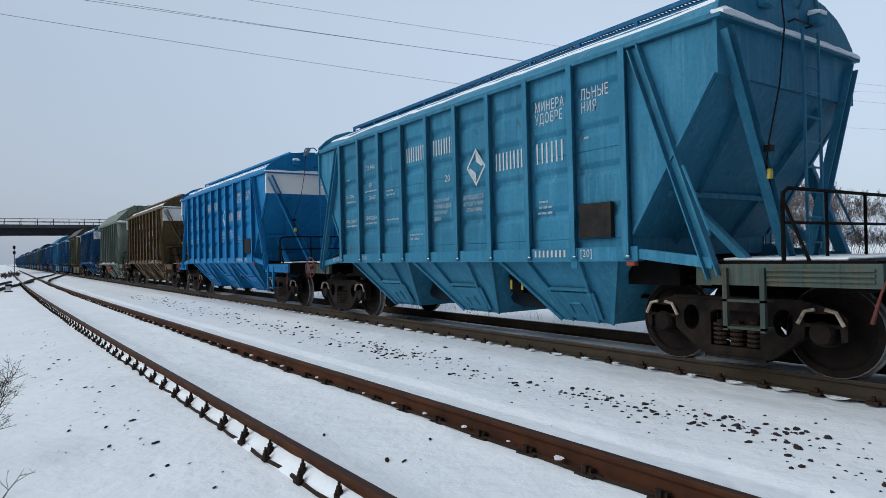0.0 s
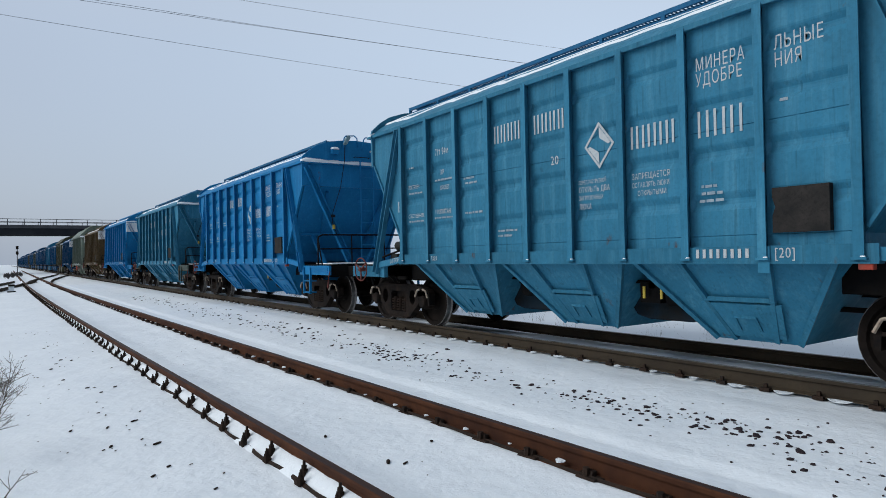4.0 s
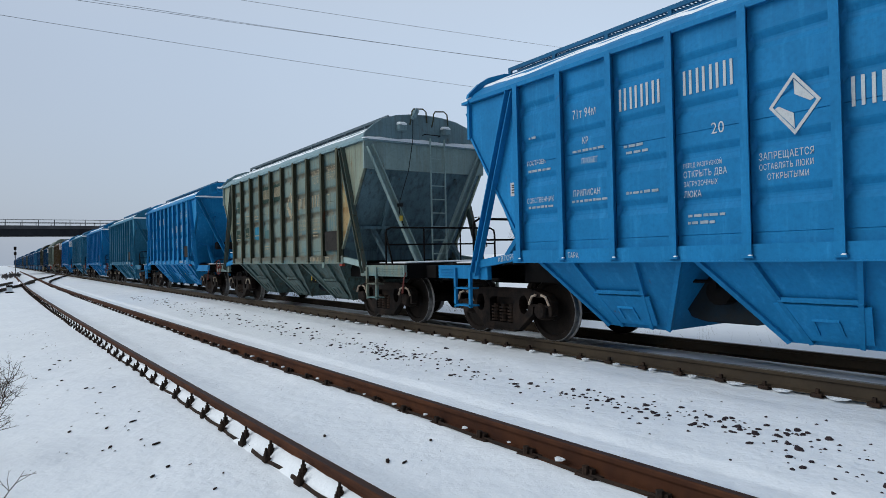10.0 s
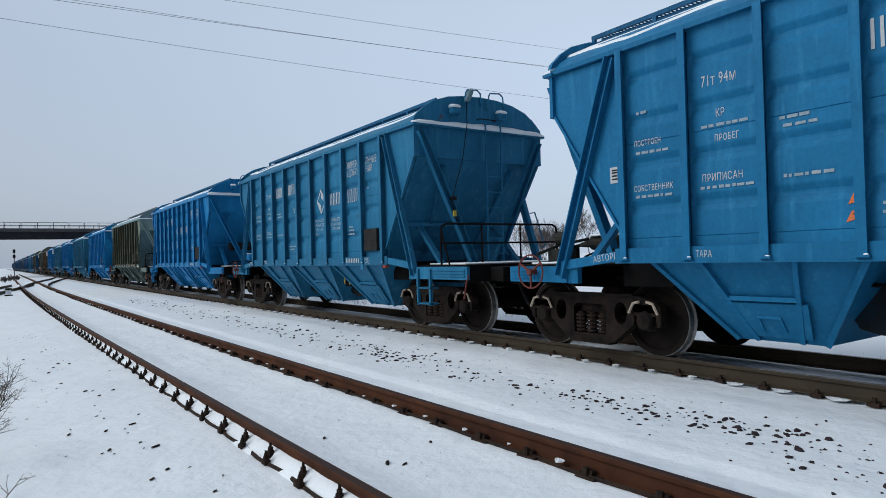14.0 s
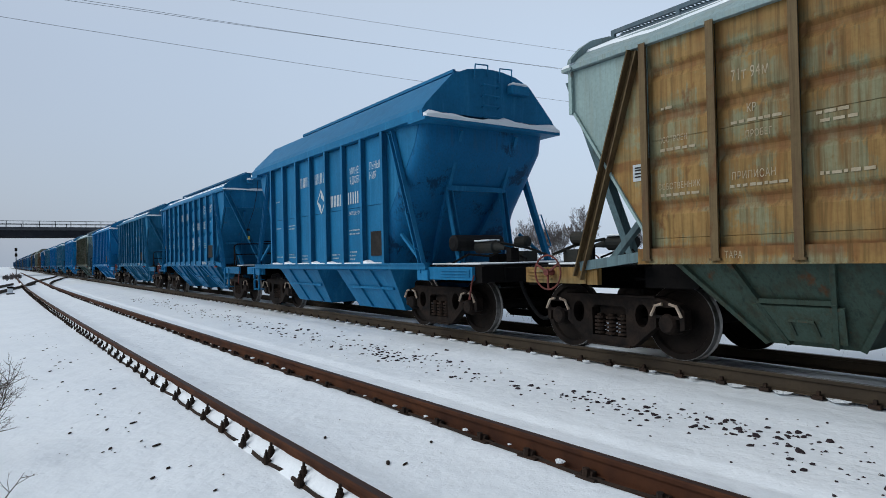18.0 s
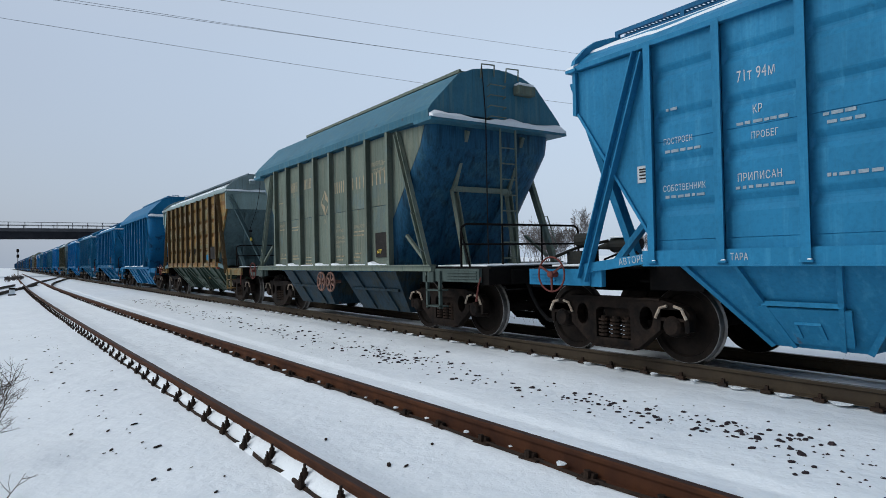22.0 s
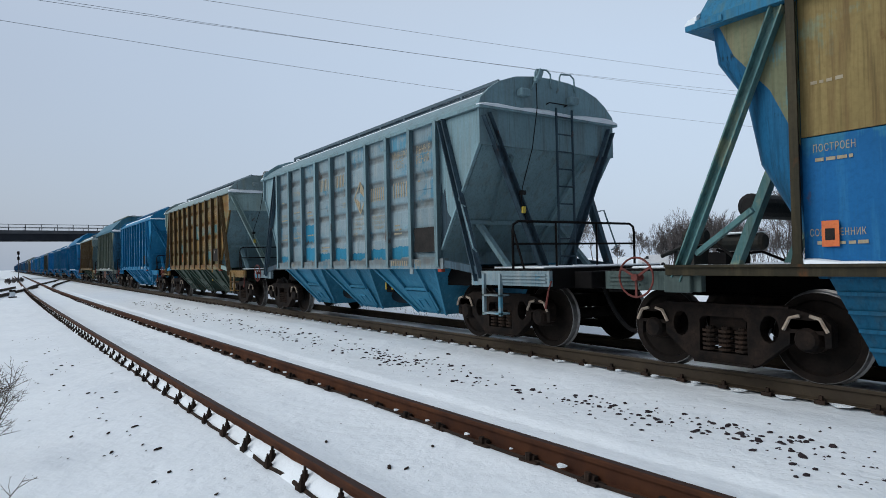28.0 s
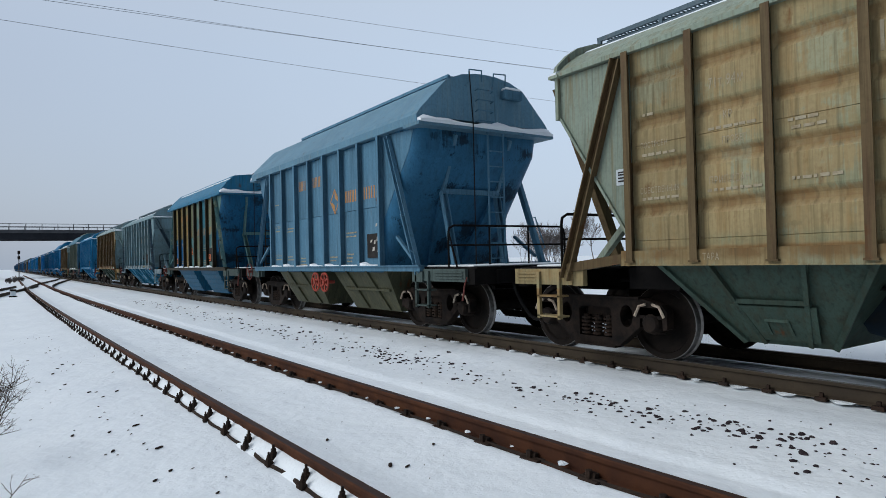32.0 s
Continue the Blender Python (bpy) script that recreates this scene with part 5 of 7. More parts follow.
def small_print(rng, y, z, lines, w, h=0.034, gap=0.045):
    out = []
    for i in range(lines):
        k = y - rng.uniform(0, 0.05)
        stop = y - w * rng.uniform(0.7, 1.0)
        while k > stop:
            c = rng.uniform(0.03, 0.10)
            out.append((k, z - i * (h + gap), c, h * rng.uniform(0.8, 1.0)))
            k -= c + rng.uniform(0.012, 0.03)
    return out


def bar_row(wagon, name, key, X, y, z, n, w, h, gap, mat, label, stroke=0.03):
    """A row of n plain signs, each of two upright bars, every bar a part of its own."""
    me = mesh_of(key, lambda bm: box(bm, -0.004, 0, -stroke, 0, 0, h))
    for i in range(n):
        for k in ((0, w - stroke) if w > 2 * stroke else (0,)):
            part(name, me, mat, wagon, label, at=(X, y - i * (w + gap) - k, z))


def letter_a(wagon, mat, num=0, emb=0, words=0):
    """Stencils of a ribbed wagon; num, emb and words move the number, the emblem and the handling words by whole bays."""
    X = -1.5310
    c = lambda k: (4 - k) * BAY + BAY / 2 - 0.09

    def word(key, text, size, y, z, squeeze=0.66, shift=0, x=X):
        part("lettering", letters(key, text, size, x, y, z, squeeze), mat, wagon, "stencilled words", at=(0, shift * BAY, 0))
    for key, text, bay, z in (("t1", "МИНЕРА", 7, 3.335), ("t2", "ЛЬНЫЕ", 8, 3.335), ("t23", " УДОБ", 7, 3.165) if mat is STENCIL_OLD else ("t3", "УДОБРЕ", 7, 3.165), ("t24", "РЕНИЯ", 8, 3.165) if mat is STENCIL_OLD else ("t4", "НИЯ", 8, 3.165)):
        word(key, text, 0.20, c(bay) - 0.02, z, 0.62)
    word("t5", "20", 0.17, c(4) - 0.35, 2.60, 0.86, num)
    word("t6", "ЗАПРЕЩАЕТСЯ", 0.10, c(6), 2.24, 0.66, 2 * emb + words)
    word("t7", "ОСТАВЛЯТЬ ЛЮКИ", 0.085, c(6), 2.14, 0.60, 2 * emb + words)
    word("t8", "ОТКРЫТЫМИ", 0.085, c(6) - 0.08, 2.04, 0.66, 2 * emb + words)
    word("t18", "ПЕРЕД РАЗГРУЗКОЙ", 0.07, c(5), 2.27, 0.60, 2 * emb + words)
    word("t19", "ОТКРЫТЬ ДВА", 0.10, c(5), 2.16, 0.66, 2 * emb + words)
    word("t20", "ЗАГРУЗОЧНЫХ", 0.08, c(5), 2.06, 0.64, 2 * emb + words)
    word("t21", "ЛЮКА", 0.10, c(5), 1.94, 0.66, 2 * emb + words)
    word("t9", "СОБСТВЕННИК", 0.10, c(0) - 0.02, 2.08)
    word("t10", "ПРИПИСАН", 0.115, c(1) - 0.06, 2.10)
    word("t11", "ТАРА", 0.105, c(1), 1.285, 0.66, 0, -1.604)
    word("t14", "ПОСТРОЕН", 0.095, c(0) - 0.04, 2.62)
    word("t15", "КР", 0.12, c(1) - 0.24, 2.78)
    word("t22", "ПРОБЕГ", 0.10, c(1) - 0.22, 2.52)
    word("t17", "71т 94м", 0.17, c(1) - 0.08, 3.13, 0.62)
    if mat is STENCIL:
        part("lettering", letters("t25", "АВТОРЕЖИМ", 0.115, -1.583, 0.0, 0.0, 0.8), mat, wagon, "stencilled words", at=pose(0, 4.42, 1.235, -6.7, 0, 0))
    word("t13", "[20]", 0.14, -3.14, 1.285, 0.8, 0, -1.604)
    rng = random.Random(2)
    old = mat is STENCIL_OLD
    emblem(wagon, "diamond_old" if old else "diamond_a", X, (4 - 5) * BAY - 0.02, 2.745, 0.36 if old else 0.30, mat, emb * BAY)
    bar_row(wagon, "emblem_bar", "eb1", X, c(6) + emb * BAY, 2.61, 4, 0.11, 0.27, 0.055, mat, "plain bar of an emblem")
    bar_row(wagon, "emblem_bar", "eb2", X, c(7) - 0.04 + emb * BAY, 2.60, 3, 0.13, 0.29, 0.06, mat, "plain bar of an emblem")
    bar_row(wagon, "number_bar", "nb1", X, c(3) + num * BAY, 3.08, 4, 0.105, 0.27, 0.055, mat, "plain bar in place of a numeral")
    bar_row(wagon, "number_bar", "nb1", X, c(4) - 0.03 + num * BAY, 3.08, 4, 0.105, 0.27, 0.055, mat, "plain bar in place of a numeral")
    bar_row(wagon, "number_bar", "nb2", -1.604, c(7) - 0.03, 1.285, 8, 0.034, 0.095, 0.046, mat, "plain bar in place of a numeral", 0.034)
    p = []
    for bay, z, n, w in ((0, 3.0, 1, 0.2), (1, 2.68, 1, 0.55), (2, 2.62, 2, 0.4), (0, 2.52, 1, 0.45), (0, 2.0, 1, 0.5), (1, 2.02, 1, 0.6), (2, 2.05, 1, 0.5), (3, 1.72, 2, 0.45), (8, 2.82, 1, 0.12), (7, 2.05, 3, 0.28)):
        p += small_print(rng, c(bay) - 0.04, z, n, w)
    sp = part("small_print", bars("small_a", p, X), STENCIL_SMALL if mat is STENCIL else STENCIL_OLD, wagon, "plain bars in place of small print")
    sp["kind"] = "stuff"


def letter_b(wagon, mat, num=2, emb=3, brand=((4, 4), (5, 3)), bz=2.56):
    """Stencils of a smooth-sided wagon: the bays of the number, the emblem and the brand's bars."""
    X = -1.5285
    c = lambda k: (3 - k) * 0.897 + 0.38
    rng = random.Random(3)
    old = mat is not STENCIL
    if old:
        rows = (("u6", "МИНЕРАЛЬНЫЕ", 0.14, 6, 3.28, 0.0), ("u7", "УДОБРЕНИЯ", 0.14, 6, 3.13, 0.06), ("u8", "ПОСТРОЕН", 0.10, 0, 2.31, 0.05), ("u9", "СОБСТВЕННИК", 0.095, 0, 1.52, 0.0), ("u10", "70т", 0.16, 1, 3.05, 0.12), ("u11", "20", 0.14, 3, 2.26, 0.3),
                ("u12", "ПЕРЕД", 0.10, 4, 2.12, 0.05), ("u13", "РАЗГРУЗКОЙ", 0.09, 4, 2.01, 0.05), ("u14", "ОТКРЫТЬ ДВА", 0.09, 4, 1.86, 0.05), ("u15", "ЗАГРУЗОЧНЫХ", 0.09, 4, 1.76, 0.05), ("u16", "ЛЮКА", 0.09, 4, 1.66, 0.05), ("u17", "ЗАПРЕЩАЕТСЯ", 0.10, 5, 2.06, 0.05))
    else:
        rows = (("u1", "МИНЕРА", 0.215, 5, 3.20, 0.12), ("u2", "ЛЬНЫЕ", 0.215, 6, 3.20, 0.12), ("u3", "УДОБРЕ", 0.215, 5, 3.00, 0.12), ("u4", "НИЯ", 0.215, 6, 3.00, 0.12), ("u5", "ЗАПРЕЩАЕТСЯ", 0.10, 5, 2.32, 0.05))
    for key, word, size, bay, z, d in (rows if emb != 4 else rows[2:4]):
        part("lettering", letters(key, word, size, X, c(bay) - d, z, 0.62), STENCIL_OLD if old else mat, wagon, "stencilled words")
    emblem(wagon, "diamond_b", X, 0.0, 2.74, 0.30, mat, (3 - emb) * 0.897)
    for bay, n in brand:
        bar_row(wagon, "emblem_bar", "eb%d_%d" % (n, bz * 100), X, c(bay) - 0.03, bz, n, 0.46 / n, 0.26, 0.20 / n, mat, "plain bar of an emblem", 0.045)
    for bay in (num, num + 1):
        bar_row(wagon, "number_bar", "nb3", X, c(bay) - 0.04, 3.18, 4, 0.10, 0.25, 0.06, mat, "plain bar in place of a numeral")
    p = []
    for bay, z, n, w in ((0, 2.95, 1, 0.3), (0, 2.22, 1, 0.5), (1, 2.25, 2, 0.5), (0, 1.44, 1, 0.5), (1, 1.5, 2, 0.55), (2, 1.45, 3, 0.4), (5, 1.97, 2, 0.5), (5, 1.5, 3, 0.3), (4, 1.45, 2, 0.45)):
        p += small_print(rng, c(bay) - 0.04, z, n, w)
    sp = part("small_print", bars("small_b", p, X), STENCIL_OLD if old else STENCIL_SMALL, wagon, "plain bars in place of small print")
    sp["kind"] = "stuff"


# ---- paints, one set for each wagon ----
BLUE1 = paint("bright_blue_paint", (0.014, 0.19, 0.43), (0.022, 0.22, 0.47), 0.3, rusty=0.05, dirt=0.2, vary=0.06)
TEAL = paint("teal_blue_paint", (0.022, 0.16, 0.30), (0.040, 0.195, 0.335), 0.45, rusty=0.12, dirt=0.55, vary=0.12)
TEALD = paint("teal_hopper_paint", (0.014, 0.075, 0.135), (0.01, 0.04, 0.065), 0.7, rusty=0.15, dirt=0.55, vary=0.12)
BLUE2 = paint("mid_blue_paint", (0.014, 0.21, 0.465), (0.028, 0.24, 0.50), 0.4, rusty=0.08, dirt=0.3, vary=0.08)
BLUE3 = paint("dull_mid_blue_paint", (0.014, 0.155, 0.325), (0.026, 0.18, 0.35), 0.4, rusty=0.08, dirt=0.3, vary=0.08)
LIGHTB = paint("light_blue_paint", (0.025, 0.20, 0.38), (0.042, 0.235, 0.41), 0.35, rusty=0.06, dirt=0.35, vary=0.08)
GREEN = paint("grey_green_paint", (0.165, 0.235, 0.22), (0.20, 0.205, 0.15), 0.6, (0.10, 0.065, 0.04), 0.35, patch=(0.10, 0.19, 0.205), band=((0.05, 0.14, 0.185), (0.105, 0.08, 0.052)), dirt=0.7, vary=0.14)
GREEND = paint("dark_grey_green_paint", (0.065, 0.095, 0.085), (0.11, 0.085, 0.06), 0.5, rusty=0.3, dirt=0.75, vary=0.15)
SEA = paint("blue_grey_slope_paint", (0.115, 0.195, 0.23), (0.06, 0.08, 0.09), 0.6, rusty=0.25, dirt=0.4, vary=0.15)
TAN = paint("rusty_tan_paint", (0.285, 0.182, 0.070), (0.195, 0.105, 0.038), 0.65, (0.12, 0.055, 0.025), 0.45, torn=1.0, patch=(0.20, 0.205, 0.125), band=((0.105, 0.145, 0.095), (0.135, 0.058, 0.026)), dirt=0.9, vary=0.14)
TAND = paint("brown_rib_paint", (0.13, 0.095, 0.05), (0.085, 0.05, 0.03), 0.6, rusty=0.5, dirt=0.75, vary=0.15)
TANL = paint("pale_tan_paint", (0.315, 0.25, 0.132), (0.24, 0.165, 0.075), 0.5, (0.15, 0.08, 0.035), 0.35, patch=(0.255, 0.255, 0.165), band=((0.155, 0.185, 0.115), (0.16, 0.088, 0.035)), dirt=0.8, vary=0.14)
# green hopper colour, darkened for the shade underneath the wagon
TANG = paint("shaded_green_tan_hopper_paint", (0.052, 0.085, 0.07), (0.045, 0.05, 0.035), 0.6, rusty=0.35, dirt=0.75, vary=0.15)
OLIVE = paint("olive_paint", (0.065, 0.07, 0.045), (0.09, 0.085, 0.05), 0.6, rusty=0.3, dirt=0.75, vary=0.15)
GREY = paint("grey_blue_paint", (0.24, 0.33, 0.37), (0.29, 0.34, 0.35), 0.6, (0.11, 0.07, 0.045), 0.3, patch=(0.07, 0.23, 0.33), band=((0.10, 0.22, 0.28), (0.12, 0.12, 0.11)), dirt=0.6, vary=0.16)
GREYD = paint("dark_grey_blue_paint", (0.06, 0.1, 0.13), (0.03, 0.04, 0.05), 0.6, rusty=0.35, dirt=0.75, vary=0.15)
SLATE = paint("grey_slate_paint", (0.15, 0.19, 0.16), (0.18, 0.195, 0.155), 0.5, rusty=0.15, dirt=0.75, vary=0.15, patch=(0.12, 0.165, 0.16))
PALE = paint("pale_steel_blue_paint", (0.085, 0.20, 0.295), (0.115, 0.225, 0.31), 0.5, rusty=0.1, dirt=0.75, vary=0.15)
NAVY = paint("deep_blue_paint", (0.014, 0.075, 0.17), (0.033, 0.109, 0.228), 0.4, rusty=0.1, dirt=0.55, vary=0.12)

GREYL = paint("pale_blue_grey_paint", (0.195, 0.31, 0.35), (0.15, 0.20, 0.21), 0.5, rusty=0.2, dirt=0.6, vary=0.15)
MINT = paint("pale_mint_paint", (0.245, 0.30, 0.245), (0.20, 0.175, 0.105), 0.4, (0.16, 0.09, 0.05), 0.25, dirt=0.75, vary=0.15)
PGREEN = paint("faded_green_panel", (0.19, 0.21, 0.13), (0.22, 0.2, 0.12), 0.5, rusty=0.2, dirt=0.75, vary=0.15, patch=(0.12, 0.22, 0.21))
PTEAL = paint("faded_teal_panel", (0.085, 0.185, 0.19), (0.13, 0.2, 0.18), 0.5, rusty=0.15, dirt=0.75, vary=0.15, patch=(0.2, 0.24, 0.17))
PTAN = paint("faded_tan_panel", (0.25, 0.19, 0.08), (0.15, 0.1, 0.045), 0.5, rusty=0.3, dirt=0.75, vary=0.15, patch=(0.19, 0.21, 0.13))
PBLUE = paint("fresh_blue_patch", (0.014, 0.12, 0.31), (0.03, 0.16, 0.32), 0.3, rusty=0.1, dirt=0.55, vary=0.12, patch=(0.03, 0.15, 0.25))
ROOFB = paint("dull_blue_roof_paint", (0.03, 0.18, 0.32), (0.06, 0.15, 0.19), 0.6, rusty=0.25, dirt=0.75)
PRIB = paint("dark_brown_rib_paint", (0.035, 0.032, 0.022), (0.06, 0.05, 0.03), 0.5, rusty=0.3)
PDEEP = paint("deep_teal_panel", (0.035, 0.13, 0.175), (0.05, 0.17, 0.2), 0.5, rusty=0.1, dirt=0.6, patch=(0.05, 0.18, 0.22))
ROOFG = paint("grey_green_roof_paint", (0.235, 0.325, 0.34), (0.24, 0.29, 0.27), 0.5, rusty=0.2, dirt=0.6)
# end-slope paint: its dark patches hold soot and the slope's own shade
BODYN = paint("sooty_shaded_deep_blue_paint", (0.018, 0.125, 0.255), (0.02, 0.06, 0.10), 0.5, rusty=0.2, rust=(0.015, 0.016, 0.018), dirt=0.8, patch=(0.012, 0.03, 0.045))
HOPD = paint("dark_blue_olive_hopper_paint", (0.022, 0.05, 0.075), (0.03, 0.035, 0.03), 0.6, rusty=0.2, dirt=0.9, patch=(0.035, 0.045, 0.04))
WHEELP = plain("faded_pink_brown_wheel", (0.20, 0.115, 0.095), (0.12, 0.075, 0.06), 8.0, 0.7)
SEAB = paint("grey_teal_slope_paint", (0.13, 0.205, 0.225), (0.08, 0.11, 0.115), 0.6, rusty=0.15, dirt=0.6)
HOPG = paint("stained_grey_green_hopper", (0.085, 0.14, 0.14), (0.055, 0.055, 0.04), 0.6, rusty=0.35, dirt=0.9)
TEALA = paint("grey_teal_paint", (0.036, 0.19, 0.31), (0.06, 0.22, 0.33), 0.5, rusty=0.15, dirt=0.6, vary=0.12)
ROOFD = paint("dull_grey_teal_roof_paint", (0.05, 0.165, 0.24), (0.09, 0.18, 0.21), 0.5, rusty=0.2, dirt=0.6)
# three more end paints with soot and down-facing shade mixed into the colour
BODYB = paint("sooty_shaded_steel_blue_paint", (0.04, 0.16, 0.29), (0.03, 0.10, 0.17), 0.5, rusty=0.15, rust=(0.015, 0.016, 0.018), dirt=0.6, patch=(0.012, 0.03, 0.05))
BODYG = paint("sooty_shaded_teal_paint", (0.022, 0.095, 0.175), (0.012, 0.03, 0.045), 0.6, rusty=0.1, dirt=0.8, patch=(0.03, 0.10, 0.15))
BODY2 = paint("sooty_shaded_mid_blue_paint", (0.010, 0.14, 0.32), (0.02, 0.11, 0.23), 0.4, rusty=0.1, rust=(0.01, 0.014, 0.02), dirt=0.5, patch=(0.008, 0.045, 0.10))
TURQ = paint("turquoise_patch_paint", (0.03, 0.22, 0.36), (0.05, 0.20, 0.28), 0.4, rusty=0.15, dirt=0.6)
HOPB = paint("streaked_blue_hopper_paint", (0.016, 0.11, 0.205), (0.03, 0.085, 0.13), 0.5, rusty=0.15, dirt=0.8)
ROOFP = paint("pale_blue_grey_roof_paint", (0.115, 0.235, 0.325), (0.15, 0.24, 0.29), 0.5, rusty=0.2, dirt=0.6)
# one dark grey-green for the side plates of three wagons
PLATEG = paint("dark_grey_green_plate_paint", (0.075, 0.105, 0.10), (0.05, 0.065, 0.06), 0.5, rusty=0.2, dirt=0.8)
ENDP = paint("pale_grey_teal_end_paint", (0.29, 0.405, 0.40), (0.25, 0.32, 0.30), 0.5, rusty=0.25, dirt=0.5, vary=0.12)
OLRIB = paint("dark_olive_rib_paint", (0.075, 0.085, 0.06), (0.10, 0.085, 0.05), 0.5, rusty=0.35, dirt=0.75, vary=0.12)
DGREEN = paint("dark_green_number_paint", (0.028, 0.062, 0.052), (0.04, 0.07, 0.055), 0.4, rusty=0.2, dirt=0.5)
WALKD = paint("grey_walkway_paint", (0.09, 0.135, 0.165), (0.12, 0.15, 0.17), 0.5, rusty=0.2)
# a darker copy of the wagon blue, with the walkway's shade painted in
WALKB = paint("shaded_blue_walkway_paint", (0.014, 0.105, 0.225), (0.025, 0.13, 0.25), 0.4, rusty=0.15)
ORANGE = plain("orange_plate", (0.62, 0.14, 0.03), (0.50, 0.12, 0.035), 6.0, 0.5)

A, B = "A", "B"
# kind, label, body, panels, hoppers, ribs, railing at the rear end, hand wheel, lettering, roof, panel list
PATCHED = [(PTAN, PBLUE), (PTAN, PBLUE), (PTAN, PTAN), (PGREEN, PTEAL), (PTEAL, PGREEN), (PDEEP, PDEEP), (PGREEN, PTEAL)]
TRAIN = [
    (A, "muted teal-blue ribbed hopper wagon with white stencils", TEALA, TEALA, TEALA, TEALA, True, RED, STENCIL, TEALA, None),
    (A, "bright blue ribbed hopper wagon with white stencils", BLUE1, BLUE1, BLUE1, BLUE1, True, RED, STENCIL, BLUE1, None),
    (A, "dull teal-blue ribbed hopper wagon, streaked", TEALA, TEALA, TEALA, TEALA, True, RED, STENCIL, TEALA, None),
    (A, "clean blue ribbed hopper wagon with white stencils", BLUE2, BLUE2, BLUE2, BLUE2, False, RED, STENCIL, BLUE2, None),
    (A, "grey-green weathered ribbed hopper wagon with rust streaks", SEA, GREEN, HOPG, OLRIB, True, RED, STENCIL_OLD, GREYL, None),
    (A, "bright blue ribbed hopper wagon, freshly painted", BLUE1, BLUE1, BLUE1, BLUE1, False, RED, STENCIL, BLUE1, None),
    (A, "teal-blue ribbed hopper wagon with white stencils", TEAL, TEAL, TEAL, TEAL, True, RED, STENCIL, TEAL, None),
    (A, "mid-blue ribbed hopper wagon with a small graffito", BLUE3, BLUE3, BLUE3, BLUE3, True, RED, STENCIL, BLUE3, None),
    (B, "blue smooth-sided hopper wagon with an angular roof", BODY2, BLUE3, BLUE3, BLUE3, False, RED, STENCIL, BLUE3, None),
    (A, "rusty tan ribbed hopper wagon with grey-green ends", SEAB, TAN, TANG, TAND, True, RED, STENCIL_OLD, ROOFG, None),
    (B, "grey-green smooth-sided hopper wagon with cream emblem", BODYG, SLATE, HOPD, SLATE, True, WHEELP, STENCIL_OLD, ROOFD, None),
    (A, "light blue ribbed hopper wagon with white stencils", LIGHTB, LIGHTB, LIGHTB, LIGHTB, True, RED, STENCIL, LIGHTB, None),
    (A, "rusty tan ribbed hopper wagon with pale ends", GREYL, TAN, TANG, TAND, True, RED, STENCIL_OLD, ROOFG, None),
    (A, "grey-blue weathered ribbed hopper wagon with turquoise patches", GREYL, GREY, TEALA, GREYL, True, RED, STENCIL_OLD, GREYL, None),
    (B, "patched tan and blue smooth-sided hopper wagon", BODYN, PTEAL, HOPB, PRIB, True, RED, STENCIL_ORANGE, ROOFB, PATCHED),
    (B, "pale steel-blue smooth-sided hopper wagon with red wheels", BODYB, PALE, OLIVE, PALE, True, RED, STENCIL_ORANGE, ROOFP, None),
    (A, "pale tan ribbed hopper wagon with rust-brown ribs", MINT, TANL, TANG, TAND, False, RED, STENCIL_OLD, MINT, None),
]
# the wagons ahead, from the one before TRAIN[0] towards the bridge
AHEAD = [(A, BLUE1), (A, TAND), (B, SLATE), (A, NAVY), (B, OLIVE), (A, NAVY), (B, TEAL), (A, NAVY), (A, NAVY), (B, NAVY), (A, GREEND), (A, NAVY),
         (B, NAVY), (A, OLIVE), (A, NAVY), (A, NAVY), (B, NAVY), (A, TEALD), (A, NAVY), (A, NAVY), (B, NAVY), (A, NAVY), (A, NAVY), (A, TEALD), (A, NAVY), (A, NAVY)]


def run_of_train(t):
    """Metres that the train has gone at t seconds: it slowly gathers speed."""
    return 6.281 * t + 0.0062 * t * t + 0.00002 * t ** 3


# where the smooth-sided wagons carry their number, emblem and brand
SIGNS = {10: (1, 3, ((4, 3), (5, 2), (6, 2)), 2.90), 14: (1, 2, ((3, 1), (4, 2), (5, 2), (6, 2)), 2.49), 15: (2, 4, ((5, 4), (6, 3)), 2.66)}
LEN = {A: A_LEN, B: B_LEN}
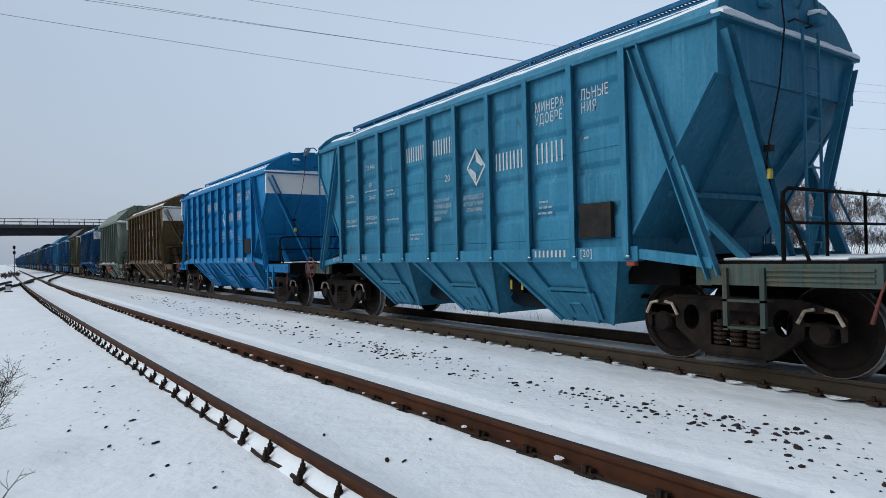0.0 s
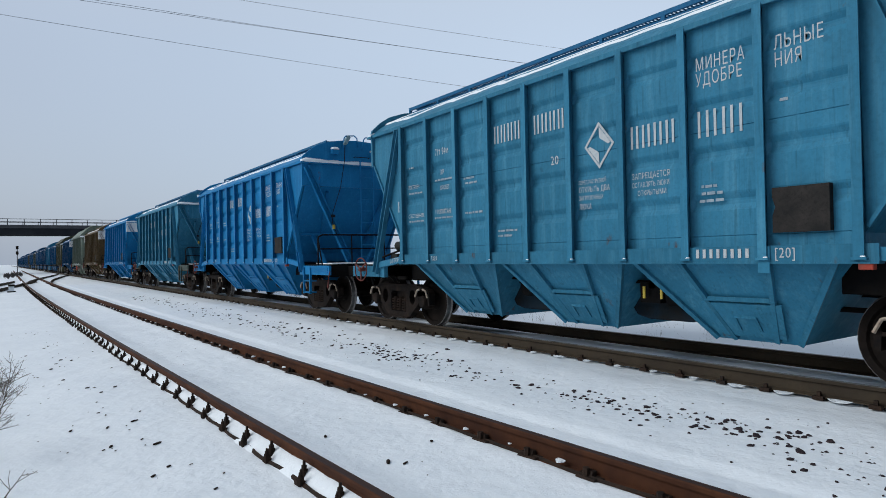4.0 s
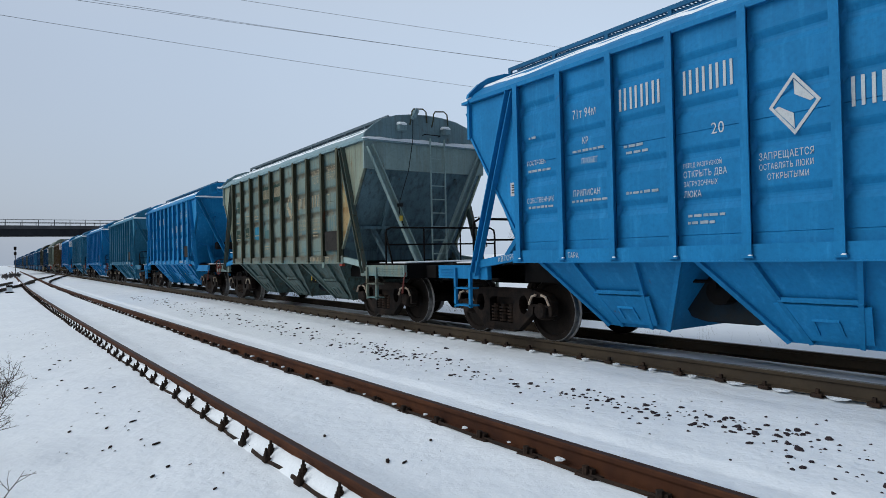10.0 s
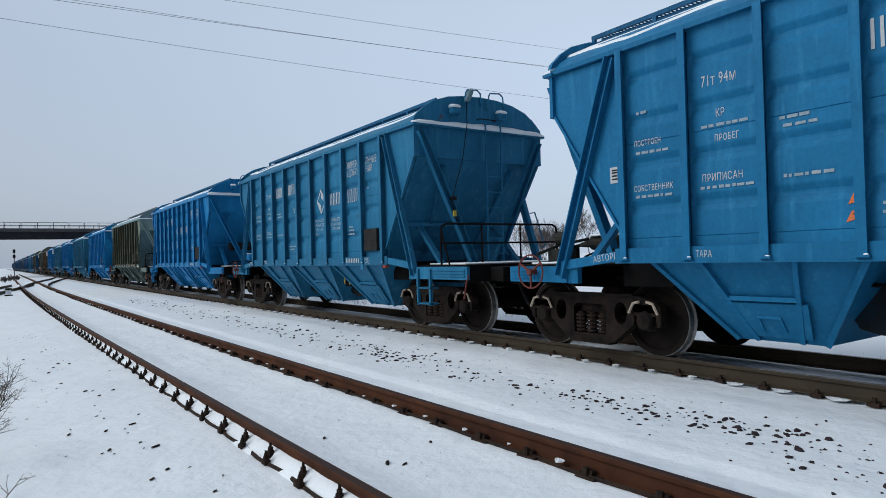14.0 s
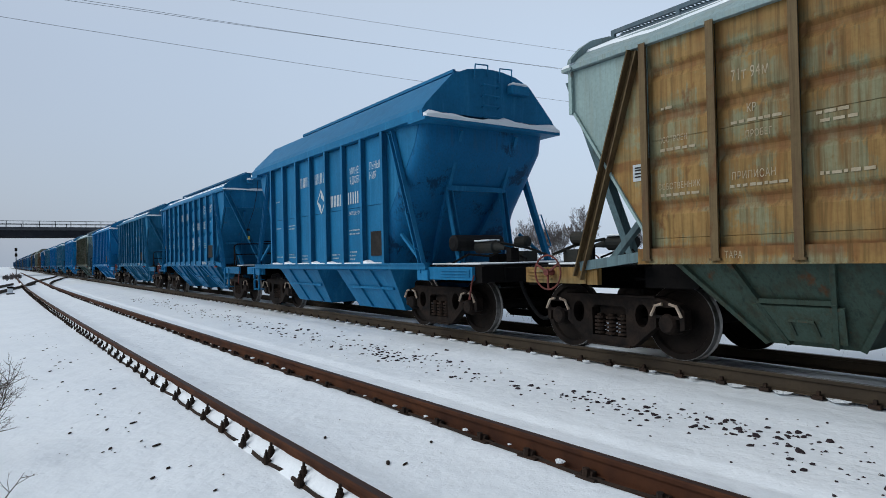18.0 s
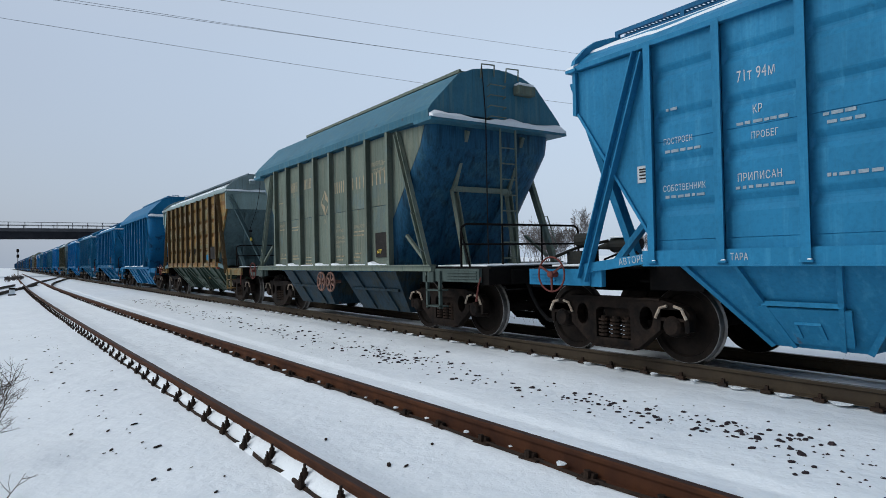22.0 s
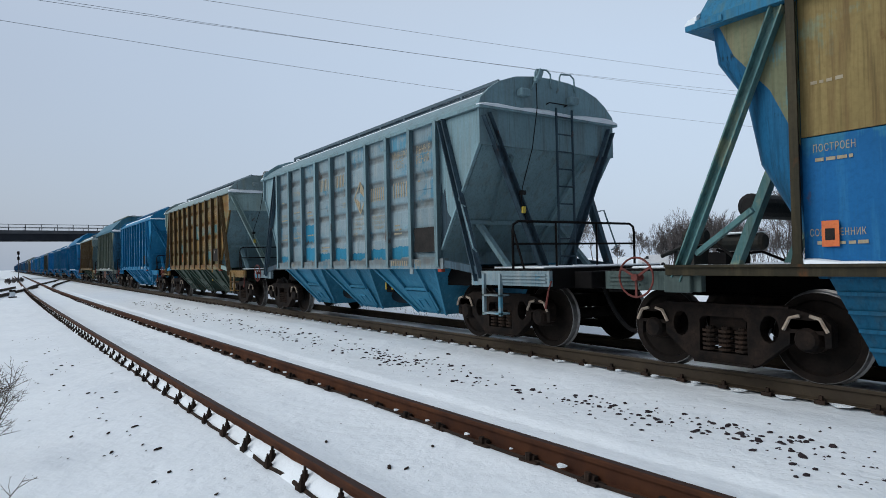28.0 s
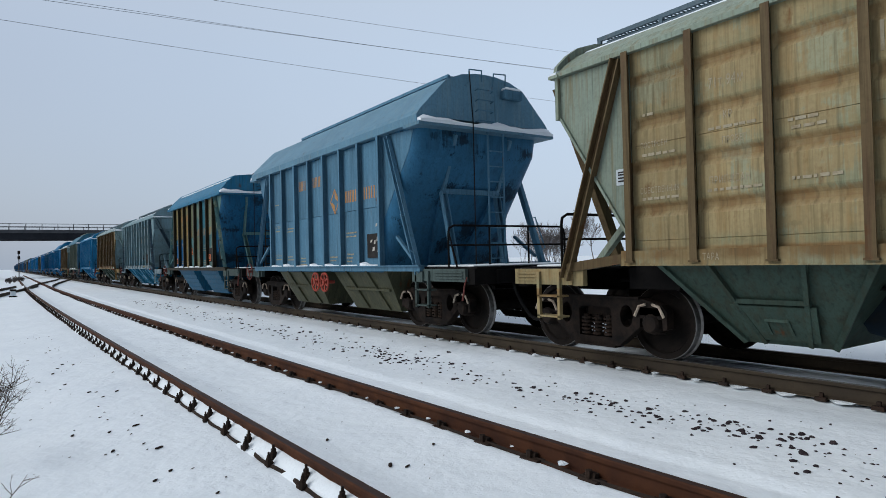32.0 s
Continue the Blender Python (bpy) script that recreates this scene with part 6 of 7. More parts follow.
# slack in the couplings, wagon by wagon
SLACK = [0, 0.06, 0, -0.04, 0.0, 0.05, 0, 0.12, 0.2, 0.02, 0.04, -0.04, 0.0, 0.2, 0.14, 0.10, -0.04]
WAGONS = []
y = 8.95
for i, (kind, label, steel, light, hop, ribm, rear, wheel, text, roofm, extra) in enumerate(TRAIN):
    if i:
        y -= (LEN[TRAIN[i - 1][0]] + LEN[kind]) / 2
    WHEELS.clear()
    if kind == A:
        w = wagon_a(label, steel, light, hop, ribm, rear_rail=rear, text=text, roofm=roofm, plate_mat=GREEND if i == 0 else None, snowy=i not in (12, 13, 16), bays=(int(i in (3, 5, 6)), int(i == 5), {0: 1, 3: -1, 11: 2, 4: -1, 9: -1, 12: -1}.get(i, 0)), walk_mat=WALKD if i in (4, 9, 12, 13, 16) else WALKB, brace_mat={4: GREEND, 13: GREYD}.get(i), end_mat={4: ENDP, 9: ENDP, 12: ENDP, 13: GREYL, 16: MINT}.get(i), strut_mat={4: ENDP, 9: SEAB, 12: ENDP}.get(i), tie_mat={4: BLUE2, 12: LIGHTB}.get(i),
                    gusset_mats={4: (MINT, MINT), 9: (ENDP, TAN), 12: (MINT, TAN), 16: (MINT, TANL)}.get(i))
    else:
        w = wagon_b(label, steel, light, hop, ribm, rear_rail=rear, wheel_mat=wheel, text=text, roofm=roofm, panels=extra, wheels_on_side=i in (10, 15), low=i == 14, signs=SIGNS.get(i, ()), gusset_mat=PGREEN if i == 14 else None, plate_mat=PLATEG if i in (10, 14, 15) else None)
    WAGONS.append((w, y + SLACK[i], list(WHEELS)))
# what single wagons carry: a small graffito, orange hazard plates, patches of fresh paint
part("graffito", mesh_of("graffito", lambda bm: [slab(bm, [(-1.533, y, z), (-1.533, y - 0.05, z + 0.10), (-1.533, y - 0.11, z + 0.11), (-1.533, y - 0.08, z + 0.02)], (0.004, 0, 0)) for y, z in ((1.44, 1.74), (1.40, 1.64), (1.46, 1.58))] and None), ORANGE, WAGONS[7][0], "small orange graffito")
part("graffito", mesh_of("graffito2", lambda bm: [slab(bm, [(-1.533, y, z), (-1.533, y - 0.10, z + 0.17), (-1.533, y - 0.20, z + 0.08), (-1.533, y - 0.13, z - 0.05)], (0.004, 0, 0)) for y, z in ((-0.55, 2.15), (-0.68, 2.0), (-0.50, 1.86))] and None), STENCIL, WAGONS[7][0], "small white graffito")
for y, z, w, h in ((-2.33, 1.50, 0.27, 0.12), (-2.33, 1.63, 0.24, 0.11), (0.28, 1.77, 0.17, 0.12), (0.26, 1.90, 0.10, 0.13), (2.95, 1.42, 0.15, 0.24)):
    part("hazard_plate", mesh_of("hazard%d_%d" % (y * 100, z * 100), lambda bm: box(bm, -1.556, -1.551, y - w, y, z, z + h)), ORANGE, WAGONS[14][0], "orange hazard plate")
    part("plate_bar", mesh_of("hazard_bar%d_%d" % (y * 100, z * 100), lambda bm: box(bm, -1.559, -1.556, y - w * 0.75, y - w * 0.2, z + h * 0.25, z + h * 0.7)), BLACKBOARD, WAGONS[14][0], "plain black bar in place of a numeral")


def torn_patch(y, z, w, h, seed):
    """A flat patch with ragged edges, hanging down in rags."""
    def make(bm):
        r = random.Random(seed)
        n = max(5, int(w / 0.05))
        top = [(y - w * i / n, z + h + r.uniform(-0.025, 0.02)) for i in range(n + 1)]
        low = [(y - w * i / n, z + r.uniform(-0.05, 0.05)) for i in range(n + 1)]
        rows = [[bm.verts.new((x, q[0], q[1])) for q in side] for side in (top, low) for x in (-1.5285, -1.5298)]
        for i in range(n):
            for u, v in ((0, 1), (1, 3), (3, 2), (2, 0)):
                bm.faces.new((rows[u][i], rows[u][i + 1], rows[v][i + 1], rows[v][i]))
    return make


for i, y, z, w, h, m in ((9, -0.35, 1.72, 0.30, 0.24, BLACKBOARD), (9, 0.45, 1.70, 0.22, 0.16, BLACKBOARD), (9, -2.28, 1.48, 0.40, 0.22, LIGHTB), (9, 1.22, 2.98, 0.70, 0.42, TAND), (9, 0.36, 2.98, 0.70, 0.42, TAND),
                         (4, 1.24, 2.98, 0.74, 0.46, DGREEN), (4, 0.38, 2.98, 0.74, 0.46, DGREEN), (4, 3.78, 2.0, 0.34, 0.30, DGREEN), (4, 2.92, 2.0, 0.34, 0.34, DGREEN), (4, -0.10, 2.50, 0.36, 0.24, DGREEN), (4, 2.02, 1.98, 0.55, 0.34, TURQ), (4, 1.14, 1.98, 0.38, 0.22, PTEAL), (4, 3.68, 2.85, 0.24, 0.36, DGREEN),
                         (12, -2.16, 1.56, 0.74, 0.36, PTEAL), (12, -3.09, 2.54, 0.62, 0.30, PTEAL), (12, -0.44, 2.40, 0.68, 0.52, PTEAL), (12, 1.22, 3.06, 0.70, 0.30, PTEAL), (12, 0.36, 3.06, 0.62, 0.32, PTEAL), (12, -1.33, 2.55, 0.72, 0.27, PTEAL),
                         (12, -2.19, 2.53, 0.72, 0.30, PTEAL), (12, 2.12, 1.93, 0.55, 0.32, PTEAL),
                         (13, 2.12, 1.92, 0.62, 0.40, TURQ), (13, 2.12, 1.45, 0.70, 0.30, TURQ), (13, 0.40, 1.44, 0.78, 0.26, TURQ), (13, 1.26, 1.44, 0.76, 0.16, TURQ), (13, -0.46, 1.43, 0.72, 0.14, TURQ), (13, -1.33, 1.43, 0.74, 0.20, TURQ), (13, -2.2, 1.43, 0.7, 0.22, TURQ), (13, 3.85, 1.44, 0.76, 0.12, TURQ)):
    part("paint_patch", mesh_of("patch%d_%d_%d" % (i, y * 100, z * 100), torn_patch(y, z, w, h, i * 7 + int(y * 10))), m, WAGONS[i][0], "ragged patch of older paint")
part("paint_patch", mesh_of("gusset_soot", lambda bm: slab(bm, [(-1.528, -3.94, 1.58), (-1.528, -3.94, 2.75), (-1.528, -4.0, 2.5), (-1.528, -4.06, 2.62), (-1.528, -4.12, 2.2), (-1.528, -4.22, 2.1), (-1.528, -4.20, 1.98)], (-0.003, 0, 0))), GREYD, WAGONS[13][0], "sooty brown stain down the end gusset")
part("paint_patch", mesh_of("gusset_stain", lambda bm: slab(bm, [(-1.528, -3.96, 1.60), (-1.528, -3.96, 3.10), (-1.528, -4.12, 2.75), (-1.528, -4.50, 2.50)], (-0.003, 0, 0))), TANL, WAGONS[4][0], "tan stain down the end gusset")
for i in (9, 12):
    for d in (-1, 1):
        part("paint_patch", mesh_of("gusset_tan%d" % d, lambda bm: slab(bm, [(-1.528, d * 3.92, 3.70), (-1.528, d * 4.06, 3.72), (-1.528, d * 4.28, 3.05), (-1.528, d * 4.36, 2.95), (-1.528, d * 4.52, 2.38), (-1.528, d * 3.95, 1.60)], (-0.003, 0, 0))), TAN, WAGONS[i][0], "tan paint worn across the end gusset")
for i, y, z, w, h in ((15, -2.62, 1.74, 0.09, 0.06), (15, -2.78, 1.70, 0.07, 0.09), (15, -2.88, 1.76, 0.13, 0.11), (15, -2.70, 1.56, 0.11, 0.09), (15, -2.92, 1.54, 0.09, 0.12), (15, -2.85, 2.06, 0.10, 0.07), (14, -2.74, 1.50, 0.10, 0.12), (12, -3.35, 1.80, 0.05, 0.10)):
    part("paper_scrap", mesh_of("scrap%d_%d" % (i, y * 100), lambda bm: slab(bm, [(-1.612, y, z), (-1.612, y - w * 0.9, z + h * 0.12), (-1.612, y - w, z + h), (-1.612, y - w * 0.3, z + h * 0.85)], (0.004, 0, 0)) if i == 12 else slab(bm, [(-1.553, y, z), (-1.553, y - w * 0.9, z + h * 0.12), (-1.553, y - w, z + h), (-1.553, y - w * 0.3, z + h * 0.85)], (0.004, 0, 0))), OFFWHITE, WAGONS[i][0], "torn scrap of white paper")
part("graffito", mesh_of("graffito4", lambda bm: slab(bm, [(-1.533, 2.05, 1.56), (-1.533, 1.99, 1.84), (-1.533, 1.95, 1.84), (-1.533, 1.98, 1.65), (-1.533, 1.91, 1.60), (-1.533, 1.91, 1.55)], (0.004, 0, 0))), ORANGE, WAGONS[12][0], "orange brush mark")
part("paper_scrap", mesh_of("scrap_bird", lambda bm: slab(bm, [(-1.533, 2.43, 1.80), (-1.533, 2.37, 1.71), (-1.533, 2.30, 1.71), (-1.533, 2.22, 1.81), (-1.533, 2.32, 1.77), (-1.533, 2.35, 1.83)], (0.004, 0, 0))), OFFWHITE, WAGONS[12][0], "torn scrap of white paper")
part("graffito", mesh_of("graffito3", lambda bm: [beam(bm, (-1.553, a, 1.50), (-1.553, a - 0.05, 1.58), 0.012, 0.004, (1, 0, 0)) for a in (-2.55, -2.60, -2.65, -2.69)] and None), STENCIL_YELLOW, WAGONS[10][0], "small yellow scribble")
y = 8.95
for i, (kind, col) in enumerate(AHEAD):
    y += (LEN[TRAIN[0][0] if i == 0 else AHEAD[i - 1][0]] + LEN[kind]) / 2
    WHEELS.clear()
    if i < 4:
        w = (wagon_a if kind == A else wagon_b)("weathered hopper wagon further along the train", col, col, col, col)
    else:
        w = far_wagon(kind, col)
    WAGONS.append((w, y, []))

# ---- ballast stones on the snow between the tracks ----


def stone_mesh(seed):
    def make(bm):
        r = random.Random(seed)
        bmesh.ops.create_icosphere(bm, subdivisions=1, radius=0.5)
        for v in bm.verts:
            v.co *= r.uniform(0.7, 1.15)
            v.co.z *= 0.62
    return make


rng = random.Random(11)
stones = tagged(new("ballast_stones"), "dark angular ballast stones scattered on the snow", "stones")


def lay_stone(x, y, s):
    k = rng.randrange(6)
    ob = part("stone", mesh_of("stone%d" % k, stone_mesh(k)), STONE, stones, at=pose(x, y, ground_z(x, y) + s * 0.02, rng.uniform(-20, 20), rng.uniform(-20, 20), rng.uniform(0, 360)))
    ob.scale = (s * rng.uniform(0.8, 1.3), s, s * rng.uniform(0.7, 1.2))


for cx, cy, n in ((5.57, 8.55, 9), (5.56, 7.84, 8), (5.37, 6.8, 8), (5.5, 5.93, 4), (5.42, 5.6, 3), (5.37, 4.81, 7), (5.60, 4.95, 5), (5.52, 4.51, 6), (5.32, 3.9, 8), (5.40, 4.1, 4), (5.47, 3.43, 4),
                 (5.7, 3.32, 4), (5.54, 3.07, 8), (5.56, 2.83, 9), (5.60, 2.70, 6), (5.23, 2.49, 2), (4.98, 2.27, 3), (4.78, 1.98, 2), (5.87, 2.37, 4), (5.95, 2.9, 1), (5.3, 6.2, 3), (5.2, 7.3, 3), (5.6, 9.4, 7), (5.5, 10.3, 8)):
    for i in range(int(n * 1.6)):
        lay_stone(cx - 0.20 + rng.gauss(0, 0.19), cy + rng.gauss(0, 0.22), rng.uniform(0.024, 0.066) if i else rng.uniform(0.06, 0.085))
for i in range(190):
    y = 8.5 + 24 * rng.random() ** 1.3
    lay_stone(5.2 + rng.gauss(0, 0.34), y, rng.uniform(0.035, 0.09))
for i in range(70):
    lay_stone(rng.gauss(5.2, 0.4), rng.uniform(1.8, 11), rng.uniform(0.012, 0.032))

# gravel too small to pick apart


def gravel(bm):
    r = random.Random(31)
    for i in range(300):
        y = 1.6 + 26 * r.random() ** 1.9
        x = 5.24 + r.gauss(0, 0.26) + 0.12 * math.sin(y * 2.1)
        k = r.uniform(0.008, 0.026)
        z = ground_z(x, y)
        a = r.uniform(0, 6.3)
        v = [bm.verts.new((x + math.cos(a + j * 1.26) * k * r.uniform(0.6, 1.3), y + math.sin(a + j * 1.26) * k * r.uniform(0.6, 1.5), z - 0.004)) for j in range(5)]
        top = bm.verts.new((x, y, z + k * r.uniform(0.25, 0.7)))
        for j in range(5):
            bm.faces.new((v[j], v[(j + 1) % 5], top))


tagged(solid("gravel", gravel, STONE), "fine dark gravel strewn on the snow", "gravel", kind="stuff")

# bits of bark, stalk and gravel on the bank of snow
SPOTS = []
litter = tagged(new("snow_litter"), "small dark bits of stalk and gravel on the snow", "litter")
for x, y in ((0.59, 17.3), (0.71, 14.45), (0.69, 11.93), (0.92, 12.09), (0.59, 11.36), (0.88, 9.31), (0.98, 8.84), (0.82, 7.65), (0.82, 6.95), (0.76, 6.23), (1.1, 6.03), (1.05, 5.32), (0.91, 5.16),
             (1.07, 7.01), (0.52, 7.07), (0.32, 13.42), (1.17, 9.11), (0.67, 10.16), (1.21, 4.59), (0.95, 9.25), (0.63, 14.2), (0.78, 12.3), (2.45, 4.35), (2.55, 4.25), (2.35, 5.3), (3.02, 4.6)):
    SPOTS.append((x, y, rng.uniform(0.03, 0.07)))
for i in range(60):
    SPOTS.append((rng.uniform(0.15, 1.35), rng.uniform(3.6, 18), rng.uniform(0.010, 0.03)))
for i in range(24):
    SPOTS.append((rng.uniform(2.1, 3.2), rng.uniform(2.5, 14), rng.uniform(0.008, 0.02)))
for x, y, s in SPOTS:
    ob = part("bit", mesh_of("stone%d" % rng.randrange(6), stone_mesh(1)), IRON, litter, at=pose(x, y, ground_z(x, y) + 0.006, 0, 0, rng.uniform(-60, -20)))
    ob.scale = (s * 0.6, s * rng.uniform(1.2, 2.4), s * 0.6)

# clods of snow on the fastenings of both tracks
clods = tagged(new("snow_clods"), "small lumps of snow caught on the rail fastenings", "snow", kind="structure")
clod = mesh_of("clod", stone_mesh(9), 0.0, True)
for i in range(46):
    y = 1.4 + 0.55 * i
    ob = part("clod", clod, SNOW_CLOD, clods, at=pose(TRAIN_X - 0.95 + rng.uniform(-0.03, 0.03), y + rng.uniform(-0.04, 0.04), -0.175, 0, 0, rng.uniform(-10, 10)))
    ob.scale = (0.12, rng.uniform(0.10, 0.30), 0.07)
for i in range(60):
    y = 1.0 + 0.597 * i
    if rng.random() < 0.8:
        ob = part("clod", clod, SNOW_CLOD, clods, at=pose(near_x(NEAR_R, y) - 0.07, y + rng.uniform(-0.05, 0.12), NEAR_Z - 0.112, 0, 0, rng.uniform(-20, 20)))
        k = rng.uniform(0.035, 0.085)
        ob.scale = (k, k * 1.3, k * 0.8)

# dark strips outside the near track's rails: thawed seam left, shadow and rust right
for x0, w in ((NEAR_L - 0.108, 0.026), (NEAR_R - 0.066, 0.014)):
    def seam(bm):
        last = None
        y = -6.0
        while y < 60:
            k = w * (0.5 + 0.6 * abs(noise.noise((y * 3.1, x0, 0))))
            c = near_x(x0, y) + 0.025 * noise.noise((y * 2.3, 4, x0))
            row = [bm.verts.new((c - k, y, ground_z(c - k, y) + 0.006)), bm.verts.new((c, y, ground_z(c, y) + 0.03)), bm.verts.new((c + k, y, ground_z(c + k, y) + 0.006))]
            if last:
                bm.faces.new((last[0], last[1], row[1], row[0]))
                bm.faces.new((last[1], last[2], row[2], row[1]))
            last = row
            y += 0.07 if y < 14 else 0.25
    tagged(solid("ballast_seam", seam, IRON), "thin dark strip along the rail", "ballast", kind="structure")

# snow lies against the outer side of each near rail, up towards its head
for x0, prof in ((NEAR_L, ((-0.010, -0.085), (-0.04, -0.105), (-0.075, -0.135), (-0.11, -0.170), (-0.15, -0.210))),
                 ):
    def fillet(bm):
        last = None
        y = -6.0
        while y < 70:
            row = []
            for d, z in prof:
                k = 0.030 * noise.noise((y * 2.6, d * 9, x0)) + 0.016 * noise.noise((y * 8.0, d * 20, x0))
                row.append(bm.verts.new((near_x(x0, y) + d, y, NEAR_Z + z + k * (0.4 if d > -0.03 else 1.0))))
            if last:
                for j in range(4):
                    bm.faces.new((last[j], last[j + 1], row[j + 1], row[j]))
            last = row
            y += 0.06 if y < 14 else 0.3
    tagged(solid("snow_drift", fillet, SNOW, smooth=True), "snow drifted against the rail of the empty track", "snow", kind="structure")

# iron clips along the near rail of the train's track
def clips(bm):
    r = random.Random(17)
    for i in range(150):
        y = -3.9 + 0.55 * i + r.uniform(-0.02, 0.02)
        x = TRAIN_X - 0.76 - 0.125 + r.uniform(-0.01, 0.01)
        box(bm, x - 0.035, x + 0.05, y - 0.055, y + 0.055, -0.20, -0.160)
        box(bm, x - 0.012, x + 0.02, y - 0.018, y + 0.018, -0.160, -0.115)


tagged(solid("rail_clips", clips, IRON), "dark iron clips along the foot of the rail", "rail clips", kind="stuff")

# ---- dry weeds at the edge of the bank ----


def weed(x, y, h, seed, lean=(0, 0), twigs=13):
    r = random.Random(seed)
    z0 = ground_z(x, y)

    def make(bm):
        def stem(p, d, length, rad, depth):
            pts = [Vector(p)]
            d = Vector(d).normalized()
            for i in range(5):
                d = (d + Vector((r.gauss(0, 0.12), r.gauss(0, 0.12), r.gauss(0, 0.05)))).normalized()
                pts.append(pts[-1] + d * length / 5)
            tube(bm, pts, [rad * (1 - 0.15 * i) for i in range(6)], 4)
            if depth:
                for i in range(twigs if depth == 2 else twigs // 2):
                    k = r.uniform(0.4, 1.0)
                    q = pts[min(5, int(k * 5))]
                    stem(q, d * 0.5 + Vector((r.gauss(0, 0.7), r.gauss(0, 0.7), r.gauss(0.25, 0.4))), length * r.uniform(0.2, 0.4), rad * 0.55, depth - 1)
        stem((x, y, z0 - 0.02), (lean[0], lean[1], 1), h, 0.0055, 2)
    ob = solid("dry_weed", make, DRY)
    return tagged(ob, "dry brown branching weed standing in the snow", "weed", "dry weeds")


weed(-0.12, 6.3, 0.80, 1)
weed(-0.17, 6.6, 0.85, 2, (0.05, 0))
weed(-0.16, 6.9, 0.62, 3, (0.12, 0))
weed(-0.05, 5.33, 0.42, 5, (2.6, 3.2), 4)
weed(-0.10, 6.5, 0.70, 6, (0.1, 0.1))
weed(-0.14, 6.75, 0.75, 9, (0.16, -0.1))

# ---- power lines across the track, hung between two masts ----
WIRES = ((40.0, 14.35, 0.0, 0.00034), (40.0, 15.7, 0.043, 0.00016), (40.6, 16.1, 0.030, 0.0004), (40.0, 17.1, 0.050, 0.0002))
for y, z0, k1, k2 in WIRES:
    pts = [(x, y, z0 + k1 * x + k2 * x * x) for x in range(-45, 136, 6)]
    ob = solid("power_line", lambda bm: tube(bm, pts, 0.013, 4), WIRE)
    tagged(ob, "thin grey overhead power line against the sky", "wire", "power lines")
for x in (-45, 135):
    mast2 = tagged(new("power_mast"), "tall grey steel mast that carries the power lines", "mast", "power masts")
    tops = [z0 + k1 * x + k2 * x * x for y, z0, k1, k2 in WIRES]
    solid("pole", lambda bm: tube(bm, [(x, 40.25, -0.5), (x, 40.25, max(tops) + 1.0)], [0.28, 0.14], 10), CONCRETE, mast2)
    for z in tops:
        solid("cross_arm", lambda bm: box(bm, x - 0.06, x + 0.06, 39.5, 41.0, z - 0.12, z + 0.02), CONCRETE, mast2)

# ---- bare trees and thickets beyond the field ----


def tree_thing(x, y, h, seed, stems=1, spread=0.5, name="bare_tree", label="leafless tree with a fine twiggy crown", limbs=1):
    r = random.Random(seed)
    verts, faces = [[], []], [[], []]

    def seg(which, a, b, ra, rb):
        d = b - a
        s = d.cross(Vector((0.3, 0.5, 0.8))).normalized()
        u = d.cross(s).normalized()
        vs, fs = verts[which], faces[which]
        n = len(vs)
        for p, q in ((a, ra), (b, rb)):
            for k in range(3):
                t = k * math.tau / 3
                vs.append(p + (s * math.cos(t) + u * math.sin(t)) * q)
        for k in range(3):
            fs.append((n + k, n + (k + 1) % 3, n + 3 + (k + 1) % 3, n + 3 + k))

    def grow(p, d, length, rad, depth, low=0.25):
        steps = (6, 5, 4, 3)[3 - depth] if depth < 4 else 6
        q = p
        for i in range(steps):
            d = (d + Vector((r.gauss(0, 0.10), r.gauss(0, 0.10), r.gauss(0.11, 0.05)))).normalized()
            e = q + d * length / steps
            k = 1 - 0.75 * i / steps
            seg(0 if depth == 3 else 1, q, e, max(0.018, rad * k), max(0.015, rad * (k - 0.75 / steps)))
            q = e
            if depth and i / steps >= low:
                for j in range(4 if depth == 3 and stems == 1 else (3 if depth != 2 else 2)):
                    a = r.uniform(0, math.tau)
                    side = d.orthogonal().normalized()
                    side.rotate(Matrix.Rotation(a, 3, d))
                    grow(q, (d * r.uniform(0.7, 1.1) + side * spread * r.uniform(0.8, 1.5)).normalized(), length * ((0.72 if depth == 3 else 0.62) - 0.34 * i / steps) * r.uniform(0.7, 1.15), rad * 0.42 * k, depth - 1, 0.1)
    z0 = -0.4
    for i in range(stems):
        if stems == 1:
            for j in range(limbs):
                a = j * math.tau / limbs + 0.4
                lean = 0.42 if limbs > 1 else 0
                grow(Vector((x, y, z0)), Vector((math.cos(a) * lean, math.sin(a) * lean, 1)).normalized(), h * 0.78, h * 0.016, 3)
        else:
            a = r.uniform(0, math.tau)
            grow(Vector((x + r.gauss(0, h * 0.22), y + r.gauss(0, h * 0.22), z0)), Vector((math.cos(a) * 0.3, math.sin(a) * 0.3, 1)), h * r.uniform(0.55, 0.92), h * 0.008, 2, 0.15)
    thing = tagged(new(name), label, "tree" if stems == 1 else "bush", "trees beyond the field")
    for nm, vs, fs in (("trunk", verts[0], faces[0]), ("crown", verts[1], faces[1])):
        if vs:
            me = bpy.data.meshes.new(nm)
            me.from_pydata(vs, [], fs)
            me.materials.append(None)
            part(nm, me, BARK, thing)
    return thing


def far_place(ux, uy, d):
    return ux * d, uy * d


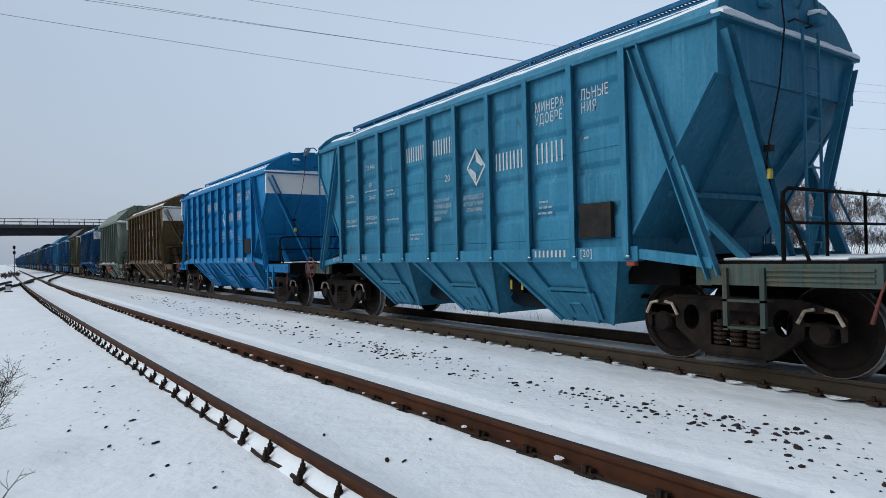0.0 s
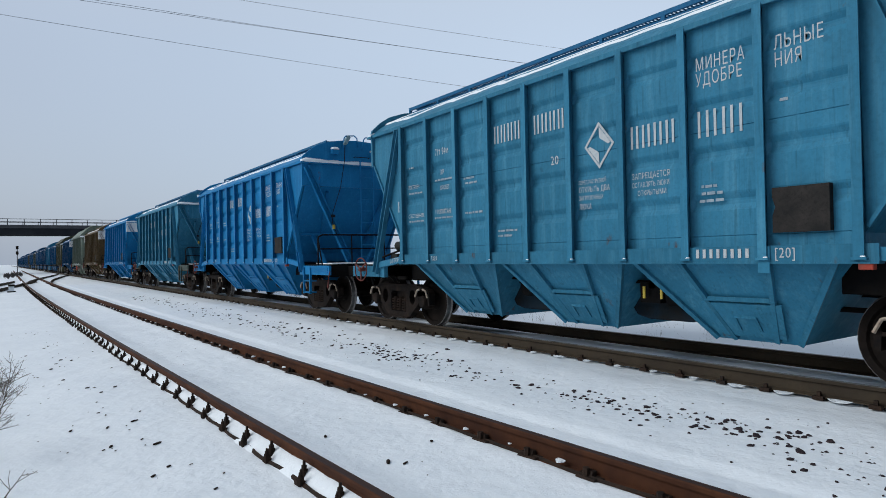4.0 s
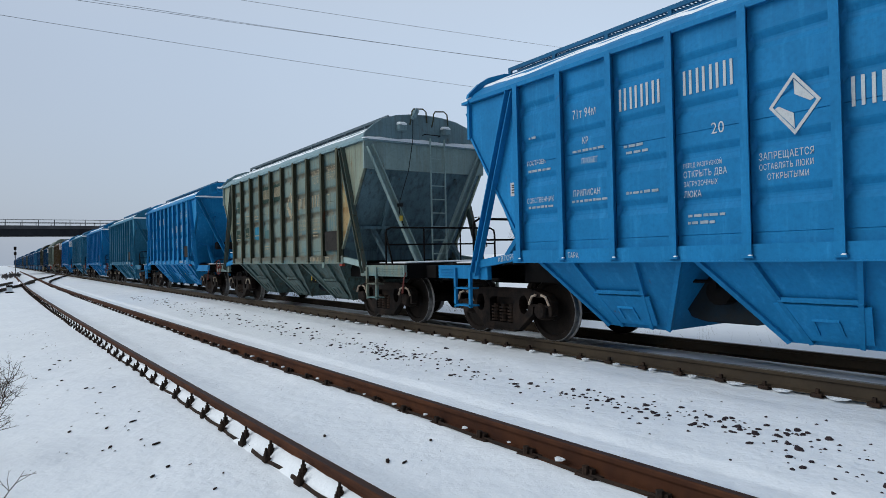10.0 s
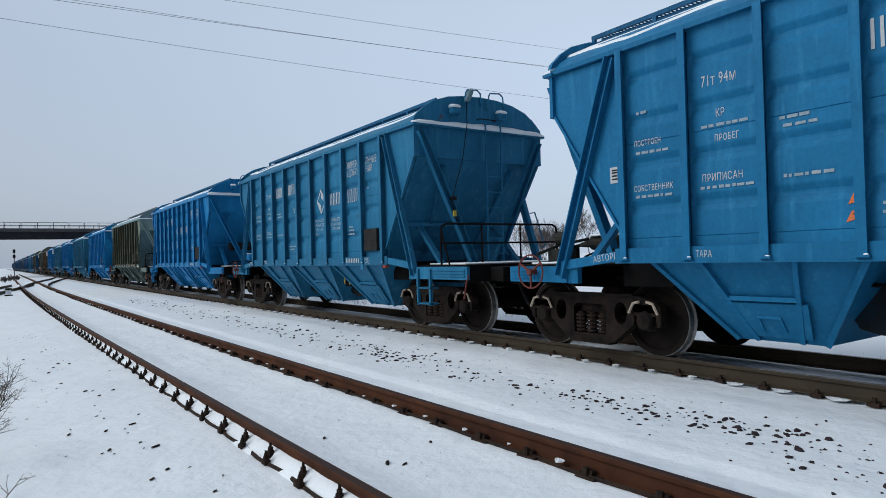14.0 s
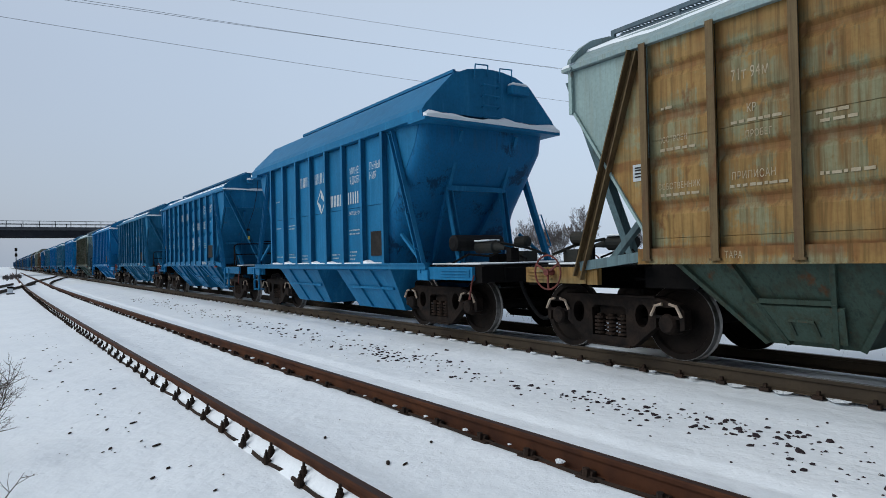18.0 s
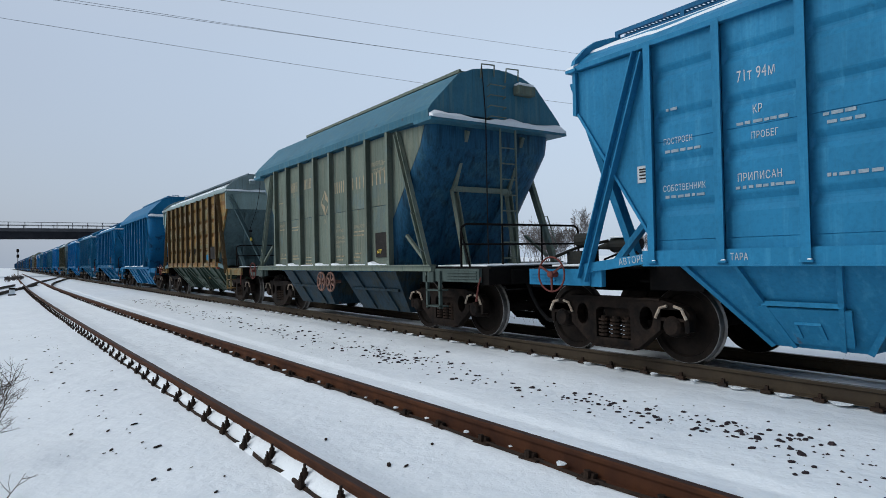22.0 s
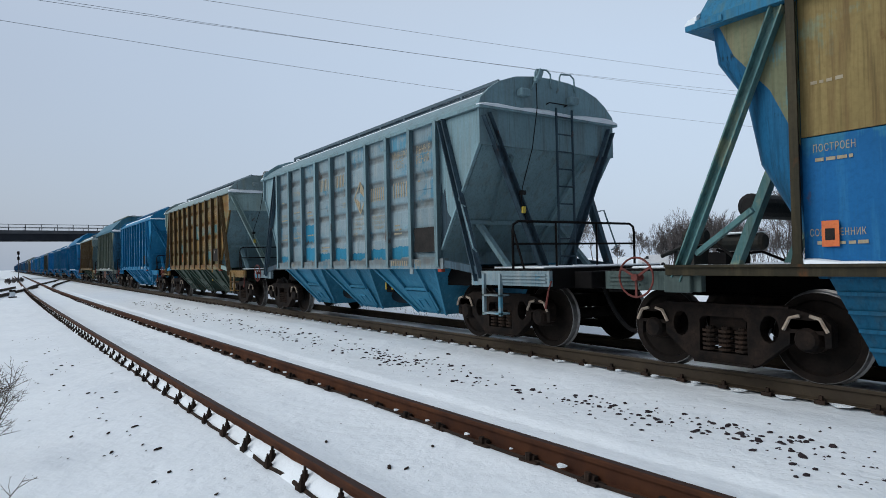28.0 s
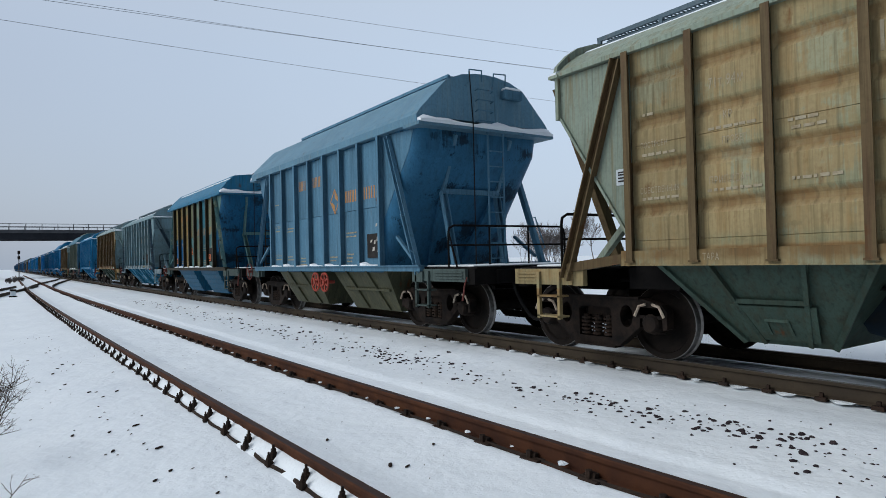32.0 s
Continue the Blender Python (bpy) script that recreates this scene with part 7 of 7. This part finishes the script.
tree_thing(*far_place(0.891, 0.454, 122), 11.2, 1, 1, 0.85, "bare_tree", "tall leafless tree with a dense rounded crown", 4)
for k, (ux, uy, h) in enumerate(((0.910, 0.415, 11.0), (0.921, 0.392, 9.6), (0.931, 0.368, 10.0), (0.938, 0.348, 9.0), (0.900, 0.437, 7.5))):
    tree_thing(*far_place(ux, uy, 118 + k * 2), h * 0.88, 20 + k, 1, 0.6)
for k in range(14):
    a = 53.7 + k * 0.42
    h = 8.2 - abs(a - 56.8) * 1.0 + 1.0 * math.sin(k * 2.2)
    tree_thing(math.sin(radians(a)) * 124, math.cos(radians(a)) * 124, max(4.5, h), 40 + k, 15, 0.5, "thicket", "grey-brown leafless thicket with snow at its foot")
for k in range(3):
    a = 59.4 + k * 0.8
    tree_thing(math.sin(radians(a)) * 120, math.cos(radians(a)) * 120, 6.4, 70 + k, 10, 0.6, "thicket", "grey-brown leafless thicket with snow at its foot")
for k in range(9):
    a = 61.4 + k * 1.15
    tree_thing(math.sin(radians(a)) * 126, math.cos(radians(a)) * 126, 4.6 + 1.2 * math.sin(k * 1.7), 80 + k, 12, 0.6, "thicket", "grey-brown leafless thicket with snow at its foot")
for k in range(3):
    tree_thing(0.35 + k * 0.75, 86 + k * 6, 0.75, 120 + k, 7, 0.6, "thicket", "low dark leafless scrub beside the turnouts")
for ux, uy, h, s in ((0.786, 0.618, 5.2, 91), (0.742, 0.670, 8.6, 92), (0.724, 0.690, 6.4, 93), (0.765, 0.644, 3.2, 94)):
    tree_thing(*far_place(ux, uy, 120), h, s, 1, 0.6)

for k in range(4):
    a = 42.6 + k * 0.75
    tree_thing(math.sin(radians(a)) * 122, math.cos(radians(a)) * 122, 6.6 + 0.7 * math.sin(k * 2.0), 100 + k, 13, 0.5, "thicket", "grey-brown leafless thicket with snow at its foot")

# ---- a white van on the lane beyond the field ----
van = tagged(new("van"), "white panel van parked beyond the snowy field", "van")
van.matrix_basis = pose(0.797 * 112, 0.604 * 112, -0.34, 0, 0, -52)
WHITE_PAINT = plain("white_van_paint", (0.72, 0.73, 0.74), (0.60, 0.61, 0.62), 2.0, 0.35)
DARK_GLASS = plain("dark_glass", (0.02, 0.024, 0.03), (0.03, 0.03, 0.035), 2.0, 0.15)
solid("body", lambda bm: slab(bm, [(-2.4, -0.9, 0.3), (2.4, -0.9, 0.3), (2.4, -0.9, 1.95), (-1.0, -0.9, 1.95), (-1.7, -0.9, 1.25), (-2.4, -0.9, 1.1)], (0, 1.8, 0)), WHITE_PAINT, van, bevel=0.05)
for y in (-0.905, 0.905):
    solid("side_window", lambda bm: slab(bm, [(-1.5, y - 0.004, 1.25), (-0.75, y - 0.004, 1.25), (-0.75, y - 0.004, 1.75), (-1.08, y - 0.004, 1.75)], (0, 0.008, 0)), DARK_GLASS, van)
    for x in (-1.55, 1.5):
        solid("wheel", lambda bm: tube(bm, [(x, y - 0.09, 0.33), (x, y + 0.09, 0.33)], 0.33, 14), HOSE, van)


# ---- dry grass in the snow beyond the train ----
def grass(bm):
    r = random.Random(8)
    for i in range(420):
        c = r.randrange(40)
        x = 10.2 + 2.2 * ((c * 0.618) % 1) + r.gauss(0, 0.12)
        y = 3.0 + c * 0.75 + r.gauss(0, 0.18)
        z = ground_z(x, y)
        h = r.uniform(0.12, 0.38)
        a, b = r.gauss(0, 0.10), r.gauss(0, 0.10)
        v = [bm.verts.new(p) for p in ((x - 0.006, y, z - 0.02), (x + 0.006, y + 0.006, z - 0.02), (x + a, y + b, z + h))]
        bm.faces.new(v)


tagged(solid("dry_grass", grass, DRY), "dry grass stalks standing out of the snow", "grass", kind="stuff")


# ---- vehicles that cross the road bridge ----
GREY_PAINT = plain("grey_van_paint", (0.42, 0.44, 0.46), (0.30, 0.31, 0.33), 1.5, 0.4)
CAR_PAINT = plain("dark_car_paint", (0.018, 0.022, 0.03), (0.03, 0.034, 0.04), 2.0, 0.3)
ROAD_TOP = 8.08
CROSSING = []


def road_vehicle(name, label, outline, half, paintwork, panes, axles, wheel_r):
    """A road vehicle with its nose towards +x, drawn from its side outline."""
    car = tagged(new(name), label, "car" if name == "car" else "van", "vehicles on the road bridge")
    solid("body", lambda bm: slab(bm, [(x, -half, z) for x, z in outline], (0, 2 * half, 0)), paintwork, car, bevel=0.05)
    for quad in panes:
        for y in (-half - 0.006, half - 0.002):
            solid("side_window", lambda bm: slab(bm, [(x, y, z) for x, z in quad], (0, 0.008, 0)), DARK_GLASS, car)
    front = max(x for x, z in outline)
    back = min(x for x, z in outline)
    solid("front_bumper", lambda bm: box(bm, front - 0.12, front + 0.06, -half + 0.04, half - 0.04, 0.28, 0.52), HOSE, car, bevel=0.03)
    solid("rear_bumper", lambda bm: box(bm, back - 0.06, back + 0.12, -half + 0.04, half - 0.04, 0.32, 0.52), HOSE, car, bevel=0.03)
    for y in (-half + 0.18, half - 0.18):
        solid("headlight", lambda bm: box(bm, front - 0.10, front + 0.02, y - 0.15, y + 0.15, 0.66, 0.84), OFFWHITE, car, bevel=0.03)
        solid("tail_light", lambda bm: box(bm, back - 0.02, back + 0.06, y - 0.09, y + 0.09, 0.80, 1.10), RED, car, bevel=0.02)
    solid("side_trim", lambda bm: box(bm, back + 0.3, front - 0.5, -half - 0.02, -half + 0.01, 0.55, 0.66), HOSE, car)
    for x in axles:
        for y in (-half + 0.08, half - 0.08):
            w = solid("wheel", lambda bm: tube(bm, [(x, y - 0.11, wheel_r), (x, y + 0.11, wheel_r)], wheel_r, 18), HOSE, car)
            solid("hub", lambda bm: tube(bm, [(x, y - 0.118, wheel_r), (x, y + 0.118, wheel_r)], wheel_r * 0.55, 12), OFFWHITE, w)
    return car


VAN_SHAPE = [(-1.0, 0.40), (1.0, 0.40), (1.0, 0.75), (0.96, 0.98), (0.72, 1.18), (0.57, 1.90), (0.46, 2.25), (0.30, 2.36), (-0.97, 2.38), (-1.0, 2.25)]


def scaled(shape, k):
    return [(x * k, z) for x, z in shape]


CROSSING.append((road_vehicle("van", "grey panel van with faint lettering crossing the road bridge", scaled(VAN_SHAPE, 3.45), 1.0, GREY_PAINT,
                              [[(1.72, 1.30), (2.42, 1.30), (2.02, 1.92), (1.66, 1.92)]], (-1.75, 2.25), 0.36), 8.15, 8.0, 16.2))
part("lettering_bar", mesh_of("van_bar", lambda bm: box(bm, -1.3, 0.9, -1.012, -1.0, 1.55, 1.72)), HOSE, CROSSING[0][0], "plain dark bar in place of writing")
CROSSING.append((road_vehicle("van", "white panel van crossing the road bridge", scaled(VAN_SHAPE, 3.15), 1.0, WHITE_PAINT,
                              [[(1.55, 1.30), (2.2, 1.30), (1.86, 1.92), (1.50, 1.92)]], (-1.6, 2.05), 0.36), 9.9, 24.0, 16.8))
CROSSING.append((road_vehicle("car", "dark low saloon car crossing the road bridge", [(-2.2, 0.35), (2.2, 0.35), (2.24, 0.62), (2.1, 0.80), (1.05, 0.94), (0.35, 1.40), (-0.75, 1.43), (-1.55, 1.02), (-2.2, 0.95)], 0.86, CAR_PAINT,
                              [[(-0.05, 0.98), (0.85, 0.98), (0.28, 1.34), (-0.05, 1.36)], [(-1.25, 1.02), (-0.12, 0.98), (-0.12, 1.36), (-0.72, 1.36)]], (-1.3, 1.38), 0.32), 3.25, 25.5, 17.5))


def motions():
    """The whole train rolls away at one gathering speed, and its wheels turn with it."""
    beats = [0, 4, 8, 12, 16, 20, 24, 28, 32]
    for wagon, y0, wheels in WAGONS:
        walk(wagon, [(t, pose(TRAIN_X, y0 + run_of_train(t), 0)) for t in beats])
        for wheel, dy in wheels:
            walk(wheel, [(k / 10, Matrix.Translation((0, dy, 0.478)) @ Matrix.Rotation(-run_of_train(k / 10) / 0.478, 4, "X")) for k in range(321)])
    # three road vehicles drive over the bridge, one after another
    for car, x0, t0, v in CROSSING:
        walk(car, [(k / 5, pose(min(56.0, max(-66.0, x0 + v * (k / 5 - t0))), 132.6, ROAD_TOP)) for k in range(161)])


motions()
